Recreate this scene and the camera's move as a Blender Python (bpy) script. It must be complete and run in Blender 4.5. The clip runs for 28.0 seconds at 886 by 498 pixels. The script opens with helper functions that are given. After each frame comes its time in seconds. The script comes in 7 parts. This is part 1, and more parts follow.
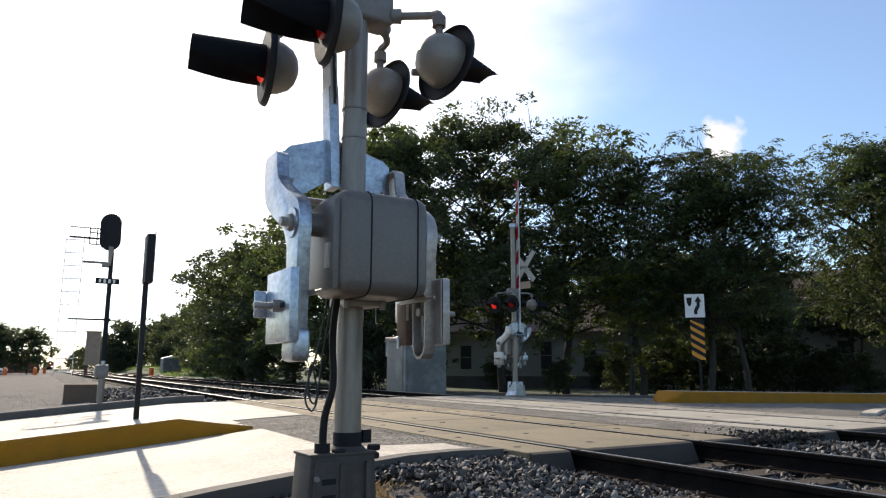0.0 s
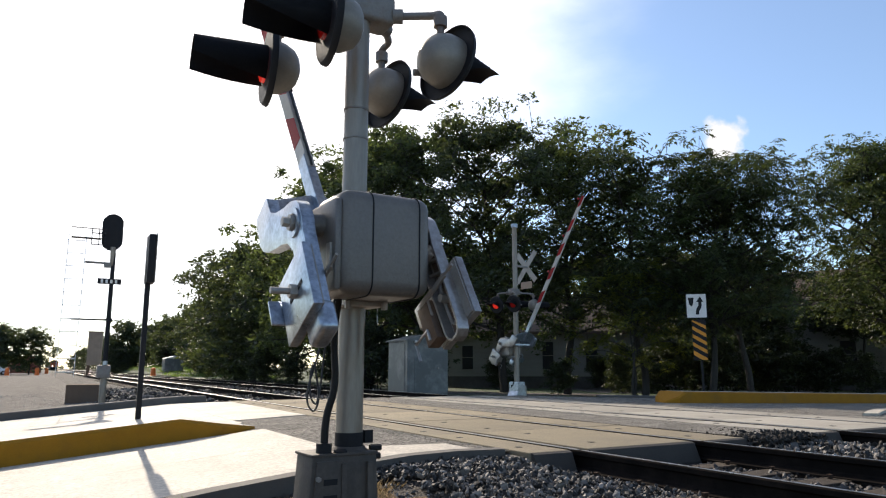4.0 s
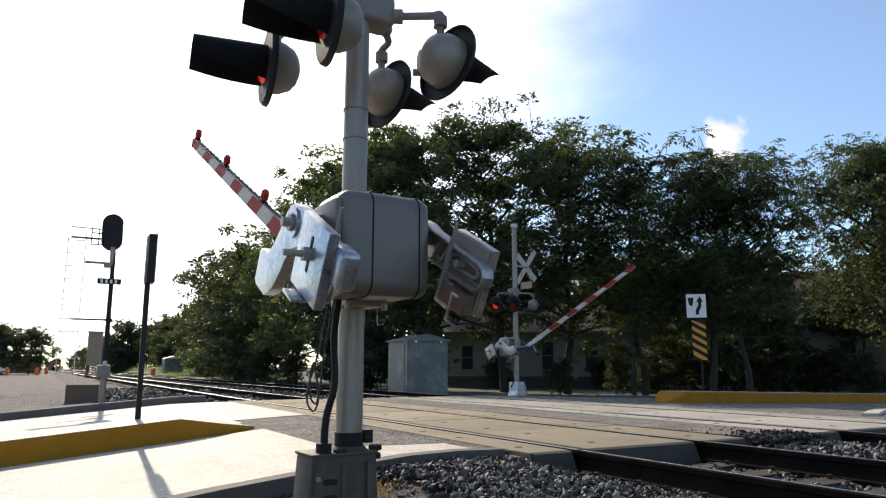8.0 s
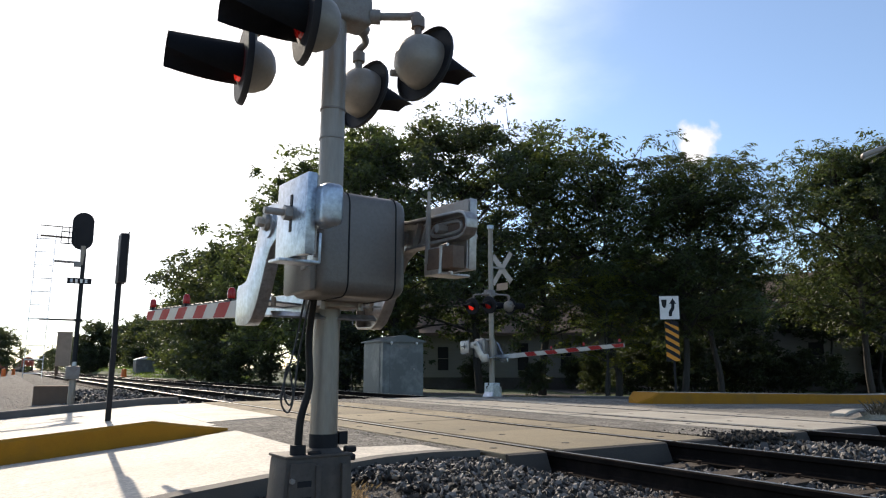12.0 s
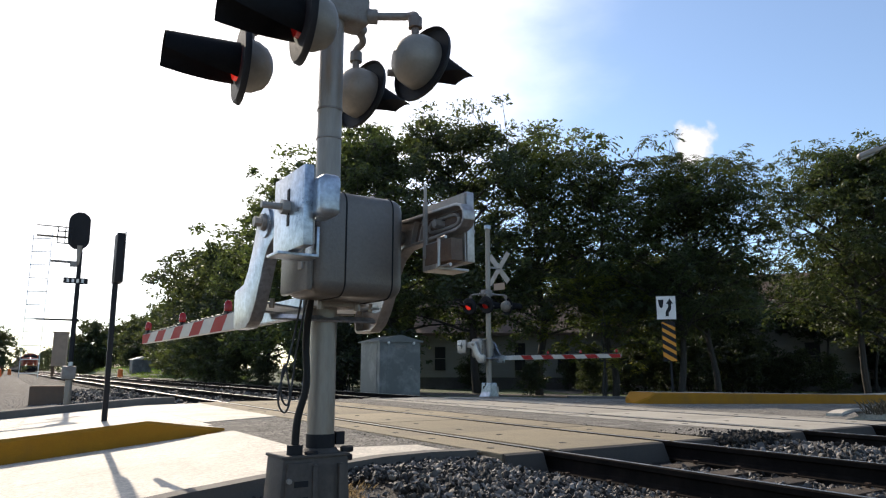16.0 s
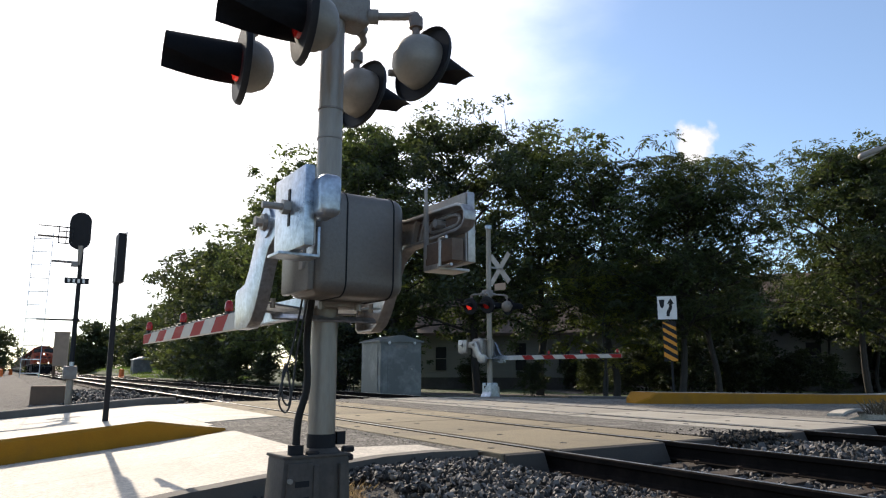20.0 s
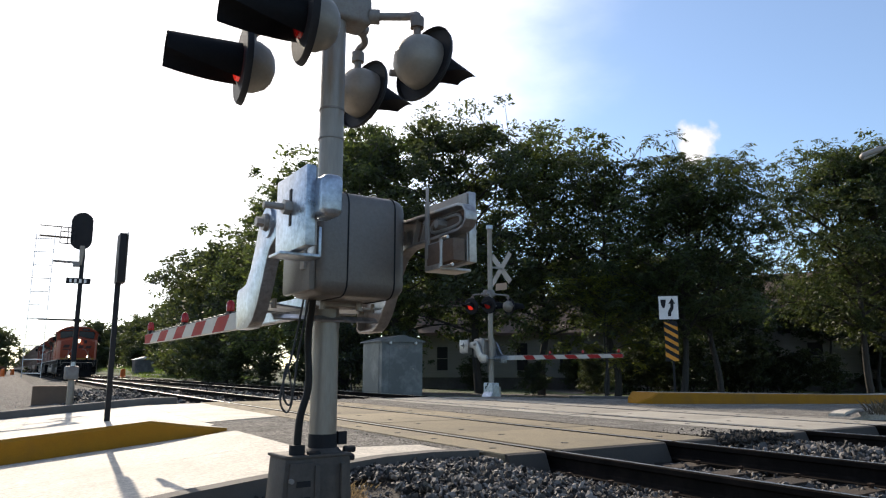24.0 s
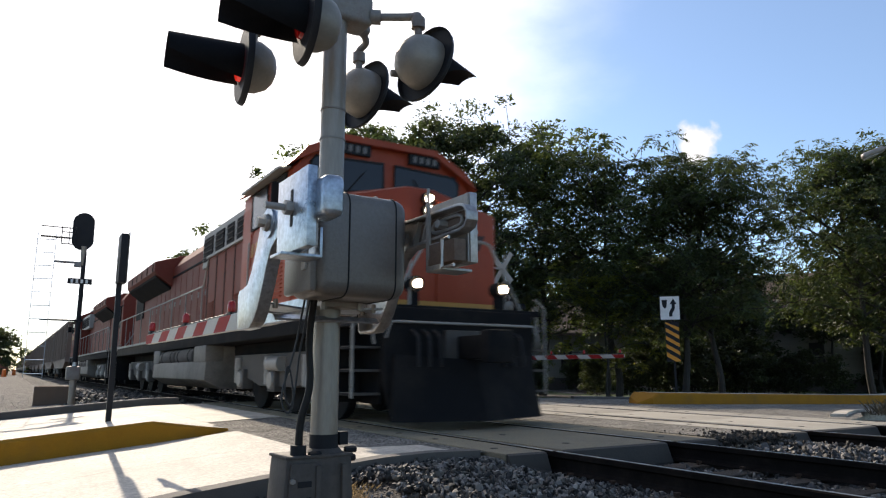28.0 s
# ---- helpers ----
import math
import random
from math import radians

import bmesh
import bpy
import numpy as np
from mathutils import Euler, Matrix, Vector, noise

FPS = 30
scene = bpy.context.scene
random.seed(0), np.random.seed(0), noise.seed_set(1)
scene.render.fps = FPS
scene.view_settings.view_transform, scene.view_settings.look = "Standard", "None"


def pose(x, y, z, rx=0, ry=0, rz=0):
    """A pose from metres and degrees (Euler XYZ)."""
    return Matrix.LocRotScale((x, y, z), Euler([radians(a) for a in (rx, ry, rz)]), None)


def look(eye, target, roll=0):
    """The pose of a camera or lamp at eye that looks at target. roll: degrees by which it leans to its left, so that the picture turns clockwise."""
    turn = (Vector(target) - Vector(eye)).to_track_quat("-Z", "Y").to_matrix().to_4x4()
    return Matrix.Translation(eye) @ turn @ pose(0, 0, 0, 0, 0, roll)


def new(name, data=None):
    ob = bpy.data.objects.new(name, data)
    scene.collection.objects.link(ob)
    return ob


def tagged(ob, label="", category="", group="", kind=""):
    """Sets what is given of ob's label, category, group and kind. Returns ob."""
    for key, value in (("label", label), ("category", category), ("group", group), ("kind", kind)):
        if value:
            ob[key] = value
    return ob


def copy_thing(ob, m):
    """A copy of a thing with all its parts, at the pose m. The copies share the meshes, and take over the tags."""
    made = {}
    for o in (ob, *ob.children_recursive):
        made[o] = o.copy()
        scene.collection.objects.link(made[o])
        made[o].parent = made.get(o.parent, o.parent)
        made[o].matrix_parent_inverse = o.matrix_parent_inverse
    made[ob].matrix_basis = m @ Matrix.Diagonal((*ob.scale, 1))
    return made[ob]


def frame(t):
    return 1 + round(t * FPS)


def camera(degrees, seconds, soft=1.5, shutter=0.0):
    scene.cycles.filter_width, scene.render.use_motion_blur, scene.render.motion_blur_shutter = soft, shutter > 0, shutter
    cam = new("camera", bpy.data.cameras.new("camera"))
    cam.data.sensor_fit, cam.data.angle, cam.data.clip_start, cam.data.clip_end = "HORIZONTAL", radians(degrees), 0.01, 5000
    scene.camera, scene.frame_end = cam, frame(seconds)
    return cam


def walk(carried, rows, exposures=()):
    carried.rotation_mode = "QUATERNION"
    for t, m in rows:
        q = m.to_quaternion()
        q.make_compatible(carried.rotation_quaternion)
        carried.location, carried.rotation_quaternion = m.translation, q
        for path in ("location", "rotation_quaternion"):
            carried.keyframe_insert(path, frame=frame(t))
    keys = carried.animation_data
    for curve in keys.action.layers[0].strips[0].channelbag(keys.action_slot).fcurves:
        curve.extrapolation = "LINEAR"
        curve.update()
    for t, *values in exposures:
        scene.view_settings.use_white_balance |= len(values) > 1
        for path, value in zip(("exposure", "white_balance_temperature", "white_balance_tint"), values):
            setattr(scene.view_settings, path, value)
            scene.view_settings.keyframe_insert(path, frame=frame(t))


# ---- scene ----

# ================= camera and its walk =================
EYE = (0.0, 0.0, 0.68)
cam = camera(65.02, 28.0, soft=1.2, shutter=0.22)
TURNS = (
    (0.0, 99.749, -0.016, -29.798),
    (0.5, 99.746, -0.016, -29.787),
    (1.0, 99.748, -0.016, -29.769),
    (1.5, 99.753, -0.016, -29.743),
    (2.0, 99.757, -0.016, -29.716),
    (2.5, 99.758, -0.016, -29.698),
    (3.0, 99.760, -0.016, -29.685),
    (3.5, 99.764, -0.016, -29.667),
    (5.5, 99.764, -0.016, -29.667),
    (6.0, 99.762, -0.016, -29.700),
    (6.5, 99.760, -0.016, -29.710),
    (7.0, 99.758, -0.016, -29.701),
    (7.5, 99.758, -0.016, -29.684),
    (8.0, 99.763, -0.016, -29.680),
    (8.5, 99.773, -0.016, -29.717),
    (9.0, 99.785, -0.016, -29.825),
    (9.5, 99.797, -0.016, -30.014),
    (10.0, 99.812, -0.016, -30.268),
    (10.5, 99.828, -0.016, -30.611),
    (11.0, 99.842, -0.016, -31.035),
    (11.5, 99.849, -0.016, -31.411),
    (12.0, 99.852, -0.016, -31.664),
    (12.5, 99.853, -0.016, -31.837),
    (14.5, 99.853, -0.016, -31.961),
    (15.0, 99.852, -0.016, -31.950),
    (15.5, 99.851, -0.016, -31.924),
    (16.0, 99.851, -0.016, -31.903),
    (16.5, 99.852, -0.016, -31.898),
    (17.0, 99.853, -0.016, -31.898),
    (17.5, 99.853, -0.016, -31.896),
    (18.0, 99.853, -0.016, -31.883),
    (18.5, 99.853, -0.016, -31.858),
    (19.0, 99.853, -0.016, -31.844),
    (19.5, 99.853, -0.016, -31.842),
    (20.0, 99.853, -0.016, -31.835),
    (20.5, 99.853, -0.016, -31.812),
    (21.0, 99.853, -0.016, -31.778),
    (21.5, 99.853, -0.016, -31.746),
    (23.5, 99.853, -0.016, -31.746),
    (24.0, 99.853, -0.016, -31.730),
    (24.5, 99.855, -0.016, -31.704),
    (25.0, 99.858, -0.016, -31.688),
    (25.5, 99.859, -0.016, -31.685),
    (26.0, 99.860, -0.016, -31.686),
    (26.5, 99.862, -0.016, -31.686),
    (27.0, 99.869, -0.016, -31.677),
    (27.5, 99.876, -0.016, -31.658),
    (28.0, 99.880, -0.016, -31.636),
)
walk(cam, [(t, pose(*EYE, rx, ry, rz)) for t, rx, ry, rz in TURNS], exposures=((0.0, 0.09, 6950, 13.0), (28.0, 0.09, 6950, 13.0)))

# ================= light =================
SUN_EL, SUN_AZ = radians(31.5), radians(4.0)
SUN_DIR = Vector((math.sin(SUN_AZ) * math.cos(SUN_EL), math.cos(SUN_AZ) * math.cos(SUN_EL), math.sin(SUN_EL)))

PUFF = (0.7575, 0.5805, 0.2987)


def make_world():
    w = bpy.data.worlds.new("sky")
    scene.world = w
    w.use_nodes = True
    nt = w.node_tree
    nt.nodes.clear()
    out = nt.nodes.new("ShaderNodeOutputWorld")
    bg = nt.nodes.new("ShaderNodeBackground")
    sky = nt.nodes.new("ShaderNodeTexSky")
    sky.sky_type, sky.sun_disc = "NISHITA", False
    sky.sun_elevation, sky.sun_rotation = SUN_EL, SUN_AZ
    sky.air_density, sky.dust_density, sky.ozone_density = 1.0, 0.6, 4.0
    co = nt.nodes.new("ShaderNodeTexCoord")
    # thin bright cloud towards the sun, blue away from it
    dot = nt.nodes.new("ShaderNodeVectorMath")
    dot.operation = "DOT_PRODUCT"
    dot.inputs[1].default_value = SUN_DIR
    nt.links.new(co.outputs["Generated"], dot.inputs[0])
    noise_a = nt.nodes.new("ShaderNodeTexNoise")
    noise_a.inputs["Scale"].default_value = 3.2
    noise_a.inputs["Detail"].default_value = 7.0
    noise_a.inputs["Roughness"].default_value = 0.55
    squash = nt.nodes.new("ShaderNodeMapping")
    squash.inputs["Location"].default_value = (0.35, 0.2, 0.1)
    squash.inputs["Scale"].default_value = (1.0, 1.0, 2.2)
    nt.links.new(co.outputs["Generated"], squash.inputs["Vector"])
    nt.links.new(squash.outputs["Vector"], noise_a.inputs["Vector"])
    add = nt.nodes.new("ShaderNodeMath")
    add.operation = "MULTIPLY_ADD"
    add.inputs[1].default_value = 0.13
    nt.links.new(noise_a.outputs["Fac"], add.inputs[0])
    nt.links.new(dot.outputs["Value"], add.inputs[2])
    ramp = nt.nodes.new("ShaderNodeMapRange")
    ramp.interpolation_type = "SMOOTHSTEP"
    ramp.inputs["From Min"].default_value, ramp.inputs["From Max"].default_value = 0.85, 1.03
    ramp.inputs["To Min"].default_value = 0.045
    nt.links.new(add.outputs[0], ramp.inputs["Value"])
    mix = nt.nodes.new("ShaderNodeMix")
    mix.data_type = "RGBA"
    nt.links.new(ramp.outputs["Result"], mix.inputs["Factor"])
    clear = nt.nodes.new("ShaderNodeVectorMath")
    clear.operation = "MULTIPLY"
    clear.inputs[1].default_value = (1.05, 1.19, 1.25)
    nt.links.new(sky.outputs["Color"], clear.inputs[0])
    nt.links.new(clear.outputs["Vector"], mix.inputs["A"])
    mix.inputs["B"].default_value = (12.0, 12.2, 12.7, 1)
    # one small cumulus over the trees
    gap = nt.nodes.new("ShaderNodeVectorMath")
    gap.operation = "DISTANCE"
    gap.inputs[1].default_value = PUFF
    wob = nt.nodes.new("ShaderNodeTexNoise")
    wob.inputs["Scale"].default_value = 26.0
    wob.inputs["Detail"].default_value = 5.0
    nt.links.new(co.outputs["Generated"], gap.inputs[0])
    nt.links.new(co.outputs["Generated"], wob.inputs["Vector"])
    edge = nt.nodes.new("ShaderNodeMath")
    edge.operation = "MULTIPLY_ADD"
    edge.inputs[1].default_value = 0.065
    nt.links.new(wob.outputs["Fac"], edge.inputs[0])
    nt.links.new(gap.outputs["Value"], edge.inputs[2])
    puff = nt.nodes.new("ShaderNodeMapRange")
    puff.interpolation_type = "SMOOTHSTEP"
    puff.inputs["From Min"].default_value, puff.inputs["From Max"].default_value = 0.066, 0.052
    nt.links.new(edge.outputs[0], puff.inputs["Value"])
    mix2 = nt.nodes.new("ShaderNodeMix")
    mix2.data_type = "RGBA"
    nt.links.new(puff.outputs["Result"], mix2.inputs["Factor"])
    nt.links.new(mix.outputs["Result"], mix2.inputs["A"])
    mix2.inputs["B"].default_value = (6.6, 6.8, 7.1, 1)
    nt.links.new(mix2.outputs["Result"], bg.inputs["Color"])
    bg.inputs["Strength"].default_value = 0.143
    nt.links.new(bg.outputs[0], out.inputs["Surface"])


make_world()
sun_data = bpy.data.lights.new("sun", "SUN")
sun_data.energy, sun_data.angle, sun_data.color = 5.0, radians(0.53), (1.0, 0.92, 0.79)
sun = new("sun", sun_data)
sun.matrix_world = look(SUN_DIR * 60, (0, 0, 0))

# ================= materials =================


def mat(name, base, rough=0.6, metal=0.0, vary=0.25, scale=6.0, fine=60.0, bump=0.15, dirt=None, dirt_amount=0.35, spread=0.0,
        spec=0.5, stretch=(1, 1, 1), bump_size=0.01, speckle=0.0):
    """Grain and stains on a base colour: two noises, a bump, and a dirt colour in patches."""
    m = bpy.data.materials.new(name)
    m.use_nodes = True
    nt = m.node_tree
    bsdf = nt.nodes["Principled BSDF"]
    co = nt.nodes.new("ShaderNodeTexCoord")
    mp = nt.nodes.new("ShaderNodeMapping")
    mp.inputs["Scale"].default_value = stretch
    nt.links.new(co.outputs["Object"], mp.inputs["Vector"])
    n1, n2 = nt.nodes.new("ShaderNodeTexNoise"), nt.nodes.new("ShaderNodeTexNoise")
    for n, s in ((n1, scale), (n2, fine)):
        n.inputs["Scale"].default_value = s
        n.inputs["Detail"].default_value = 6.0
        n.inputs["Roughness"].default_value = 0.6
        nt.links.new(mp.outputs["Vector"], n.inputs["Vector"])
    mr = nt.nodes.new("ShaderNodeMapRange")
    mr.inputs["From Min"].default_value, mr.inputs["From Max"].default_value = 0.25, 0.75
    mr.inputs["To Min"].default_value, mr.inputs["To Max"].default_value = 1 - vary, 1 + vary
    both = nt.nodes.new("ShaderNodeMath")
    both.operation = "MULTIPLY_ADD"
    both.inputs[1].default_value = 0.6
    half = nt.nodes.new("ShaderNodeMath")
    half.operation = "MULTIPLY"
    half.inputs[1].default_value = 0.4
    nt.links.new(n2.outputs["Fac"], half.inputs[0])
    nt.links.new(n1.outputs["Fac"], both.inputs[0])
    nt.links.new(half.outputs[0], both.inputs[2])
    nt.links.new(both.outputs[0], mr.inputs["Value"])
    value = mr.outputs["Result"]
    if speckle:
        grain = nt.nodes.new("ShaderNodeMapRange")
        grain.inputs["From Min"].default_value, grain.inputs["From Max"].default_value = 0.40, 0.62
        grain.inputs["To Min"].default_value, grain.inputs["To Max"].default_value = 1 - speckle, 1 + speckle
        nt.links.new(n2.outputs["Fac"], grain.inputs["Value"])
        by = nt.nodes.new("ShaderNodeMath")
        by.operation = "MULTIPLY"
        nt.links.new(value, by.inputs[0])
        nt.links.new(grain.outputs["Result"], by.inputs[1])
        value = by.outputs[0]
    if spread:
        info = nt.nodes.new("ShaderNodeObjectInfo")
        r = nt.nodes.new("ShaderNodeMapRange")
        r.inputs["To Min"].default_value, r.inputs["To Max"].default_value = 1 - spread, 1 + spread
        nt.links.new(info.outputs["Random"], r.inputs["Value"])
        mul = nt.nodes.new("ShaderNodeMath")
        mul.operation = "MULTIPLY"
        nt.links.new(value, mul.inputs[0])
        nt.links.new(r.outputs["Result"], mul.inputs[1])
        value = mul.outputs[0]
    sc = nt.nodes.new("ShaderNodeVectorMath")
    sc.operation = "SCALE"
    sc.inputs[0].default_value = base
    nt.links.new(value, sc.inputs["Scale"])
    colour = sc.outputs["Vector"]
    if dirt:
        n3 = nt.nodes.new("ShaderNodeTexNoise")
        n3.inputs["Scale"].default_value = scale * 0.45
        n3.inputs["Detail"].default_value = 9.0
        n3.inputs["Roughness"].default_value = 0.7
        nt.links.new(mp.outputs["Vector"], n3.inputs["Vector"])
        r3 = nt.nodes.new("ShaderNodeMapRange")
        r3.inputs["From Min"].default_value, r3.inputs["From Max"].default_value = 0.48, 0.72
        r3.inputs["To Max"].default_value = dirt_amount * 2
        nt.links.new(n3.outputs["Fac"], r3.inputs["Value"])
        mx = nt.nodes.new("ShaderNodeMix")
        mx.data_type = "RGBA"
        nt.links.new(r3.outputs["Result"], mx.inputs["Factor"])
        nt.links.new(colour, mx.inputs["A"])
        mx.inputs["B"].default_value = (*dirt, 1)
        colour = mx.outputs["Result"]
    nt.links.new(colour, bsdf.inputs["Base Color"])
    bsdf.inputs["Metallic"].default_value = metal
    bsdf.inputs["Specular IOR Level"].default_value = spec
    rr = nt.nodes.new("ShaderNodeMapRange")
    rr.inputs["To Min"].default_value, rr.inputs["To Max"].default_value = max(0.04, rough - 0.12), min(1, rough + 0.12)
    nt.links.new(n1.outputs["Fac"], rr.inputs["Value"])
    nt.links.new(rr.outputs["Result"], bsdf.inputs["Roughness"])
    if bump:
        bp = nt.nodes.new("ShaderNodeBump")
        bp.inputs["Strength"].default_value = bump
        bp.inputs["Distance"].default_value = bump_size
        nt.links.new(n2.outputs["Fac"], bp.inputs["Height"])
        nt.links.new(bp.outputs["Normal"], bsdf.inputs["Normal"])
    return m


def glow(name, colour, strength, base=None):
    m = mat(name, base or colour, 0.25, bump=0, vary=0.1)
    b = m.node_tree.nodes["Principled BSDF"]
    b.inputs["Emission Color"].default_value = (*colour, 1)
    b.inputs["Emission Strength"].default_value = strength
    return m


def leaf_mat(name, base, through_col, share=0.45):
    m = bpy.data.materials.new(name)
    m.use_nodes = True
    nt = m.node_tree
    bsdf = nt.nodes["Principled BSDF"]
    geo = nt.nodes.new("ShaderNodeNewGeometry")
    mr = nt.nodes.new("ShaderNodeMapRange")
    mr.inputs["To Min"].default_value, mr.inputs["To Max"].default_value = 0.55, 1.5
    nt.links.new(geo.outputs["Random Per Island"], mr.inputs["Value"])
    trans = nt.nodes.new("ShaderNodeBsdfTranslucent")
    for col, sock in ((base, bsdf.inputs["Base Color"]), (through_col, trans.inputs["Color"])):
        sc = nt.nodes.new("ShaderNodeVectorMath")
        sc.operation = "SCALE"
        sc.inputs[0].default_value = col
        nt.links.new(mr.outputs["Result"], sc.inputs["Scale"])
        nt.links.new(sc.outputs["Vector"], sock)
    bsdf.inputs["Roughness"].default_value = 0.55
    mix = nt.nodes.new("ShaderNodeMixShader")
    mix.inputs["Fac"].default_value = share
    nt.links.new(bsdf.outputs[0], mix.inputs[1])
    nt.links.new(trans.outputs[0], mix.inputs[2])
    nt.links.new(mix.outputs[0], nt.nodes["Material Output"].inputs["Surface"])
    return m


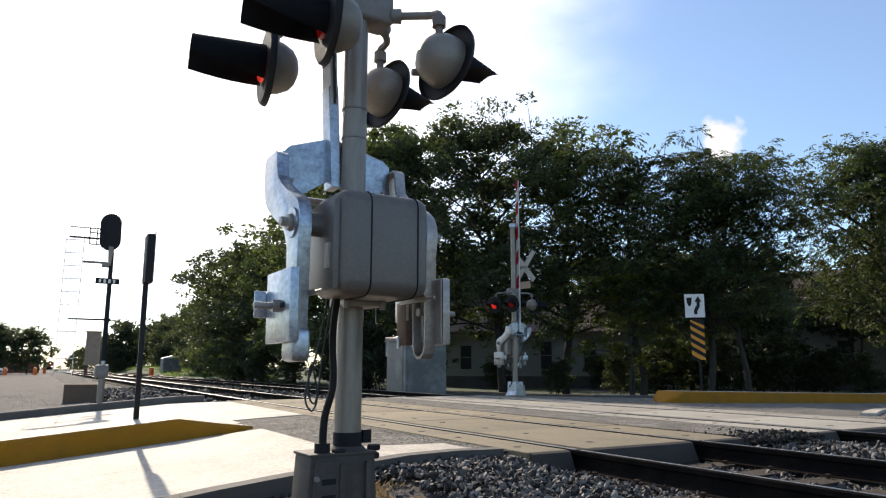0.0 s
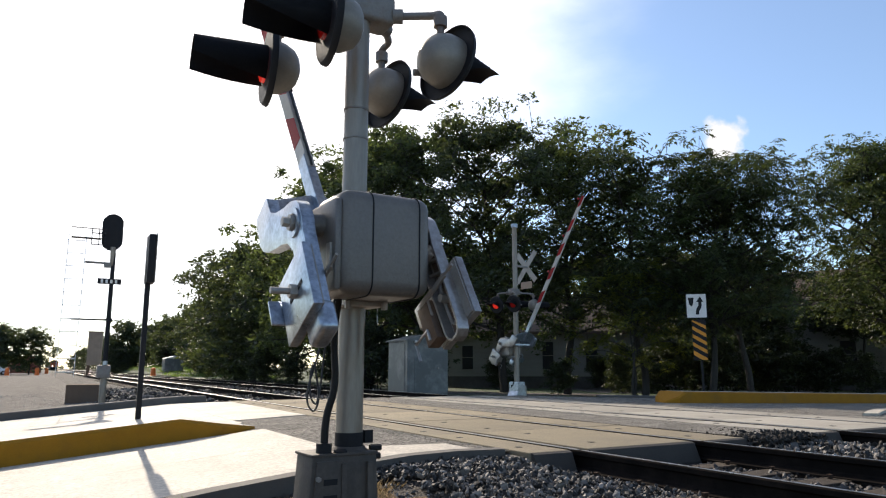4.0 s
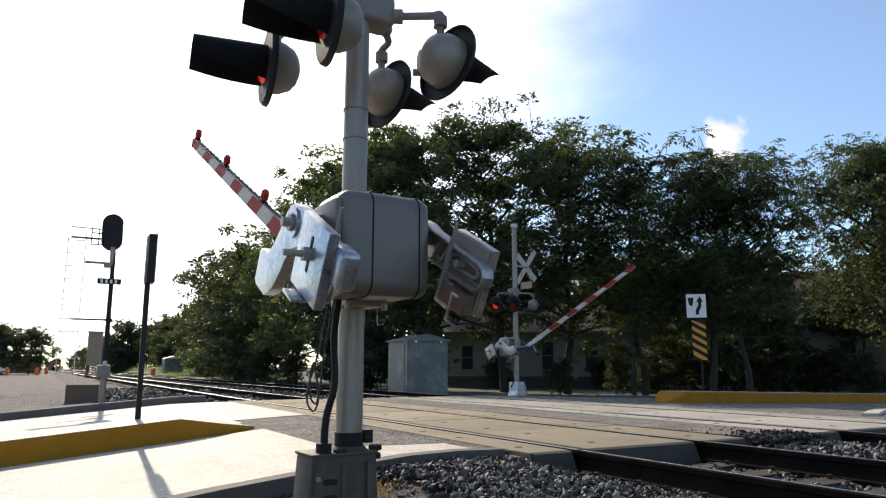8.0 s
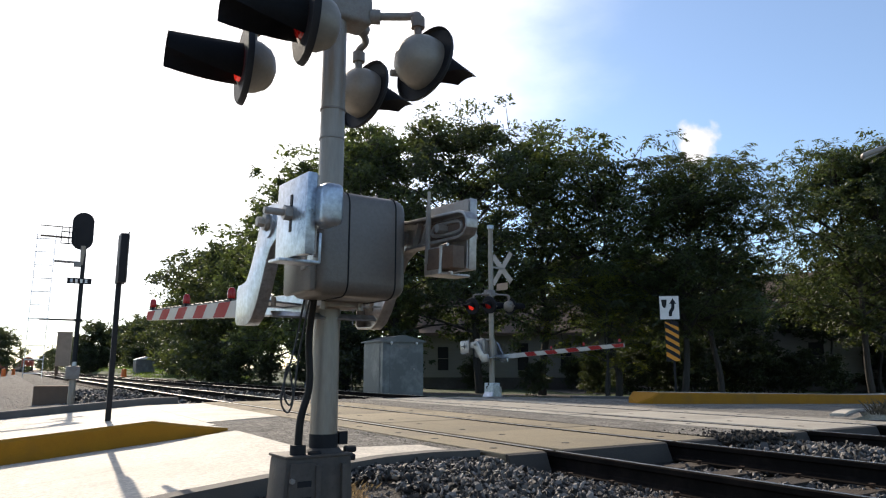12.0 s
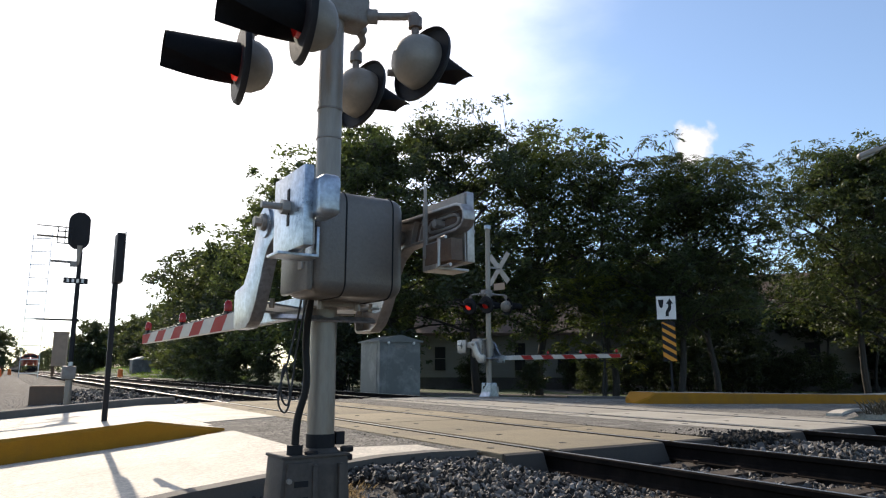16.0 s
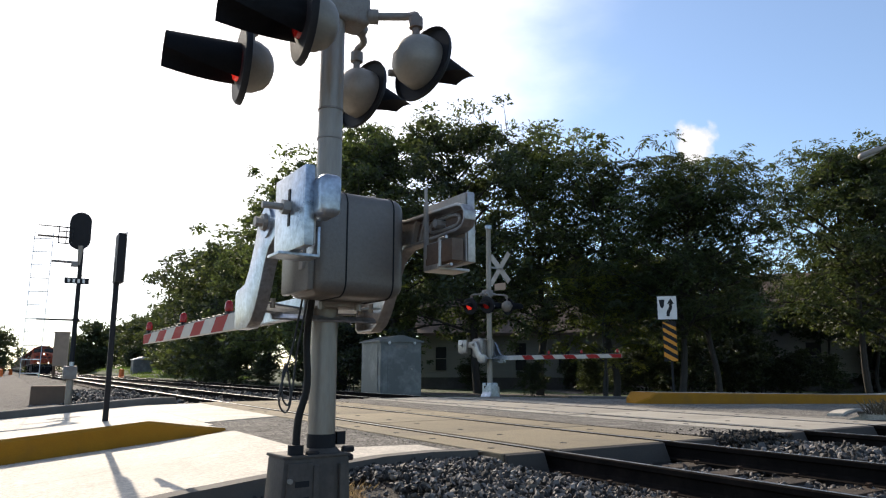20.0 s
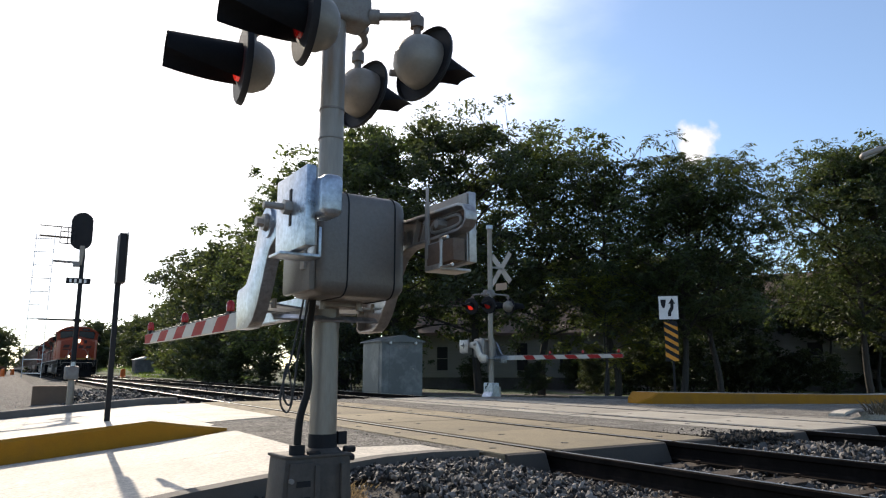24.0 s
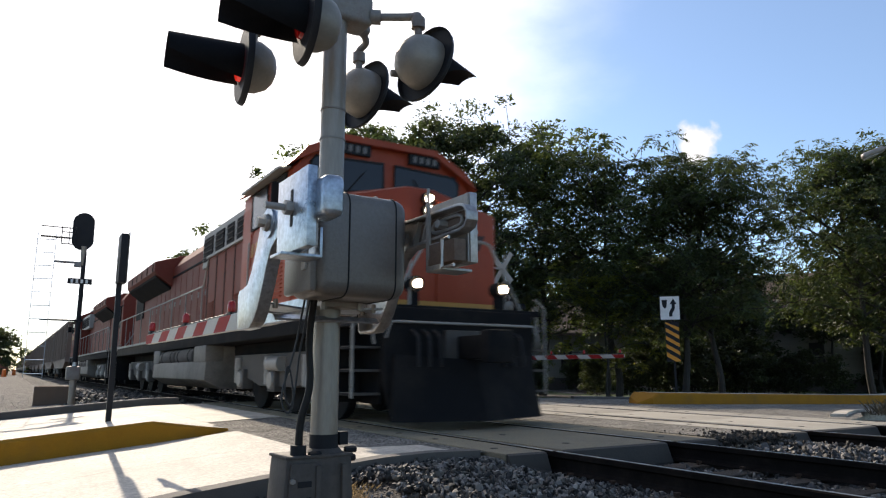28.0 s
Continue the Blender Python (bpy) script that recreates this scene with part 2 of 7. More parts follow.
M = dict(
    gravel=mat("gravel", (0.14, 0.126, 0.112), 0.95, spec=0.15, vary=0.8, scale=1.6, fine=16, speckle=0.6, bump=0.9, bump_size=0.04, dirt=(0.11, 0.10, 0.085)),
    grass=mat("grass_ground", (0.030, 0.056, 0.010), 0.9, vary=0.4, scale=0.8, fine=30, bump=0.8, bump_size=0.05, dirt=(0.038, 0.045, 0.016)),
    asphalt=mat("asphalt", (0.20, 0.183, 0.158), 0.95, spec=0.12, vary=0.7, scale=2.4, fine=42, speckle=0.65, bump=1.0, bump_size=0.02, dirt=(0.15, 0.14, 0.12)),
    concrete=mat("concrete", (0.52, 0.465, 0.385), 0.72, vary=0.45, scale=2.0, fine=30, speckle=0.13, bump=0.6, bump_size=0.012, dirt=(0.27, 0.245, 0.205), dirt_amount=0.4, spread=0.04, spec=0.3),
    panel=mat("crossing_panel", (0.285, 0.235, 0.155), 0.85, speckle=0.15, spec=0.2, vary=0.35, scale=1.3, fine=90, bump=0.4, bump_size=0.006, dirt=(0.15, 0.13, 0.10), dirt_amount=0.45, spread=0.12),
    # darker than the slabs: the shade on the kerb faces is in this base colour
    kerb=mat("kerb_concrete_shaded", (0.095, 0.085, 0.076), 0.85, vary=0.25, scale=3, fine=90, bump=0.4, dirt=(0.16, 0.15, 0.13)),
    yellow_kerb=mat("yellow_kerb_paint", (0.34, 0.15, 0.013), 0.8, spec=0.15, vary=0.25, scale=3, fine=80, bump=0.3, dirt=(0.19, 0.105, 0.03), dirt_amount=0.35),
    rail_top=mat("polished_rail", (0.5, 0.48, 0.46), 0.4, 1.0, vary=0.1, bump=0.05),
    rail=mat("rusty_rail", (0.011, 0.009, 0.008), 0.9, 0.0, spec=0.03, vary=0.35, scale=5, fine=60, bump=0.3, dirt=(0.034, 0.025, 0.021)),
    rubber=mat("black_rubber", (0.012, 0.011, 0.010), 0.8, vary=0.3, bump=0.2),
    tie=mat("tie_timber", (0.045, 0.030, 0.018), 0.9, vary=0.35, scale=3, fine=50, bump=0.6, stretch=(1, 6, 6), spread=0.25),
    stone=mat("ballast_stone", (0.27, 0.265, 0.265), 0.85, vary=0.35, scale=4, fine=40, bump=0.5),
    bed=mat("ballast_bed", (0.062, 0.052, 0.043), 0.95, vary=0.55, scale=9, fine=26, bump=1.0, bump_size=0.06),
    galv=mat("galvanised_steel", (0.39, 0.43, 0.48), 0.32, 0.85, vary=0.75, scale=9, fine=45, bump=0.08, dirt=(0.22, 0.225, 0.23), dirt_amount=0.4),
    # rust stains on steel whose base holds the warm shade of the right side
    galv_warm=mat("worn_galvanised_warm_shade", (0.44, 0.41, 0.385), 0.36, 0.75, vary=0.45, scale=7, fine=45, bump=0.1, dirt=(0.17, 0.11, 0.075), dirt_amount=0.35),
    rust_web=mat("rust_stained_steel", (0.16, 0.11, 0.08), 0.7, 0.3, vary=0.35, scale=9, bump=0.2, dirt=(0.14, 0.07, 0.04)),
    galv_dull=mat("dull_galvanised_steel", (0.35, 0.32, 0.285), 0.5, 0.45, vary=0.25, scale=5, fine=60, bump=0.1, dirt=(0.24, 0.16, 0.10), dirt_amount=0.3),
    mast=mat("aluminium_mast", (0.275, 0.242, 0.205), 0.42, 0.4, vary=0.3, scale=9, fine=60, bump=0.08, dirt=(0.20, 0.125, 0.065), dirt_amount=0.45, stretch=(1, 1, 0.18)),
    cast=mat("cast_grey_paint", (0.165, 0.145, 0.127), 0.42, 0.2, vary=0.3, scale=2.4, fine=70, bump=0.15, dirt=(0.10, 0.082, 0.065), dirt_amount=0.5),
    bracket=mat("bracket_grey", (0.24, 0.22, 0.20), 0.6, 0.3, vary=0.3, scale=8, bump=0.15, dirt=(0.16, 0.08, 0.05)),
    black=mat("black_paint", (0.016, 0.016, 0.018), 0.6, spec=0.2, vary=0.3, bump=0.08),
    dome=mat("lamp_back_grey", (0.27, 0.24, 0.2), 0.45, 0.2, vary=0.2, scale=9, bump=0.06, dirt=(0.2, 0.16, 0.12), dirt_amount=0.2),
    cable=mat("black_conduit", (0.02, 0.02, 0.02), 0.55, vary=0.2, bump=0.1),
    white=mat("white_reflective", (0.74, 0.73, 0.70), 0.5, vary=0.1, scale=8, bump=0.05, dirt=(0.5, 0.48, 0.44), dirt_amount=0.2),
    stripe_white=mat("aged_white_sheeting", (0.50, 0.475, 0.42), 0.6, spec=0.25, vary=0.15, scale=7, bump=0.04, dirt=(0.34, 0.30, 0.25), dirt_amount=0.25),
    red=mat("red_reflective", (0.30, 0.014, 0.012), 0.6, spec=0.2, vary=0.12, bump=0.05),
    amber=mat("amber_sheet", (0.66, 0.25, 0.010), 0.45, vary=0.12, bump=0.05),
    red_lamp=glow("red_lens_lit", (1.0, 0.05, 0.03), 0.4, (0.5, 0.01, 0.01)),
    red_lens=glow("red_lens", (1.0, 0.03, 0.02), 0.03, (0.24, 0.006, 0.006)),
    headlight=glow("headlight_lit", (1.0, 0.82, 0.58), 80.0, (0.9, 0.9, 0.85)),
    alu_house=mat("aluminium_cabinet", (0.135, 0.14, 0.134), 0.5, 0.3, vary=0.15, scale=3, bump=0.05, dirt=(0.35, 0.35, 0.33)),
    rust_box=mat("rusty_concrete", (0.16, 0.10, 0.066), 0.9, vary=0.3, scale=4, bump=0.4, dirt=(0.11, 0.08, 0.06)),
    bark=mat("bark", (0.04, 0.034, 0.028), 0.95, vary=0.4, scale=6, fine=30, bump=0.8, bump_size=0.03, stretch=(1, 1, 0.25)),
    leaf_a=leaf_mat("leaf_dark", (0.030, 0.042, 0.019), (0.12, 0.15, 0.035), 0.32),
    leaf_b=leaf_mat("leaf_mid", (0.034, 0.047, 0.021), (0.17, 0.225, 0.05), 0.33),
    leaf_d=leaf_mat("leaf_deep", (0.034, 0.048, 0.022), (0.13, 0.175, 0.04), 0.34),
    # leaf_e: deep canopy shade put into the leaf colour
    leaf_e=leaf_mat("leaf_painted_shade", (0.018, 0.025, 0.012), (0.10, 0.13, 0.03), 0.3),
    leaf_c=leaf_mat("leaf_light", (0.028, 0.04, 0.013), (0.46, 0.5, 0.055), 0.36),
    # white boards taken down to grey, with the tree shade in the colour
    siding=mat("shade_darkened_siding", (0.29, 0.275, 0.24), 0.7, vary=0.12, scale=1.5, fine=20, bump=0.3, stretch=(0.3, 0.3, 5), dirt=(0.24, 0.225, 0.2)),
    roof=mat("brown_shingles", (0.16, 0.11, 0.08), 0.9, vary=0.35, scale=3, fine=22, bump=0.6, bump_size=0.02),
    brick=mat("brick_red", (0.28, 0.10, 0.065), 0.85, vary=0.25, scale=2, fine=12, bump=0.4),
    house_glass=mat("shaded_window_glass", (0.02, 0.02, 0.022), 0.4, vary=0.1, bump=0, spec=0.2),
    rust_dark=mat("dark_rust", (0.06, 0.036, 0.024), 0.85, vary=0.4, scale=14, bump=0.3, spec=0.2),
    conduit=mat("black_flexible_conduit", (0.012, 0.011, 0.010), 0.55, spec=0.25, vary=0.3, scale=14, bump=0.3),
    rubble=mat("asphalt_rubble", (0.05, 0.045, 0.04), 0.95, vary=0.5, scale=12, fine=60, bump=0.6, spec=0.1),
    loco_dust=mat("dusty_bogie_grey", (0.075, 0.066, 0.057), 0.85, vary=0.3, scale=4, bump=0.15, dirt=(0.05, 0.04, 0.035)),
    panel_pale=mat("pale_crossing_panel", (0.38, 0.345, 0.285), 0.85, spec=0.2, vary=0.3, scale=1.3, fine=90, bump=0.4, bump_size=0.006, dirt=(0.2, 0.18, 0.15), dirt_amount=0.4, spread=0.1),
    bare_arm=mat("bare_arm_fibreglass", (0.55, 0.53, 0.50), 0.55, vary=0.2, scale=6, bump=0.08, dirt=(0.3, 0.27, 0.24)),
    cab_glass=mat("tinted_cab_glass", (0.018, 0.02, 0.026), 0.22, vary=0.1, bump=0, spec=0.35),
    board_digit=mat("dull_board_marks", (0.16, 0.15, 0.14), 0.6, vary=0.1, bump=0),
    glass=mat("dark_glass", (0.03, 0.035, 0.04), 0.08, vary=0.1, bump=0, spec=0.8),
    orange=mat("orange_loco_paint", (0.31, 0.046, 0.015), 0.5, spec=0.3, vary=0.15, scale=2, fine=40, bump=0.04, dirt=(0.36, 0.10, 0.05), dirt_amount=0.25),
    maroon=mat("weathered_red_paint", (0.17, 0.036, 0.022), 0.65, spec=0.2, vary=0.2, scale=2, fine=30, bump=0.05, dirt=(0.2, 0.07, 0.045)),
    loco_black=mat("loco_black", (0.010, 0.010, 0.011), 0.8, vary=0.3, scale=3, bump=0.12, spec=0.1, dirt=(0.03, 0.025, 0.021)),
    loco_tank=mat("grimy_tank_paint", (0.15, 0.135, 0.115), 0.65, vary=0.4, scale=2.5, fine=30, bump=0.08, dirt=(0.07, 0.058, 0.045), dirt_amount=0.5),
    loco_grey=mat("loco_grey", (0.26, 0.245, 0.22), 0.55, vary=0.2, scale=3, bump=0.06, dirt=(0.16, 0.13, 0.1)),
    emblem_dark=mat("dark_emblem_paint", (0.05, 0.018, 0.012), 0.6, vary=0.2, bump=0.03),
    loco_yellow=mat("loco_yellow", (0.42, 0.19, 0.02), 0.45, vary=0.1, bump=0.03),
    hopper=mat("hopper_brown", (0.22, 0.165, 0.13), 0.7, 0.2, vary=0.25, scale=1.2, bump=0.1, dirt=(0.10, 0.08, 0.065), spread=0.2),
    tan=mat("tan_car_paint", (0.42, 0.29, 0.20), 0.7, vary=0.2, scale=1.2, bump=0.1, dirt=(0.2, 0.14, 0.09)),
    car_white=mat("white_car_paint", (0.72, 0.72, 0.72), 0.3, vary=0.05, bump=0),
    orange_barrel=mat("orange_barrel", (0.8, 0.16, 0.02), 0.5, vary=0.1, bump=0.03),
    base_cast=mat("weathered_dark_casting", (0.068, 0.056, 0.047), 0.7, 0.1, vary=0.45, scale=8, fine=50, bump=0.3, dirt=(0.12, 0.10, 0.08)),
    soil=mat("dry_soil", (0.19, 0.125, 0.07), 0.98, vary=0.5, scale=9, fine=45, speckle=0.6, bump=1.0, bump_size=0.03, spec=0.1),
    deflector=mat("dark_concrete", (0.05, 0.042, 0.034), 0.9, vary=0.3, scale=4, fine=60, bump=0.4),
    straw=leaf_mat("dry_grass", (0.25, 0.185, 0.10), (0.28, 0.2, 0.10), 0.35),
    weed=leaf_mat("brown_weed", (0.10, 0.075, 0.045), (0.12, 0.09, 0.05), 0.3),
    blade=leaf_mat("grass_blade", (0.05, 0.085, 0.018), (0.20, 0.30, 0.05), 0.4),
)

# ================= building helpers =================


def box(c, s, rx=0, ry=0, rz=0, bm=None):
    bm = bm or bmesh.new()
    bmesh.ops.create_cube(bm, size=1.0, matrix=pose(*c, rx, ry, rz) @ Matrix.Diagonal((*s, 1)))
    return bm


def cyl(p0, p1, r0, r1=None, n=14, bm=None, caps=True):
    bm = bm or bmesh.new()
    p0, p1 = Vector(p0), Vector(p1)
    d = p1 - p0
    m = Matrix.Translation((p0 + p1) / 2) @ d.to_track_quat("Z", "Y").to_matrix().to_4x4()
    bmesh.ops.create_cone(bm, cap_ends=caps, segments=n, radius1=r0, radius2=r0 if r1 is None else r1, depth=d.length, matrix=m)
    return bm


def prism(pts, axis, a, b, bm=None):
    """A polygon extruded along an axis from a to b. pts are the two other coordinates in order."""
    bm = bm or bmesh.new()

    def at(p, h):
        return {"x": (h, p[0], p[1]), "y": (p[0], h, p[1]), "z": (p[0], p[1], h)}[axis]
    lo = [bm.verts.new(at(p, a)) for p in pts]
    hi = [bm.verts.new(at(p, b)) for p in pts]
    n = len(pts)
    faces = [bm.faces.new(lo[::-1]), bm.faces.new(hi)]
    for i in range(n):
        faces.append(bm.faces.new((lo[i], lo[(i + 1) % n], hi[(i + 1) % n], hi[i])))
    bmesh.ops.recalc_face_normals(bm, faces=faces)
    return bm


def lathe(profile, m=None, n=24, bm=None):
    """Spin (radius, height) round the local z axis."""
    bm = bm or bmesh.new()
    m = m or Matrix()
    rings = []
    for r, h in profile:
        if r < 1e-5:
            rings.append([bm.verts.new(m @ Vector((0, 0, h)))])
        else:
            rings.append([bm.verts.new(m @ Vector((r * math.cos(2 * math.pi * i / n), r * math.sin(2 * math.pi * i / n), h))) for i in range(n)])
    faces = []
    for a, b in zip(rings, rings[1:]):
        for i in range(n):
            j = (i + 1) % n
            if len(a) == 1 and len(b) == 1:
                continue
            if len(a) == 1:
                faces.append(bm.faces.new((a[0], b[j], b[i])))
            elif len(b) == 1:
                faces.append(bm.faces.new((a[i], a[j], b[0])))
            else:
                faces.append(bm.faces.new((a[i], a[j], b[j], b[i])))
    bmesh.ops.recalc_face_normals(bm, faces=faces)
    return bm


def tube(points, r, n=8, bm=None, r_end=None):
    bm = bm or bmesh.new()
    pts = [Vector(p) for p in points]
    rings = []
    for i, p in enumerate(pts):
        d = (pts[min(i + 1, len(pts) - 1)] - pts[max(i - 1, 0)]).normalized()
        side = d.cross(Vector((0.31, 0.52, 0.79))).normalized()
        up = d.cross(side)
        k = r if r_end is None else r + (r_end - r) * i / (len(pts) - 1)
        rings.append([bm.verts.new(p + side * k * math.cos(2 * math.pi * j / n) + up * k * math.sin(2 * math.pi * j / n)) for j in range(n)])
    for a, b in zip(rings, rings[1:]):
        for j in range(n):
            bm.faces.new((a[j], a[(j + 1) % n], b[(j + 1) % n], b[j]))
    bm.faces.new(rings[0][::-1])
    bm.faces.new(rings[-1])
    return bm


def curve_pts(points, steps=6):
    """A smooth line through the points."""
    pts = [Vector(p) for p in points]
    pts = [pts[0] * 2 - pts[1]] + pts + [pts[-1] * 2 - pts[-2]]
    out = []
    for i in range(1, len(pts) - 2):
        for k in range(steps):
            t = k / steps
            a, b, c, d = pts[i - 1:i + 3]
            out.append(0.5 * ((2 * b) + (c - a) * t + (2 * a - 5 * b + 4 * c - d) * t * t + (3 * b - a - 3 * c + d) * t ** 3))
    return out + [pts[-2]]


def mesh_of(name, bm, material, bevel=0.0, smooth=False):
    if bevel:
        edges = [e for e in bm.edges if len(e.link_faces) == 2 and e.calc_face_angle() > 0.6]
        bmesh.ops.bevel(bm, geom=edges, offset=bevel, segments=2, affect="EDGES", profile=0.6, clamp_overlap=True)
    me = bpy.data.meshes.new(name)
    bm.to_mesh(me)
    bm.free()
    me.materials.append(M[material])
    if smooth:
        me.shade_smooth()
        me.set_sharp_from_angle(angle=radians(38))
    return me


def part(name, bm, material, parent=None, label="", bevel=0.0, smooth=True, m=None):
    ob = new(name, bm if isinstance(bm, bpy.types.Mesh) else mesh_of(name, bm, material, bevel, smooth))
    if parent:
        ob.parent = parent
    if m is not None:
        ob.matrix_basis = m
    return tagged(ob, label)


def thing(name, m, label, category, group=""):
    ob = new(name)
    ob.empty_display_size = 0.2
    ob.matrix_basis = m
    return tagged(ob, label, category, group)


def raw_mesh(name, verts, faces, material):
    me = bpy.data.meshes.new(name)
    me.from_pydata(verts, [], faces)
    me.update()
    me.materials.append(M[material])
    return me


def structure(ob, label="", category=""):
    return tagged(ob, label, category, kind="structure")

# ================= ground, road and tracks =================


def poly(x, knots):
    for (a, ya), (b, yb) in zip(knots, knots[1:]):
        if x <= b:
            return ya + (yb - ya) * (max(x, a) - a) / (b - a)
    return knots[-1][1]


def road_z(x):
    """The road humps over the tracks."""
    return poly(x, ((-2.0, -0.308), (2.4, 0.0), (11.0, 0.0), (21.0, -0.25)))


def near_edge(x):
    return poly(x, ((-40, -7.3), (0.6, 4.68), (1.2, 4.88), (1.7, 4.94), (2.2, 5.02), (3.0, 5.15), (3.5, 5.05), (10.6, 5.6), (13.5, 7.2), (40, 8.4)))


def far_edge(x):
    return poly(x, ((-40, 2.7), (-0.54, 14.35), (1.25, 14.75), (3.0, 15.1), (11.0, 15.2), (12.2, 14.0), (14.0, 13.75), (22.0, 13.3), (40, 13.6)))


def sheet(name, xs, ys, height, material, parent=None):
    """A grid; ys(x, k) gives the k-th row at x, k from 0 to 1."""
    verts, faces = [], []
    xs, rows_y = list(xs), list(ys)
    for x in xs:
        for y in rows_y:
            yy = y(x) if callable(y) else y
            verts.append((x, yy, height(x, yy)))
    n = len(rows_y)
    for i in range(len(xs) - 1):
        for j in range(n - 1):
            faces.append((i * n + j, (i + 1) * n + j, (i + 1) * n + j + 1, i * n + j + 1))
    ob = new(name, raw_mesh(name, verts, faces, material))
    ob.data.shade_smooth()
    if parent:
        ob.parent = parent
    return ob


def spread(lo, hi, step):
    n = max(1, round((hi - lo) / step))
    return [lo + (hi - lo) * i / n for i in range(n + 1)]


FAR = [-2500, -900, -350, -140, -70]
ground = sheet("ground", FAR + spread(-40, 60, 1.25) + [90, 160, 400, 1000, 2500], FAR + spread(-40, 80, 2.5) + [110, 160, 300, 700, 1500, 2600],
               lambda x, y: road_z(x) - (0.50 if 2.4 < x < 11.3 else 0.16) + 0.02 * noise.noise((x * 0.4, y * 0.4, 0)), "gravel")
structure(ground, "grey gravel and dirt ground beside the tracks", "ground")

lawn = sheet("lawn", spread(11.3, 70, 1.2), [lambda x, k=k: far_edge(x) + 0.45 + k for k in (0, 0.6, 1.2, 2, 3, 4.5, 6, 8, 11, 15, 20, 28, 40, 60, 90, 140)],
             lambda x, y: road_z(x) - 0.06 - 0.10 * min(1.0, max(0.0, (y - far_edge(x) - 0.4) / 1.2)) + 0.03 * noise.noise((x * 0.3, y * 0.3, 3)), "grass")
structure(lawn, "mown green lawn with sunlit patches under trees", "lawn")
lawn_side = sheet("lawn_far_side", spread(15.5, 90, 1.5), [lambda x, k=k: near_edge(x) - 0.5 - k for k in (0, 0.6, 1.4, 3, 6, 12, 25, 50)],
                  lambda x, y: road_z(x) - 0.05 + 0.03 * noise.noise((x * 0.3, y * 0.3, 3)), "grass")
structure(lawn_side, "mown grass beside the road", "lawn")
verge = sheet("verge", [12.0, 12.6, 13.5, 14.5] + spread(16, 72, 4), spread(34, 190, 6), lambda x, y: road_z(x) - 0.10 + 0.03 * noise.noise((x * 0.2, y * 0.2, 5)) + poly(y, ((80, 0.0), (105, 1.15), (150, 1.3), (175, 0.4))) * poly(x, ((12.0, 0.1), (13.5, 0.8), (16, 1.0))), "grass")
structure(verge, "strip of green grass beside the tracks", "lawn")

road = sheet("road", spread(-40, 2.4, 0.6) + spread(2.7, 11, 0.8) + spread(11.5, 60, 1.5),
             [lambda x, k=k: near_edge(x) + (far_edge(x) - near_edge(x)) * k for k in [i / 12 for i in range(13)]],
             lambda x, y: road_z(x) - 0.012, "asphalt")
structure(road, "worn grey asphalt road over a railway crossing", "road")


def median_front(x):
    return 8.24 + 0.295 * (x - 2.26)


def slab(x0, x1, lo, hi, material="concrete", lift=0.0, parent=road, name="slab"):
    """One concrete slab of the road between two lines across it."""
    bm = bmesh.new()
    g = 0.0025
    xs = spread(x0 + g, x1 - g, 0.7)
    top = [[bm.verts.new((x, lo(x) + g + (hi(x) - lo(x) - 2 * g) * k, road_z(x) + lift)) for k in (0, 0.5, 1)] for x in xs]
    for a, b in zip(top, top[1:]):
        for j in range(2):
            bm.faces.new((a[j], b[j], b[j + 1], a[j + 1]))
    rim = bmesh.ops.extrude_edge_only(bm, edges=[e for e in bm.edges if e.is_boundary])
    for v in [v for v in rim["geom"] if isinstance(v, bmesh.types.BMVert)]:
        v.co.z -= 0.02
    return part(name, bm, material, parent, smooth=False)


for x0, x1 in ((-24, -16), (-16, -9), (-9, -3.2), (-3.2, 2.3)):
    slab(x0, x1, lambda x: near_edge(x) + 0.02, lambda x: (near_edge(x) + median_front(x)) / 2)
    slab(x0, x1, lambda x: (near_edge(x) + median_front(x)) / 2, lambda x: median_front(x) - 0.02)
    slab(x0, x1, lambda x: median_front(x) + 0.95, lambda x: (median_front(x) + 0.95 + far_edge(x)) / 2)
    slab(x0, x1, lambda x: (median_front(x) + 0.95 + far_edge(x)) / 2, lambda x: far_edge(x) - 0.02)
slab(2.3, 3.30, lambda x: near_edge(x) + 0.02, lambda x: 6.0 - 0.25 * (x - 2.3))
slab(2.3, 3.5, lambda x: 9.7 + 0.5 * (x - 2.3), lambda x: far_edge(x) - 0.05)


def kerb(name, line, width, height, material, label, drop=0.3, side=1):
    """A kerb that follows a line of (x, y); it rises over the road."""
    prof = [(0, -drop), (0, height - 0.02), (0.02 * side, height), (width * side, height), (width * side, -drop)]
    verts, faces = [], []
    for i, (x, y) in enumerate(line):
        a, b = Vector(line[max(i - 1, 0)]), Vector(line[min(i + 1, len(line) - 1)])
        d = (b - a).normalized()
        nrm = Vector((d.y, -d.x))
        for o, h in prof:
            verts.append((x + nrm.x * o, y + nrm.y * o, road_z(x) + h))
    n = len(prof)
    for i in range(len(line) - 1):
        for j in range(n - 1):
            faces.append((i * n + j, i * n + j + 1, (i + 1) * n + j + 1, (i + 1) * n + j))
    faces += [tuple(range(n)), tuple(range((len(line) - 1) * n, len(line) * n))[::-1]]
    return structure(new(name, raw_mesh(name, verts, faces, material)), label, "kerb")


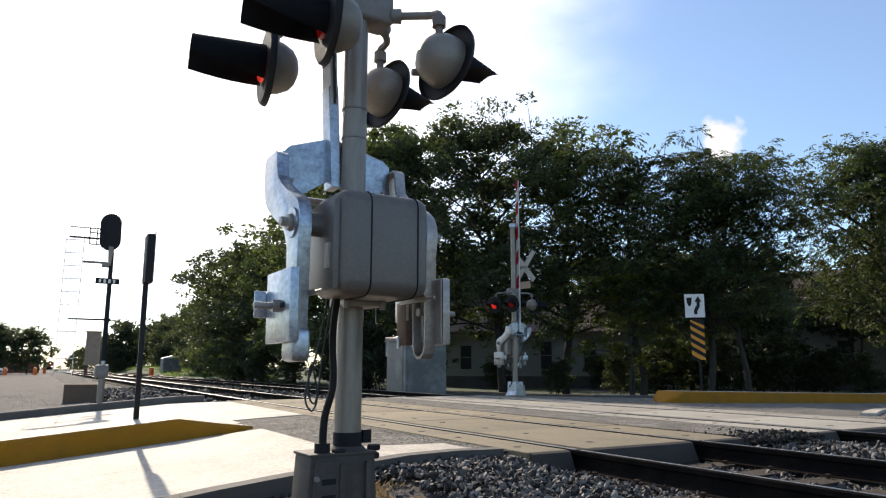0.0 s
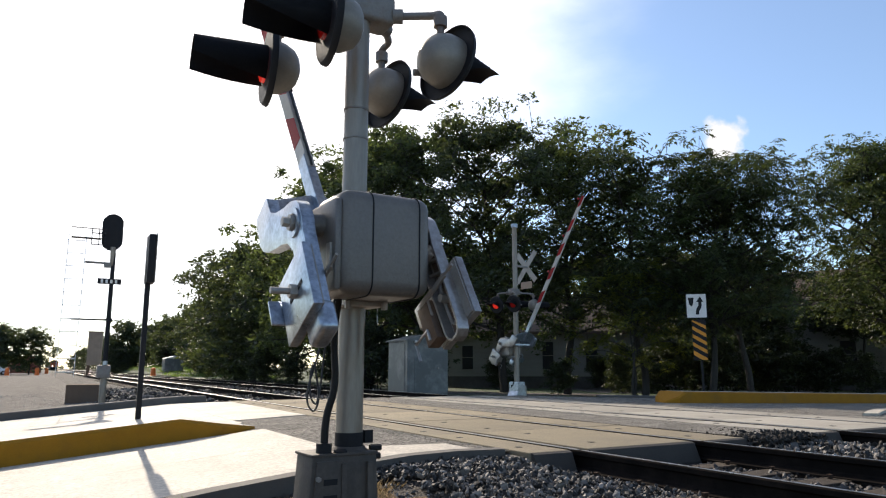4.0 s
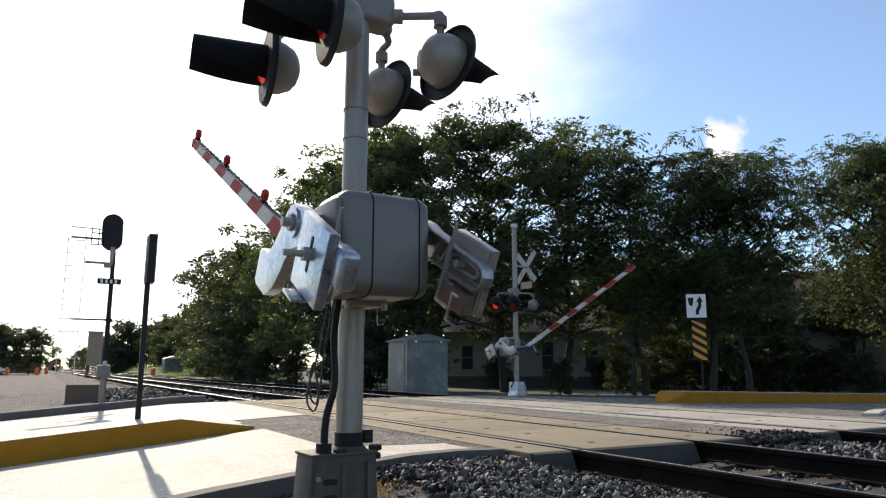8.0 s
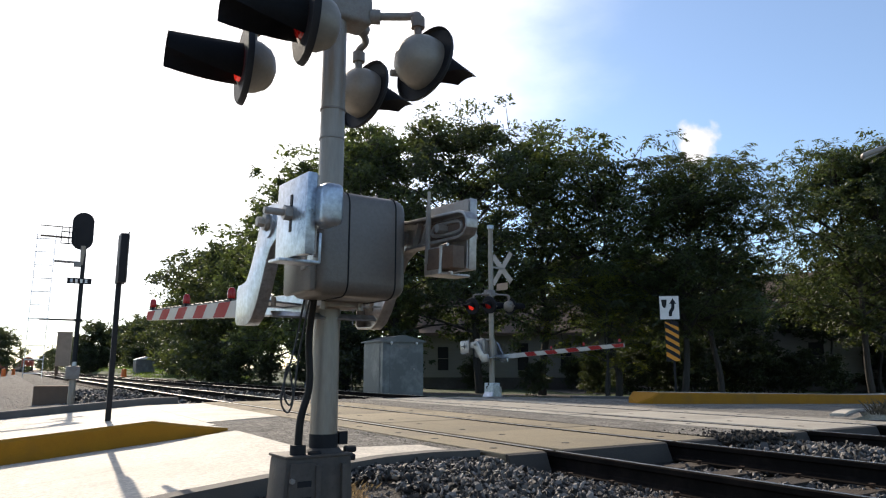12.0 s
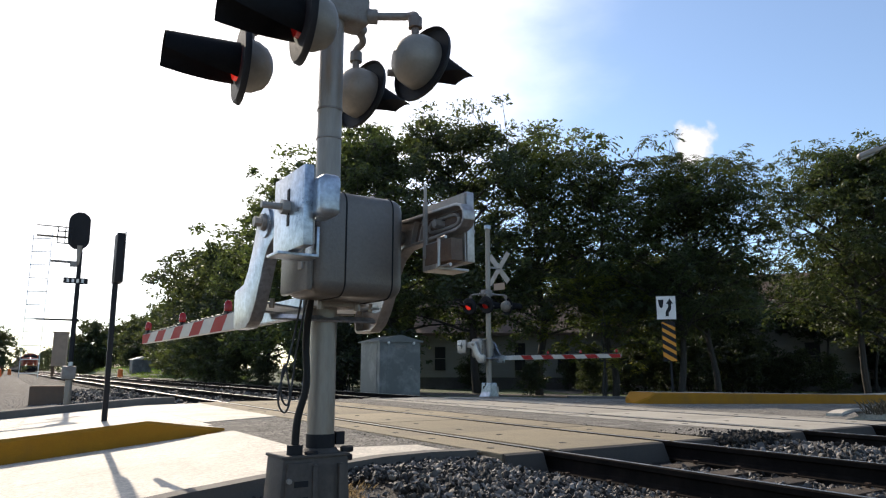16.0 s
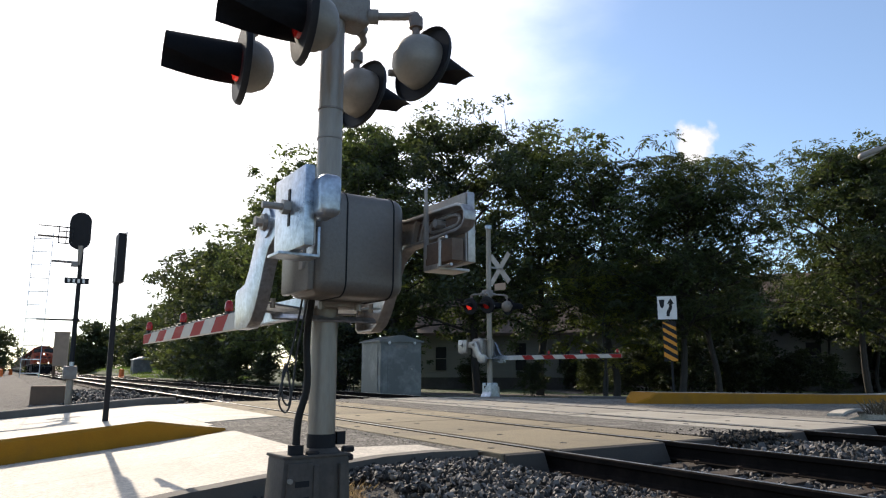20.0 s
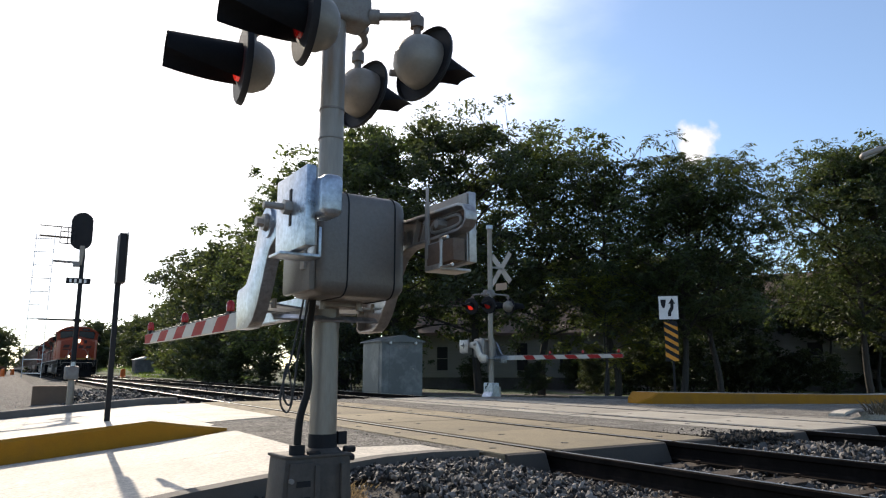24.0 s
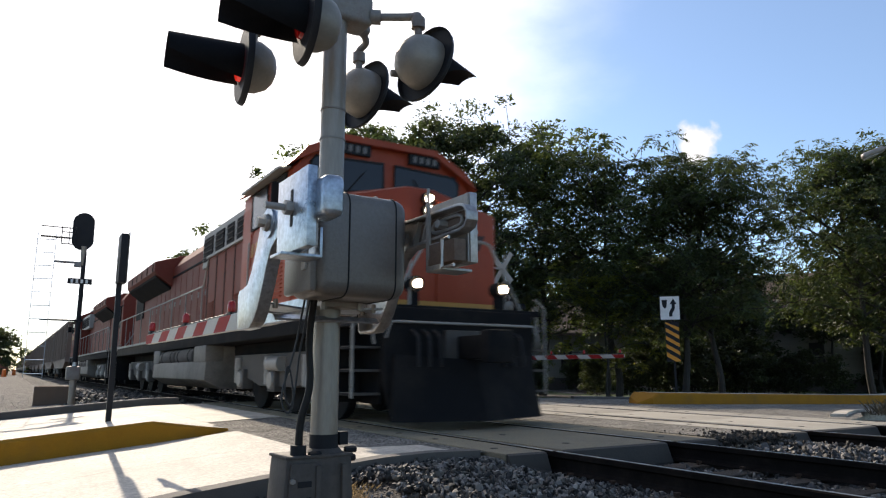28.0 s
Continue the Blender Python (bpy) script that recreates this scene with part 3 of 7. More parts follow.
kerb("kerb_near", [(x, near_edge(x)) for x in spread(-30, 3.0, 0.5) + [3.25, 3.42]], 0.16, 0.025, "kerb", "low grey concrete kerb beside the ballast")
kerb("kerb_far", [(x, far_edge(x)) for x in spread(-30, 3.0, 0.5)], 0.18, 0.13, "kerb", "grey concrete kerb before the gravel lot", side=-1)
kerb("kerb_corner", [(10.7, 6.15), (11.6, 6.6), (12.6, 7.05), (13.5, 7.35), (14.2, 7.2), (22, 7.5), (40, 8.4)], 0.22, 0.03, "concrete", "pale concrete kerb at the far road corner")
kerb("kerb_lawn", [(x, far_edge(x)) for x in spread(12.6, 40, 0.8)], 0.16, 0.05, "kerb", "low concrete kerb before the lawn", side=-1)


def median(name, tip, length, width, slope, rise, ramp, bare, label):
    """A raised island that starts with a sloping nose at tip and runs away from the tracks."""
    way = -1 if length < 0 else 1
    bm = bmesh.new()
    rings = []
    for s in [0, ramp * 0.5, ramp] + spread(ramp + 0.6, abs(length), 1.5):
        x = tip[0] + way * s
        k = min(1, s / ramp)
        h = 0.015 + (rise - 0.015) * k
        y = tip[1] + slope * (x - tip[0])
        w0, w1 = width * 0.5 * (1 - min(1, k * 1.5 + 0.25)) * 0.6, width * (0.35 + 0.65 * min(1, k * 1.6))
        z = road_z(x)
        rings.append([bm.verts.new((x, y + w0, z - 0.1)), bm.verts.new((x, y + w0 + 0.015, z + h - 0.03)), bm.verts.new((x, y + w0 + 0.05, z + h)),
                      bm.verts.new((x, y + w1 - 0.05, z + h)), bm.verts.new((x, y + w1 - 0.015, z + h - 0.03)), bm.verts.new((x, y + w1, z - 0.1))])
    for a, b in zip(rings, rings[1:]):
        for j in range(5):
            bm.faces.new((a[j], a[j + 1], b[j + 1], b[j]))
    bm.faces.new(rings[0])
    bm.faces.new(rings[-1][::-1])
    bmesh.ops.recalc_face_normals(bm, faces=bm.faces[:])
    ob = new(name, mesh_of(name, bm, "yellow_kerb", smooth=False))
    # bare concrete on top between the painted kerb faces
    ob.data.materials.append(M["concrete"])
    for f in ob.data.polygons:
        if f.normal.z > 0.8 and (f.center.x - tip[0]) * way > bare:
            f.material_index = 1
    return structure(ob, label, "median")


median("median_near", (2.26, 8.24), -24, 0.9, 0.295, 0.222, 0.92, 0.0, "yellow painted concrete median island with a sloping nose")
median("median_far", (11.36, 10.38), 28, 0.8, 0.02, 0.23, 0.45, 0.5, "yellow painted concrete median island beyond the tracks")

CENTRES = (4.785, 8.575)

# ballast beds at both ends of the crossing


def bed_z(x, y):
    """Level of the ballast between and beside the rails."""
    base = poly(x, ((1.3, -0.30), (2.3, -0.20), (3.0, -0.19), (10.6, -0.19), (11.8, -0.26)))
    if y < 5:
        base += poly(x, ((2.0, 0.08), (2.4, 0.115), (3.40, 0.09), (3.6, 0.0))) * max(0.0, min(1.0, (y - 3.2) / 1.2))
    if y < 5 and min(abs(x - c) for c in CENTRES) < 1.3:
        base -= 0.03
    return base + 0.018 * noise.noise((x * 3, y * 3, 0))


bed_a = sheet("ballast_bed_south", spread(1.3, 11.8, 0.25), spread(-30, 4.0, 1.0) + [4.4, 4.9], bed_z, "bed")
bed_b = sheet("ballast_bed_north", spread(1.3, 11.8, 0.25), [15.2] + spread(15.6, 60, 1.5) + [80, 120, 200, 400, 800, 1500], bed_z, "bed")
for bed in (bed_a, bed_b):
    structure(bed, "bed of grey crushed stone under the tracks", "ballast")


def rail_bm(x, y0, y1):
    h = [(-0.075, -0.17), (-0.075, -0.157), (-0.02, -0.142), (-0.010, -0.12), (-0.010, -0.055), (-0.036, -0.04), (-0.036, -0.008), (-0.03, 0.0)]
    return prism([(x + a, b) for a, b in h] + [(x - a, b) for a, b in h[::-1]], "y", y0, y1)


TIE = mesh_of("tie", box((0, 0, 0), (2.6, 0.23, 0.17)), "tie", bevel=0.008, smooth=False)
PLATE = mesh_of("tie_plate", box((0, 0, 0), (0.34, 0.19, 0.02)), "rust_dark", smooth=False)
SPIKE = mesh_of("anchor", box((0, 0, -0.01), (0.03, 0.02, 0.05), bm=box((0, 0, 0.012), (0.042, 0.03, 0.014))), "rust_dark", smooth=False)
for c, word in zip(CENTRES, ("nearer", "farther")):
    track = thing("railway_track", pose(c, 0, 0), "railway track with polished rails on timber ties", "track", "railway tracks")
    tagged(track, kind="structure")
    for s in (-0.755, 0.755):
        rl = part("rail", rail_bm(s, -45, 1200), "rail", track, "rusty steel rail with a polished top", smooth=False)
        for y0, y1, w in ((-45, 4.7, 0.026), (4.75, 15.4, 0.04), (15.5, 1199, 0.06)):
            part("running_surface", box((s, (y0 + y1) / 2, 0.0005), (w, y1 - y0, 0.003)), "rail_top", rl, "polished steel running surface", smooth=False)
    ys = spread(-9, 4.4, 0.52) + spread(15.9, 58, 0.56)
    for i, y in enumerate(ys):
        part("tie", TIE, "tie", track, m=pose(random.uniform(-0.04, 0.04), y, -0.25, rz=random.uniform(-1.2, 1.2)))
        if y < 6:
            for s in (-0.755, 0.755):
                part("tie_plate", PLATE, "rail", track, m=pose(s, y, -0.176))
                for o in (-0.13, 0.13):
                    part("anchor", SPIKE, "rail", track, m=pose(s + o, y + random.uniform(-0.05, 0.05), -0.15, rz=random.uniform(-8, 8)))

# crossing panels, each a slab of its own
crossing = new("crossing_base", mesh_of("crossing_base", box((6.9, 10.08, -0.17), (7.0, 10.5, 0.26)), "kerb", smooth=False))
structure(crossing, "concrete bed of the level crossing", "crossing")
for key in ("panel", "panel_pale"):
    nt = M[key].node_tree
    bp = [n for n in nt.nodes if n.type == "BUMP"][0]
    tread = nt.nodes.new("ShaderNodeTexChecker")
    tread.inputs["Scale"].default_value = 34.0
    turn = nt.nodes.new("ShaderNodeMapping")
    turn.inputs["Rotation"].default_value = (0, 0, radians(45))
    nt.links.new([n for n in nt.nodes if n.type == "TEX_COORD"][0].outputs["Object"], turn.inputs["Vector"])
    nt.links.new(turn.outputs["Vector"], tread.inputs["Vector"])
    tb = nt.nodes.new("ShaderNodeBump")
    tb.inputs["Strength"].default_value, tb.inputs["Distance"].default_value = 0.5, 0.004
    nt.links.new(tread.outputs["Fac"], tb.inputs["Height"])
    nt.links.new(bp.outputs["Normal"], tb.inputs["Normal"])
    nt.links.new(tb.outputs["Normal"], nt.nodes["Principled BSDF"].inputs["Normal"])
PANELS = {}
for w in (0.42, 1.27, 0.58):
    bm = box((0, 0, -0.065), (w, 1.765, 0.13))
    PANELS[w] = mesh_of("panel", bm, "panel", bevel=0.012, smooth=False)
    PANELS[w, "pale"] = mesh_of("panel", box((0, 0, -0.065), (w, 1.765, 0.13)), "panel_pale", bevel=0.012, smooth=False)
    # steel edge angle and lifting holes
    bm = box((0, 0, -0.028), (w + 0.004, 1.769, 0.02))
    PANELS[w, "edge"] = mesh_of("edge_angle", bm, "rail", smooth=False)
    bm = bmesh.new()
    for yy in (-0.5, 0.5):
        cyl((0.06 - w * 0.25, yy, 0.0), (0.06 - w * 0.25, yy, 0.003), 0.035, bm=bm, n=10)
    PANELS[w, "hole"] = mesh_of("lifting_hole", bm, "rubber", smooth=False)
for c in CENTRES:
    for w, o in ((0.42, -1.045), (1.27, 0.0), (0.58, 1.12)):
        for k in range(6):
            p = part("panel", PANELS[w] if c < 6 else PANELS[w, "pale"], "panel", crossing, m=pose(c + o, 5.645 + 1.775 * k, 0.001 + random.uniform(-0.004, 0.004)))
            part("lifting_hole", PANELS[w, "hole"], "rubber", p)
    for s in (-0.755, 0.755):
        for o, w in ((-0.068, 0.062), (0.068, 0.062)):
            part("flangeway_seal", box((c + s + o, 10.08, -0.085), (w, 10.6, 0.05)), "rubber", crossing, "black rubber flangeway seal", smooth=False)
    # sloping end deflectors
    for w, o in ((0.40, -1.045), (1.28, 0.0), (0.56, 1.12)):
        for y, d in ((4.755, -1), (15.41, 1)):
            bm = prism([(y, 0.0), (y + d * 0.035, -0.012), (y + d * 0.10, -0.17), (y + d * 0.10, -0.24), (y, -0.24)], "x", c + o - w / 2, c + o + w / 2)
            part("end_deflector", bm, "deflector", crossing, "sloping end deflector of the crossing panels", smooth=False)

asphalt_strip = sheet("asphalt_strip", spread(6.22, 7.11, 0.2), spread(4.9, 15.3, 0.4), lambda x, y: 0.004 + 0.008 * noise.noise((x * 4, y * 4, 1)), "asphalt")
structure(asphalt_strip, "asphalt fill between the two tracks", "road")


def rock_templates():
    """Angular chips: hulls of a few random points."""
    rng = np.random.default_rng(5)
    out = []
    for _ in range(12):
        bm = bmesh.new()
        for p in rng.normal(size=(11, 3)):
            bm.verts.new(Vector(p / np.linalg.norm(p) * rng.uniform(0.8, 1.25)))
        bmesh.ops.convex_hull(bm, input=bm.verts[:])
        bmesh.ops.delete(bm, geom=[v for v in bm.verts if not v.link_faces], context="VERTS")
        bmesh.ops.triangulate(bm, faces=bm.faces[:])
        bm.verts.index_update()
        v = np.array([q.co for q in bm.verts]) * rng.uniform((0.9, 0.5, 0.4), (1.5, 1.0, 0.8))
        out.append((v, np.array([[q.index for q in f.verts] for f in bm.faces])))
        bm.free()
    return out


def scatter_rocks(name, areas, label, seed, level=None, material="rock", bare=None):
    """areas: x0, x1, y0, y1, how many, size, lift; bare(x, y) keeps a place free of stones."""
    shapes = rock_templates()
    rng = np.random.default_rng(seed)
    vs, fs, n = [], [], 0
    for x0, x1, y0, y1, count, size, lift in areas:
        for _ in range(count):
            x, y = rng.uniform(x0, x1), rng.uniform(y0, y1)
            rail_gap = min(abs(x - c - s) for c in CENTRES for s in (-0.755, 0.755))
            if rail_gap < 0.09 or (bare and rng.uniform() < bare(x, y)):
                continue
            r = np.array(Euler(rng.uniform(0, 6.28, 3) * (1, 0.2, 1)).to_matrix())
            k = size * (0.45 + 1.25 * rng.uniform() ** 1.7)
            v, tri = shapes[rng.integers(12)]
            v = v @ r.T * k + (x, y, (level or bed_z)(x, y) + lift * rng.uniform(0.2, 1.0) + k * 0.25)
            vs.append(v)
            fs.append(tri + n)
            n += len(v)
    vs, fs = np.concatenate(vs), np.concatenate(fs)
    me = bpy.data.meshes.new(name)
    me.vertices.add(len(vs))
    me.vertices.foreach_set("co", vs.ravel())
    me.loops.add(fs.size)
    me.loops.foreach_set("vertex_index", fs.ravel().astype(np.int32))
    me.polygons.add(len(fs))
    me.polygons.foreach_set("loop_start", np.arange(0, fs.size, 3, dtype=np.int32))
    me.update(calc_edges=True)
    me.shade_flat()
    me.materials.append(M[material])
    return tagged(new(name, me), label, "ballast", kind="stuff")


def rock_mat():
    m = mat("crushed_stone", (0.068, 0.061, 0.054), 0.65, spec=0.3, vary=0.35, scale=9, fine=60, bump=0.4)
    nt = m.node_tree
    bsdf = nt.nodes["Principled BSDF"]
    geo = nt.nodes.new("ShaderNodeNewGeometry")
    mr = nt.nodes.new("ShaderNodeMapRange")
    mr.inputs["To Min"].default_value, mr.inputs["To Max"].default_value = 0.25, 4.0
    pw = nt.nodes.new("ShaderNodeMath")
    pw.operation = "POWER"
    pw.inputs[1].default_value = 2.4
    nt.links.new(geo.outputs["Random Per Island"], pw.inputs[0])
    nt.links.new(pw.outputs[0], mr.inputs["Value"])
    old = bsdf.inputs["Base Color"].links[0].from_socket
    sc = nt.nodes.new("ShaderNodeVectorMath")
    sc.operation = "SCALE"
    nt.links.new(old, sc.inputs[0])
    nt.links.new(mr.outputs["Result"], sc.inputs["Scale"])
    nt.links.new(sc.outputs["Vector"], bsdf.inputs["Base Color"])
    return m


M["rock"] = rock_mat()


def soil_share(x, y):
    """1 inside the bare soil round the gate's foot, 0 well outside it."""
    d = math.hypot((x - 1.80) / 0.52, (y - 4.2) / 0.60) + 0.25 * noise.noise((x * 5, y * 5, 7))
    return max(0.0, min(0.97, (1.15 - d) / 0.3))


scatter_rocks("crushed_stone_near", ((1.4, 4.0, 1.2, 4.95, 6000, 0.022, 0.05), (1.7, 3.95, 3.4, 4.98, 9000, 0.019, 0.055), (4.05, 5.55, 0.8, 4.6, 5200, 0.022, 0.03), (5.5, 7.95, 0.8, 4.6, 7600, 0.025, 0.04), (5.8, 7.7, 1.5, 4.75, 7000, 0.026, 0.11),
                                     (8.0, 11.8, 2.0, 4.9, 6000, 0.028, 0.05)), "loose grey crushed stones along the tracks", 11, bare=soil_share)
scatter_rocks("asphalt_rubble", ((6.15, 7.15, 4.5, 5.05, 900, 0.022, 0.05), (6.2, 7.12, 4.9, 5.6, 300, 0.014, 0.05)), "broken chunks of dark asphalt between the tracks", 15, lambda x, y: -0.05, "rubble")
scatter_rocks("asphalt_grit", ((3.34, 3.53, 5.0, 9.6, 450, 0.005, 0.0), (6.19, 6.27, 5.2, 15.0, 500, 0.008, 0.004), (7.05, 7.14, 5.2, 15.0, 500, 0.008, 0.004)), "loose grit on the worn asphalt patches", 16,
              lambda x, y: road_z(x) - 0.008, "asphalt")
scatter_rocks("crushed_stone_far", ((1.4, 4.0, 15.5, 32, 5200, 0.05, 0.05), (4.0, 11.5, 15.6, 34, 7000, 0.055, 0.03)), "loose grey crushed stones along the tracks", 12)
soil = sheet("soil_patch", spread(0.6, 2.5, 0.06), spread(2.6, 5.0, 0.06), lambda x, y: min(road_z(x) - 0.07, -0.215 + 0.07 * soil_share(x, y) + 0.05 * max(0, y - 4.0)) + 0.03 * noise.noise((x * 6, y * 6, 2)), "soil")
structure(soil, "dry brown soil round the gate's foot", "soil")
scatter_rocks("gravel_stones", ((-7.0, 1.3, 15.0, 22, 4500, 0.010, 0.0), (-10.0, 1.3, 22, 34, 3500, 0.013, 0.0), (-2.5, 1.5, 0.9, 3.4, 500, 0.016, 0.01), (1.1, 2.4, 3.5, 4.8, 900, 0.008, 0.06)), "small loose stones on the gravel lot", 13,
              lambda x, y: road_z(x) - 0.165, "stone")

# ================= crossing gates and signals =================
PIVOT = (-0.03, -0.305, 1.41)
ARM_DROP = 0.377
ARM_X = -0.07
BARE = 1


def flasher(parent, x, y, z, way, lit, length, mouth):
    """One flashing lamp with its round background and hood, facing along x."""
    m = pose(x, y, z, rz=9 if way > 0 else -7) @ pose(0, 0, 0, 0, (101 if way > 0 else 89) * way, 0)
    disc = part("lamp_background", lathe([(0.0, 0.0), (0.225, 0.0), (0.238, -0.012), (0.244, -0.034), (0.24, -0.036), (0.23, -0.012), (0.22, -0.008), (0.0, -0.008)], m, 36), "black", parent,
                "round black lamp background")
    part("lamp_body", lathe([(0.162, -0.012), (0.162, -0.05), (0.155, -0.10), (0.125, -0.16), (0.085, -0.19), (0.04, -0.205), (0.0, -0.207)], m, 32), "dome", disc, "domed grey lamp housing")
    part("latch", cyl(m @ Vector((0.05, 0.15, -0.1)), m @ Vector((0.06, 0.17, -0.14)), 0.022, n=10), "bracket", disc)
    part("hinge", box((m @ Vector((0.0, 0.19, -0.04))), (0.05, 0.05, 0.05)), "bracket", disc, smooth=False)
    part("lens", lathe([(0.105, 0.0), (0.1, 0.02), (0.06, 0.035), (0.0, 0.04)], m, 28), "red_lamp" if lit else "red_lens", disc, "round red lens")
    # hood: the upper part of a flaring tube, cut away towards its mouth
    bm = bmesh.new()
    rings = []
    for k in range(7):
        s = k / 6
        span = radians(150 + (mouth - 150) * (s ** 0.6 if mouth < 60 else s))
        r = 0.125 + 0.02 * s
        rings.append([bm.verts.new(m @ Vector((-way * (r * math.cos(a) * (1 - 0.10 * s) - 0.03 * s) * (1.0 if mouth > 90 else 1 - 0.12 * s), r * math.sin(a), 0.002 + length * s))) for a in [-span + 2 * span * i / 20 for i in range(21)]])
    for a, b in zip(rings, rings[1:]):
        for i in range(20):
            bm.faces.new((a[i], a[i + 1], b[i + 1], b[i]))
    bmesh.ops.solidify(bm, geom=bm.faces[:], thickness=0.004)
    part("hood", bm, "black", disc, "black sheet-metal hood")
    return disc


def crossbuck(parent, z):
    for a in (48, -48):
        o = 0.005 * (a > 0)
        b = part("crossbuck_blade", box((-0.46 - o, -0.02, z), (0.006, 1.14, 0.17), rx=a), "galv_dull", parent, "aluminium back of a crossbuck blade", smooth=False)
        part("blade_face", box((-0.466 - o, -0.02, z), (0.004, 1.12, 0.16), rx=a), "white", b, smooth=False)
    part("bracket", box((-0.26, 0, z), (0.40, 0.07, 0.05)), "galv_dull", parent, smooth=False)
    part("track_count_plate", box((-0.44, 0.0, z - 0.53), (0.006, 0.46, 0.20)), "tan", parent, "small plate below the crossbuck", smooth=False)


def channel(outline, x0, x1, wall, floor, open_to):
    """A casting of one outline: a thin floor at one side and a wall round its rim."""
    n = len(outline)
    pts = [Vector(p) for p in outline]
    area = sum(a.x * b.y - b.x * a.y for a, b in zip(pts, pts[1:] + pts[:1]))
    inner = []
    for i, p in enumerate(pts):
        d = ((p - pts[i - 1]).normalized() + (pts[(i + 1) % n] - p).normalized()).normalized()
        inner.append(p + Vector((-d.y, d.x)) * wall * (1 if area > 0 else -1))
    f = x0 + floor if open_to > 0 else x1 - floor
    closed, lip = (x0, x1) if open_to > 0 else (x1, x0)
    bm = bmesh.new()
    rows = [[bm.verts.new((x, p.x, p.y)) for p in ring] for x, ring in ((closed, pts), (lip, pts), (lip, inner), (f, inner))]
    for a, b in zip(rows, rows[1:]):
        for i in range(n):
            bm.faces.new((a[i], a[(i + 1) % n], b[(i + 1) % n], b[i]))
    bm.faces.new(rows[0])
    bm.faces.new(rows[3])
    bmesh.ops.recalc_face_normals(bm, faces=bm.faces[:])
    return bm


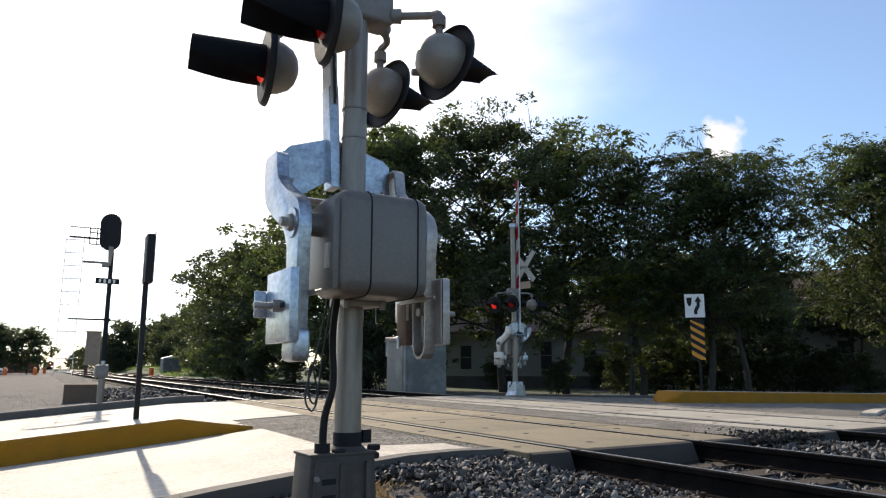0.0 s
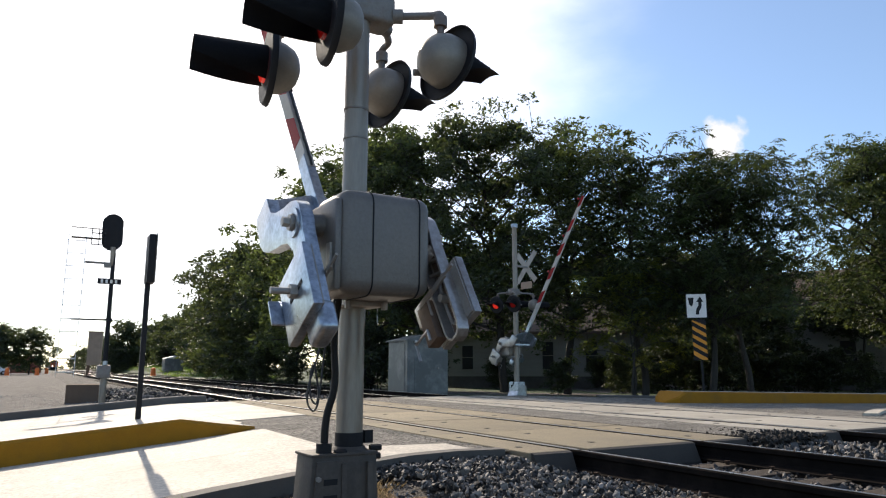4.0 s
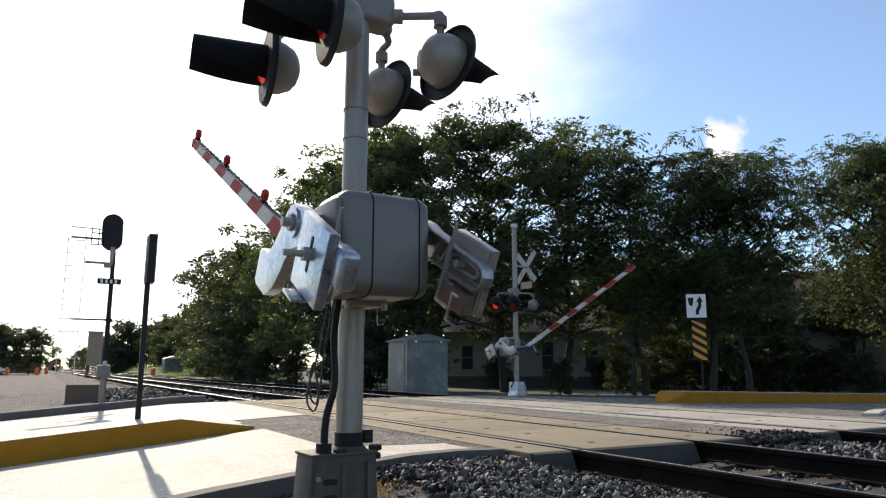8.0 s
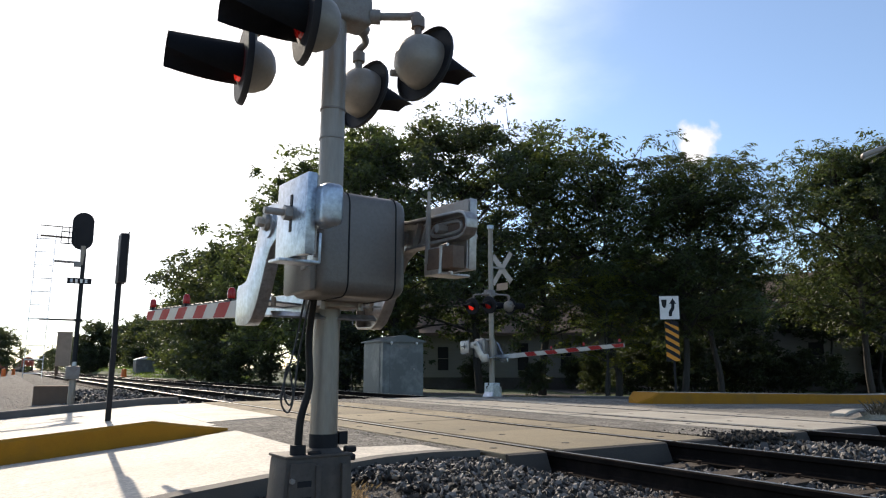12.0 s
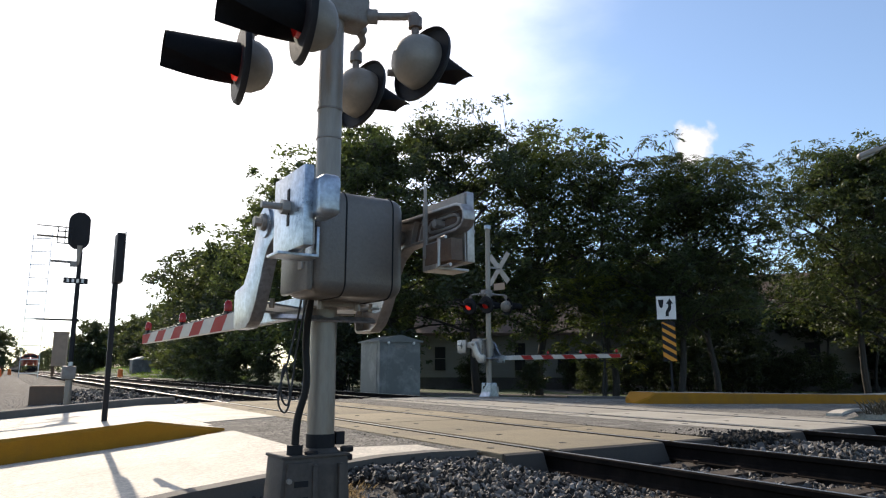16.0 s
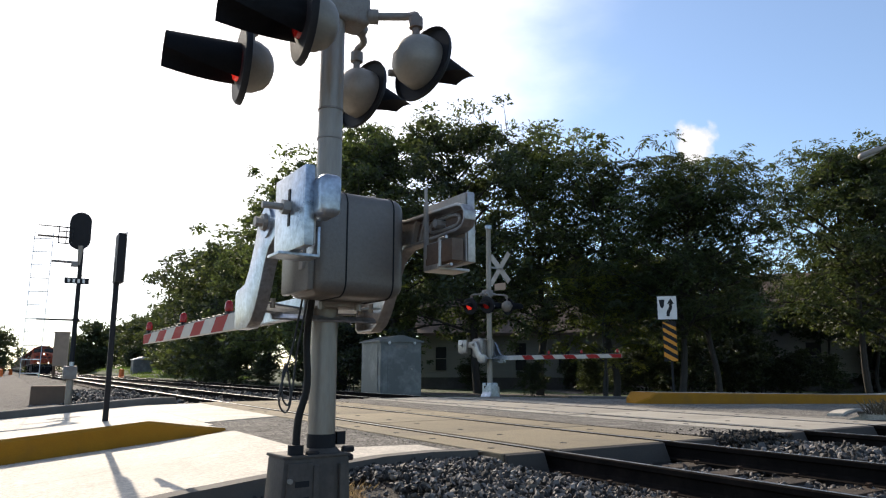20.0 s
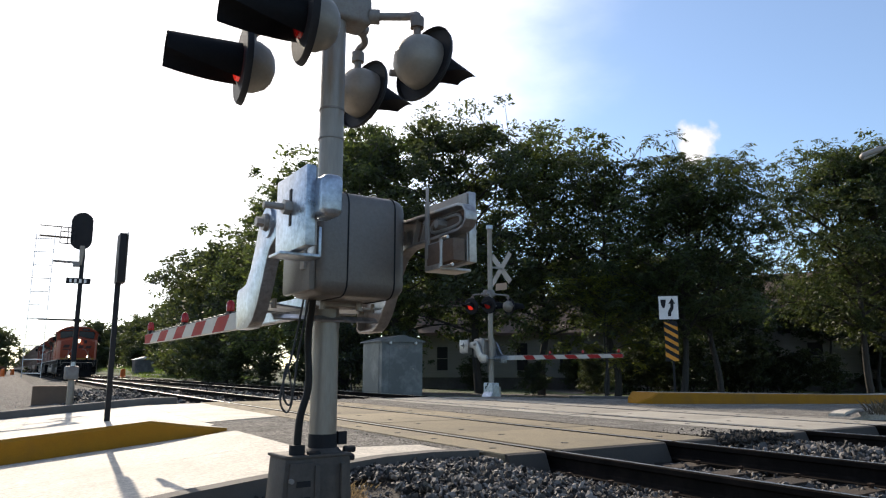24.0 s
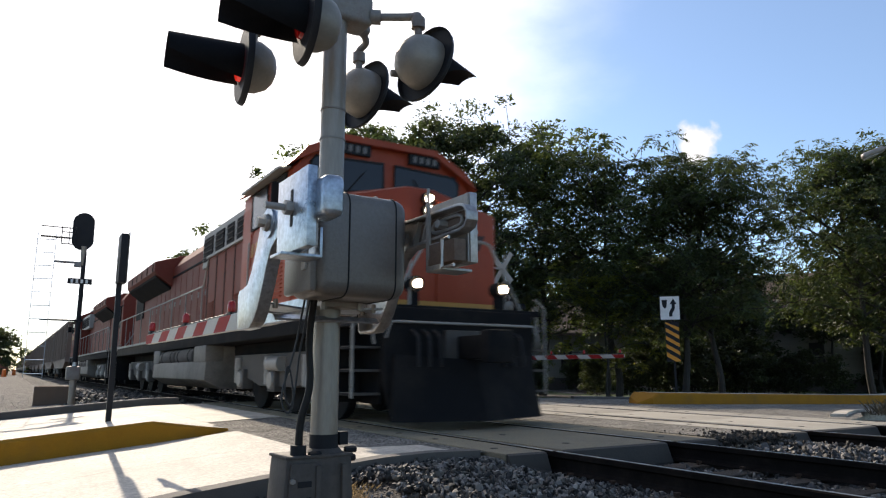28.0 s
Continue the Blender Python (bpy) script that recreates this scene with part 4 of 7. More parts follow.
def gate_rotor(parent, tip, gap, step, skew):
    """The part that swings: side arms, weights, bracket and striped arm, drawn lowered along +y from the pivot."""
    rotor = part("gate_arm", cyl((-0.40, 0, 0), (0.335, 0, 0), 0.036, n=18), "galv_dull", parent, "swinging gate arm with counterweights", m=pose(*PIVOT))
    outline = [(-0.61, 0.07), (-0.655, 0.055), (-0.68, 0.02), (-0.68, -0.025), (-0.655, -0.058), (-0.61, -0.072), (-0.12, -0.085), (-0.03, -0.13), (0.03, -0.21), (0.08, -0.31), (0.14, -0.41), (0.20, -0.475), (0.27, -0.51), (0.44, -0.51), (0.47, -0.49),
               (0.47, -0.32), (0.45, -0.295), (0.38, -0.288), (0.32, -0.275), (0.26, -0.21), (0.195, -0.10), (0.15, 0.0), (0.10, 0.065), (0.05, 0.09), (-0.04, 0.095), (-0.11, 0.08)]
    # same steel both sides; the right one has shade and ground reflection painted in
    for x, out, steel in ((-0.40, -1, "galv"), (0.335, 1, "galv_warm")):
        bm = channel(outline, x - 0.034, x + 0.034, 0.016, 0.014, -out)
        arm = part("side_arm", bm, steel, rotor, "hollow cast galvanised side arm", bevel=0.004)
        fx = x + 0.021 * out
        part("web", box((fx - 0.0035 * out, -0.38, 0), (0.004, 0.50, 0.09)), "rust_web", arm, "rust-stained hollow web", smooth=False)
        part("inner_loop", tube(curve_pts([(fx - 0.012 * out, y, z) for y, z in [(-0.34, 0.028), (-0.54, 0.028), (-0.58, 0.0), (-0.54, -0.028), (-0.34, -0.028), (-0.31, 0.0), (-0.34, 0.028)]], 3), 0.010, 6), "galv_dull", arm)
        for yy in (-0.17, -0.26):
            part("rib", box((fx - 0.02 * out, yy, 0.0), (0.03, 0.012, 0.13), rx=24), "galv_dull", arm, smooth=False)
        part("through_bolt", cyl((fx, -0.425, 0.0), (fx - 0.06 * out, -0.425, 0.0), 0.024, n=6), "galv_dull", arm, smooth=False)
        part("hub_ring", lathe([(0.048, 0.0), (0.078, 0.0), (0.078, 0.018), (0.048, 0.018)], pose(x + 0.028 * out, 0, 0, 0, 90 * out, 0), 24), steel, arm)
        part("hub_bolt", cyl((x, 0, 0), (x + 0.10 * out, 0, 0), 0.026, n=6, bm=cyl((x, 0, 0), (x + 0.065 * out, 0, 0), 0.042, n=14)), "galv_dull", arm, smooth=False)
        bm = box((x + 0.062 * out, -0.425, -0.04), (0.045, 0.36, 0.36))
        w = part("counterweight_plate", bm, steel, rotor, "thick galvanised counterweight plate", bevel=0.006)
        part("slot", box((x + 0.0855 * out, -0.425, -0.02), (0.004, 0.024, 0.17)), "black", w, "dark bolt slot", bevel=0.0)
        part("bolt", cyl((x + 0.08 * out, -0.425, -0.02), (x + 0.21 * out, -0.425, -0.02), 0.016, n=12), "galv_dull", w, "threaded bolt", smooth=False)
        part("nut", cyl((x + 0.085 * out, -0.425, -0.02), (x + 0.12 * out, -0.425, -0.02), 0.034, n=6), "galv_dull", w, smooth=False)
        part("second_plate", box((x + 0.033 * out, -0.425, -0.04), (0.008, 0.345, 0.345)), "galv_dull", w, smooth=False)
        part("stop_bracket", box((x + 0.05 * out, -0.40, -0.235), (0.19, 0.14, 0.014)), steel, rotor, "flat stop bracket", bevel=0.004)
        part("stop_leg", box((x - 0.045 * out, -0.40, -0.17), (0.014, 0.13, 0.14)), steel, rotor, bevel=0.003)
        if out < 0:
            part("tail_weight", rounded((x + 0.004, -0.615, -0.005), (0.096, 0.165, 0.185), 0.03, 3), steel, rotor, "rounded cast tail weight")
        else:
            part("weight_tray", box((x - 0.02, -0.48, -0.16), (0.07, 0.24, 0.11)), "rust_web", rotor, "rusty small weight box", bevel=0.006)
            part("tray_bracket", tube([(x - 0.1, -0.62, -0.11), (x - 0.1, -0.56, -0.11), (x - 0.1, -0.56, -0.25), (x - 0.1, -0.66, -0.25)], 0.009, 6), steel, rotor)
        strap = part("strap", box((x - 0.05 * out, -0.36, -0.03), (0.014, 0.026, 0.30)), "galv_dull", rotor, "clamp strap", smooth=False)
        part("threaded_rod", cyl((x - 0.05 * out, -0.36, 0.10), (x - 0.05 * out, -0.36, 0.20), 0.008, n=6), "galv_dull", strap, smooth=False)
    # angled bracket plates that join both side arms to the arm
    for sx in (-1, 1):
        xa = -0.37 if sx < 0 else 0.305
        xm = ARM_X + 0.02 * sx
        bm = prism([(xa, 0.16), (xa, 0.50), (xa + (xm - xa) * 0.12, 0.535), (xm, 0.62), (xm, 0.36), (xa + (xm - xa) * 0.5, 0.27)], "z", -ARM_DROP - 0.012, -ARM_DROP + 0.0)
        b = part("bracket_plate", bm, "galv", rotor, "folded galvanised bracket plate", bevel=0.003, smooth=False)
        part("flange", tube([(xa, 0.49, -ARM_DROP - 0.012), (xm, 0.61, -ARM_DROP - 0.012)], 0.010, 6), "galv", b, smooth=False)
        for yy in (0.20, 0.33):
            part("bolt", cyl((xa * 0.86, yy, -ARM_DROP - 0.03), (xa * 0.86, yy, -ARM_DROP + 0.02), 0.014, n=6), "galv_dull", b, smooth=False)
    part("brace", box((0.0, 0.24, -ARM_DROP - 0.07), (0.62, 0.045, 0.012), rx=35), "galv", rotor, "diagonal brace bar", smooth=False)
    # the arm stands a little askew in its socket
    turn = Matrix.Translation((ARM_X, 0.35, 0)) @ pose(0, 0, 0, rz=skew) @ Matrix.Translation((-ARM_X, -0.35, 0))
    part("arm_socket", box((ARM_X, 0.62, -ARM_DROP), (0.06, 0.62, 0.115)), "galv", rotor, "galvanised arm socket", bevel=0.006, smooth=False, m=turn)
    # the arm: slanted red and white lengths
    y0 = 0.82
    end = tip
    n = math.ceil((end - y0) / step)
    for i in range(n):
        a, b = y0 + i * step, min(y0 + (i + 1) * step, end)
        k0, k1 = 0.062 - 0.018 * i / n, 0.062 - 0.018 * (i + 1) / n
        sh = -0.055 if b < end else 0.0
        sa = -0.055 if i > BARE else 0.0
        half = 0.022 - 0.006 * i / n
        part("beam", prism([(a, -ARM_DROP - k0), (b, -ARM_DROP - k1), (b, -ARM_DROP + k1), (a, -ARM_DROP + k0)], "x", ARM_X - half, ARM_X + half), "bare_arm", rotor, "pale bare length of the arm", smooth=False, m=turn)
        k0, k1 = k0 - 0.003, k1 - 0.003
        if i < BARE:
            continue
        pts = [(a - sa, -ARM_DROP - k0), (b - sh, -ARM_DROP - k1), (b + sh, -ARM_DROP + k1), (a + sa, -ARM_DROP + k0)]
        bm = prism(pts, "x", ARM_X - half - 0.003, ARM_X + half + 0.003)
        part("stripe", bm, "red" if (n - i) % 2 else "stripe_white", rotor, "red reflective sheeting" if (n - i) % 2 else "white reflective sheeting", smooth=False, m=turn)
    lamps = [tip - 0.12 - k * gap for k in range(3)]
    for y in lamps:
        lamp = part("arm_lamp", lathe([(0.0, 0.115), (0.015, 0.112), (0.026, 0.097), (0.03, 0.06), (0.027, 0.035), (0.0, 0.03)], pose(ARM_X, y, -ARM_DROP + 0.045), 16), "red_lens", rotor, "red arm lamp", m=turn)
        part("lamp_bracket", box((ARM_X, y, -ARM_DROP + 0.06), (0.045, 0.08, 0.02), bm=cyl((ARM_X, y, -ARM_DROP + 0.05), (ARM_X, y, -ARM_DROP + 0.085), 0.022, n=10)), "black", lamp, smooth=False)
    cable = [(ARM_X, y0 + (end - 0.15 - y0) * i / 60, -ARM_DROP + 0.062 - 0.016 * i / 60 + 0.013 * abs(math.sin(i * 1.3))) for i in range(61)]
    part("arm_cable", tube(cable, 0.009, 6), "cable", rotor, "black lamp cable along the arm", m=turn)
    return rotor


def rounded(c, s, r, seg=4, bm=None):
    bm = box(c, s, bm=bm)
    bmesh.ops.bevel(bm, geom=bm.edges[:], offset=r, segments=seg, affect="EDGES", profile=0.5, clamp_overlap=True)
    return bm


def seam_ring(x, y, z, hw, hh, r):
    """A thin line round the housing at one x."""
    pts = []
    for cy, cz, a0 in ((hw - r, hh - r, 0), (-hw + r, hh - r, 90), (-hw + r, -hh + r, 180), (hw - r, -hh + r, 270)):
        for k in range(5):
            a = radians(a0 + 22.5 * k)
            pts.append((x, y + cy + r * math.cos(a), z + cz + r * math.sin(a)))
    return tube(pts + [pts[0]], 0.004, 6)


def crossing_gate(m, tip, gap, top, label, case="cast", foot="base_cast", step=0.36, skew=0.0):
    g = thing("crossing_gate", m, label, "crossing gate", "crossing gates")
    part("mast", cyl((0, 0, 0.2), (0, 0, top), 0.075, 0.070, n=28), "mast", g, "grey aluminium mast")
    for z in (2.02, 2.2):
        part("band", lathe([(0.07, z - 0.006), (0.0765, z - 0.005), (0.0765, z + 0.005), (0.07, z + 0.006)], n=28), "bracket", g)
    part("mast_collar", lathe([(0.07, 0.25), (0.079, 0.25), (0.079, 0.335), (0.07, 0.335)], n=24, bm=box((0.10, -0.02, 0.31), (0.05, 0.05, 0.07))), "black", g, "dark clamp at the mast's foot")
    # base casting with a junction box
    bm = prism([(-0.30, -0.34), (0.14, -0.34), (0.11, 0.23), (-0.26, 0.23)], "y", -0.13, 0.11)
    base = part("base", bm, foot, g, "weathered cast base", bevel=0.02)
    part("cover", prism([(-0.27, -0.32), (-0.10, -0.32), (-0.10, 0.205), (-0.24, 0.205)], "y", -0.148, -0.13), foot, base, bevel=0.008)
    part("socket", lathe([(0.11, 0.1), (0.105, 0.24), (0.085, 0.262), (0.072, 0.262)], n=24), foot, base)
    for z in (0.10, 0.02, -0.06, -0.14):
        part("vent_slot", box((-0.165, -0.1495, z), (0.075, 0.006, 0.03)), "black", base, "dark vent slot", smooth=False)
    for xx in (-0.09, 0.06):
        part("rib", box((xx, -0.142, -0.06), (0.03, 0.03, 0.5)), foot, base, bevel=0.006)
    part("lip", box((-0.075, -0.01, 0.232), (0.385, 0.25, 0.016)), foot, base, bevel=0.006)
    for x, y, z in ((0.13, -0.06, 0.25), (0.11, -0.09, 0.21), (-0.1, -0.11, 0.24)):
        part("bolt", cyl((x - 0.03, y, z), (x + 0.035, y, z), 0.018, n=6), "black", base, smooth=False)
    for z in (0.12, 0.0, -0.1):
        part("nut", cyl((-0.235, -0.148, z), (-0.235, -0.168, z), 0.014, n=6), "bracket", base, smooth=False)
    # mechanism housing
    hx, hy, hz = -0.03, -0.31, 1.315
    h = part("housing", rounded((hx, hy, hz), (0.53, 0.40, 0.54), 0.075, 5), case, g, "grey cast gate mechanism housing")
    part("side_cover", rounded((hx - 0.268, hy, hz - 0.02), (0.04, 0.36, 0.47), 0.018, 2), "cast", h)
    for o in (-0.09, 0.18):
        part("seam", seam_ring(hx + o, hy, hz, 0.202, 0.272, 0.076), "black", h, "dark cover joint")
    part("lug", cyl((hx + 0.10, hy, hz + 0.265), (hx + 0.17, hy, hz + 0.295), 0.024, n=10), "bracket", h)
    for xa, xb in ((-0.41, -0.28), (0.225, 0.285)):
        part("shaft_boss", cyl((xa, PIVOT[1], PIVOT[2]), (xb, PIVOT[1], PIVOT[2]), 0.06, n=20), "cast", h)
    part("hasp", box((hx - 0.292, hy - 0.12, hz - 0.08), (0.016, 0.05, 0.13)), "galv_dull", h, smooth=False)
    for z in (1.04, 1.55):
        part("mast_clamp", box((0, -0.08, z), (0.24, 0.20, 0.045)), "galv_dull", g, bevel=0.006, smooth=False)
    for x in (-0.11, 0.11):
        part("clamp_bolt", cyl((x, -0.19, 1.0), (x, -0.19, 1.06), 0.018, n=6), "galv_dull", g, smooth=False)
    # lamps on pipes from a box at the mast
    part("terminal_box", rounded((0.06, 0.0, 2.86), (0.30, 0.2, 0.19), 0.03, 3), "bracket", g, "grey terminal box on the mast")
    for x, y, way, lit in ((0.47, -0.31, 1, True), (0.385, 0.31, 1, False), (-0.47, 0.31, -1, True), (-0.33, -0.31, -1, False)):
        sx = 0.2 if x > 0 else -0.08
        pipe = curve_pts([(sx, y * 0.25, 2.83), (x * 0.72 + sx * 0.2, y * 0.7, 2.82), (x - 0.07 * way, y, 2.79), (x - 0.07 * way, y, 2.71), (x - 0.07 * way, y, 2.63)], 5)
        p = part("lamp_pipe", tube(pipe, 0.024, 10), "bracket", g, "bent lamp pipe")
        part("swivel", cyl((x - 0.07 * way, y, 2.71), (x - 0.07 * way, y, 2.775), 0.042, n=12), "bracket", p)
        part("gland", cyl((sx, y * 0.25, 2.83), (sx + 0.05 * way, y * 0.35, 2.828), 0.045, n=12), "bracket", p)
        flasher(g, x, y, 2.485 if way > 0 else 2.495 if y > 0 else 2.55, way, lit, 0.33 if way > 0 else 0.42, 36 if way > 0 else 98)
    # conduit from the base to the housing
    line = curve_pts([(-0.175, -0.07, 0.24), (-0.17, -0.08, 0.42), (-0.135, -0.10, 0.60), (-0.15, -0.11, 0.85), (-0.165, -0.2, 1.06)], 6)
    c = part("conduit", tube(line, 0.021, 12, r_end=0.018), "conduit", g, "black flexible conduit")
    part("fitting", cyl((-0.175, -0.07, 0.20), (-0.175, -0.07, 0.29), 0.042, n=12), "black", c)
    rotor = gate_rotor(g, tip, gap, step, skew)
    return g, rotor


GATE_NEAR = pose(1.51, 3.70, 0, rz=1.9)
gate, arm = crossing_gate(GATE_NEAR, 3.86, 1.075, 3.0, "railway crossing gate with flashing lamps on an aluminium mast", step=0.254, skew=2.8)
wire = curve_pts([(-0.20, -0.15, 1.05), (-0.21, -0.12, 0.92), (-0.225, -0.1, 0.80), (-0.25, -0.1, 0.70), (-0.285, -0.1, 0.58), (-0.285, -0.1, 0.50), (-0.25, -0.1, 0.46), (-0.225, -0.1, 0.52), (-0.24, -0.1, 0.64),
                  (-0.262, -0.1, 0.70), (-0.275, -0.1, 0.62), (-0.268, -0.1, 0.53), (-0.235, -0.1, 0.50), (-0.215, -0.1, 0.60), (-0.205, -0.12, 0.78), (-0.19, -0.2, 1.05)], 5)
part("loose_wire", tube(wire, 0.0055, 6), "cable", gate, "loose black wire loop")

far_gate, far_arm = crossing_gate(pose(11.57, 16.14, -0.03, rz=187.4), 4.72, 1.08, 4.78, "railway crossing gate with crossbuck beyond the tracks", "galv_dull", "galv_dull")
part("foot_plate", box((-0.05, 0, -0.2), (0.75, 0.6, 0.06)), "galv_dull", far_gate, "steel foot plate", smooth=False)
part("foot_casting", prism([(-0.23, -0.17), (0.23, -0.17), (0.20, -0.02), (0.13, 0.10), (0.12, 0.35), (-0.12, 0.35), (-0.13, 0.10), (-0.20, -0.02)], "y", -0.19, 0.19), "galv", far_gate, "pale tapered foot casting", bevel=0.02, smooth=False)
part("mast_cap", cyl((0, 0, 4.74), (0, 0, 4.84), 0.10, n=16), "galv", far_gate, "pale mast cap")
crossbuck(far_gate, 3.62)

# block signal with ladder
sig = thing("block_signal", pose(1.26, 17.89, -0.25, rz=0), "railway signal mast with oval black target plate and ladder", "railway signal")
part("mast", cyl((0, 0, 0.9), (0.0, 0, 3.62), 0.055, 0.045, n=16), "black", sig, "dark steel signal mast")
part("lower_mast", cyl((0, 0, 0), (0, 0, 0.95), 0.075, 0.07, n=16), "mast", sig, "pale lower mast")
part("relay_case", rounded((-0.02, 0, 0.86), (0.28, 0.26, 0.30), 0.03, 2), "bracket", sig, "grey relay case")
part("case_lamp", cyl((0.0, -0.1, 1.01), (0.0, -0.1, 1.1), 0.05, n=10), "galv", sig)
bm = prism([(0.23 * math.cos(a), 4.10 + (0.21 if math.sin(a) > 0 else -0.21) + 0.23 * math.sin(a)) for a in [2 * math.pi * i / 28 for i in range(28)]], "y", -0.02, 0.0)
oval = part("background", bm, "black", sig, "oval black background", m=pose(-0.06, 0, 0, rz=-14))
part("signal_case", rounded((0.0, 0.12, 4.10), (0.26, 0.26, 0.62), 0.04, 2), "black", oval)
part("neck", cyl((-0.02, 0, 3.3), (-0.02, 0, 3.75), 0.045, 0.065, n=14), "mast", sig)
part("number_plate", box((-0.05, -0.06, 2.93), (0.50, 0.012, 0.13)), "black", sig, "dark plate with pale bars", smooth=False)
for i in range(4):
    part("plate_bar", box((-0.21 + 0.10 * i, -0.068, 2.93), (0.05, 0.004, 0.085)), "white", sig, smooth=False)
part("upper_bracket", box((-0.30, 0, 3.36), (0.58, 0.06, 0.045), bm=box((-0.12, 0, 3.30), (0.14, 0.10, 0.08))), "bracket", sig, smooth=False)
part("strut", cyl((-0.78, 0, 2.04), (0.02, 0, 2.04), 0.02, n=8, bm=box((0, 0, 2.04), (0.16, 0.14, 0.05))), "black", sig)
lad = part("ladder", tube([(-0.62, -0.06, 0.75), (-0.60, -0.06, 4.0)], 0.008, 6), "galv", sig, "thin steel ladder")
part("rail", tube([(-0.98, 0.06, 0.75), (-0.96, 0.06, 4.0)], 0.008, 6), "galv", lad)
for i in range(11):
    z = 0.85 + 0.3 * i
    part("rung", cyl((-0.62, -0.06, z), (-0.98, 0.06, z), 0.010, n=6), "galv", lad)
plat = part("platform", box((-0.60, 0, 3.92), (0.62, 0.20, 0.012)), "bracket", sig, "small railed platform", smooth=False)
for x0, x1, z in ((-0.92, -0.2, 4.12), (-0.5, -0.2, 4.02), (-0.5, -0.2, 3.75)):
    part("platform_rail", cyl((x0, -0.2, z), (x1, -0.2, z), 0.012, n=6), "black", plat)
for x in (-0.5, -0.35, -0.22):
    part("platform_post", cyl((x, -0.2, 3.75), (x, -0.2, 4.14), 0.011, n=6), "black", plat)
fb = new("footing", mesh_of("footing", rounded((0, 0, 0.24), (0.84, 0.7, 0.54), 0.03, 2), "rust_box"))
fb.matrix_basis = pose(1.10, 22.6, -0.27, rz=-8)
tagged(fb, "brown weathered concrete footing block on gravel", "concrete block")


# island sign seen from its edge
post = thing("road_sign", pose(0.985, 8.62, 0.0), "dark steel sign post with a narrow sign on the median", "road sign")
part("post", box((0, 0, 0.95), (0.055, 0.06, 1.95)), "black", post, "dark steel post", bevel=0.004)
part("sign_panel", box((0.01, 0.0, 1.93), (0.075, 0.26, 0.56)), "black", post, "thick dark sign seen from its edge", bevel=0.004)
part("sign_edge", box((0.058, 0.0, 1.94), (0.006, 0.28, 0.58)), "galv_dull", post, "pale sign edge", smooth=False)

sign = thing("road_sign", pose(13.03, 11.05, -0.03, rz=-44), "white sign with a swerving black arrow above striped hazard board", "road sign")
part("post", box((0.05, 0.03, 1.2), (0.045, 0.04, 2.3)), "black", sign, "steel post", smooth=False)
pan = part("sign_panel", rounded((0, 0, 2.14), (0.46, 0.008, 0.57), 0.003, 1), "black", sign, "sign edge", smooth=False)
part("sign_face", box((0, -0.006, 2.14), (0.43, 0.006, 0.54)), "white", pan, "white sign face", smooth=False)


def flat(pts, y0, y1):
    return prism(pts, "y", y0, y1)


part("island_symbol", flat([(-0.18, 2.33), (-0.05, 2.33), (-0.07, 2.18), (-0.095, 2.13), (-0.12, 2.13), (-0.155, 2.18)], -0.014, -0.009), "black", pan, "black island symbol", smooth=False)
part("arrow", flat([(-0.02, 1.94), (0.05, 1.94), (0.055, 2.02), (0.10, 2.09), (0.115, 2.15), (0.115, 2.23), (0.155, 2.23), (0.085, 2.36), (0.0, 2.23), (0.045, 2.23), (0.045, 2.15), (0.0, 2.08), (-0.02, 2.02)], -0.014, -0.009),
     "black", pan, "black arrow that swerves to its right", smooth=False)
hz = part("hazard_board", box((0.03, 0, 1.36), (0.30, 0.008, 0.92)), "black", sign, "black and amber striped hazard board", smooth=False)
for i in range(5):
    z = 0.98 + 0.185 * i
    lo, hi = max(0.905, z - 0.10), min(1.815, z + 0.0)
    part("stripe", flat([(-0.118, z + 0.06), (0.178, z - 0.12), (0.178, max(0.905, z - 0.035)), (-0.118, min(1.815, z + 0.145))] if i else [(-0.118, 1.02), (0.07, 0.905), (0.178, 0.905), (0.178, 0.945), (-0.118, 1.125)], -0.012, -0.006), "amber", hz, "amber stripe", smooth=False)

# street lamp that reaches over the road corner
lamp_post = thing("street_lamp", pose(21.95, 7.45, -0.36, rz=0), "grey steel street lamp with a long arm and flat head", "street lamp")
part("pole", cyl((0, 0, 0.1), (0, 0, 8.3), 0.11, 0.07, n=16), "galv_dull", lamp_post, "tapered grey pole")
part("base_plate", box((0, 0, 0.18), (0.42, 0.42, 0.16)), "galv_dull", lamp_post, bevel=0.01, smooth=False)
LAMP_ARM = [(0, 0, 8.1), (-0.6, 0.65, 7.85), (-1.25, 1.39, 7.4), (-1.75, 1.95, 7.12)]
part("arm", tube(curve_pts(LAMP_ARM, 4), 0.04, 8), "galv_dull", lamp_post, "curved lamp arm")
head = part("lamp_head", rounded((0, 0, 0), (0.60, 0.28, 0.17), 0.075, 3), "galv_dull", lamp_post, "flat grey lamp head", m=pose(-1.93, 2.15, 7.02, rz=-48) @ pose(0, 0, 0, ry=-20))
part("diffuser", box((-0.08, 0, -0.085), (0.36, 0.2, 0.02)), "bare_arm", head, "pale lamp glass", smooth=False)

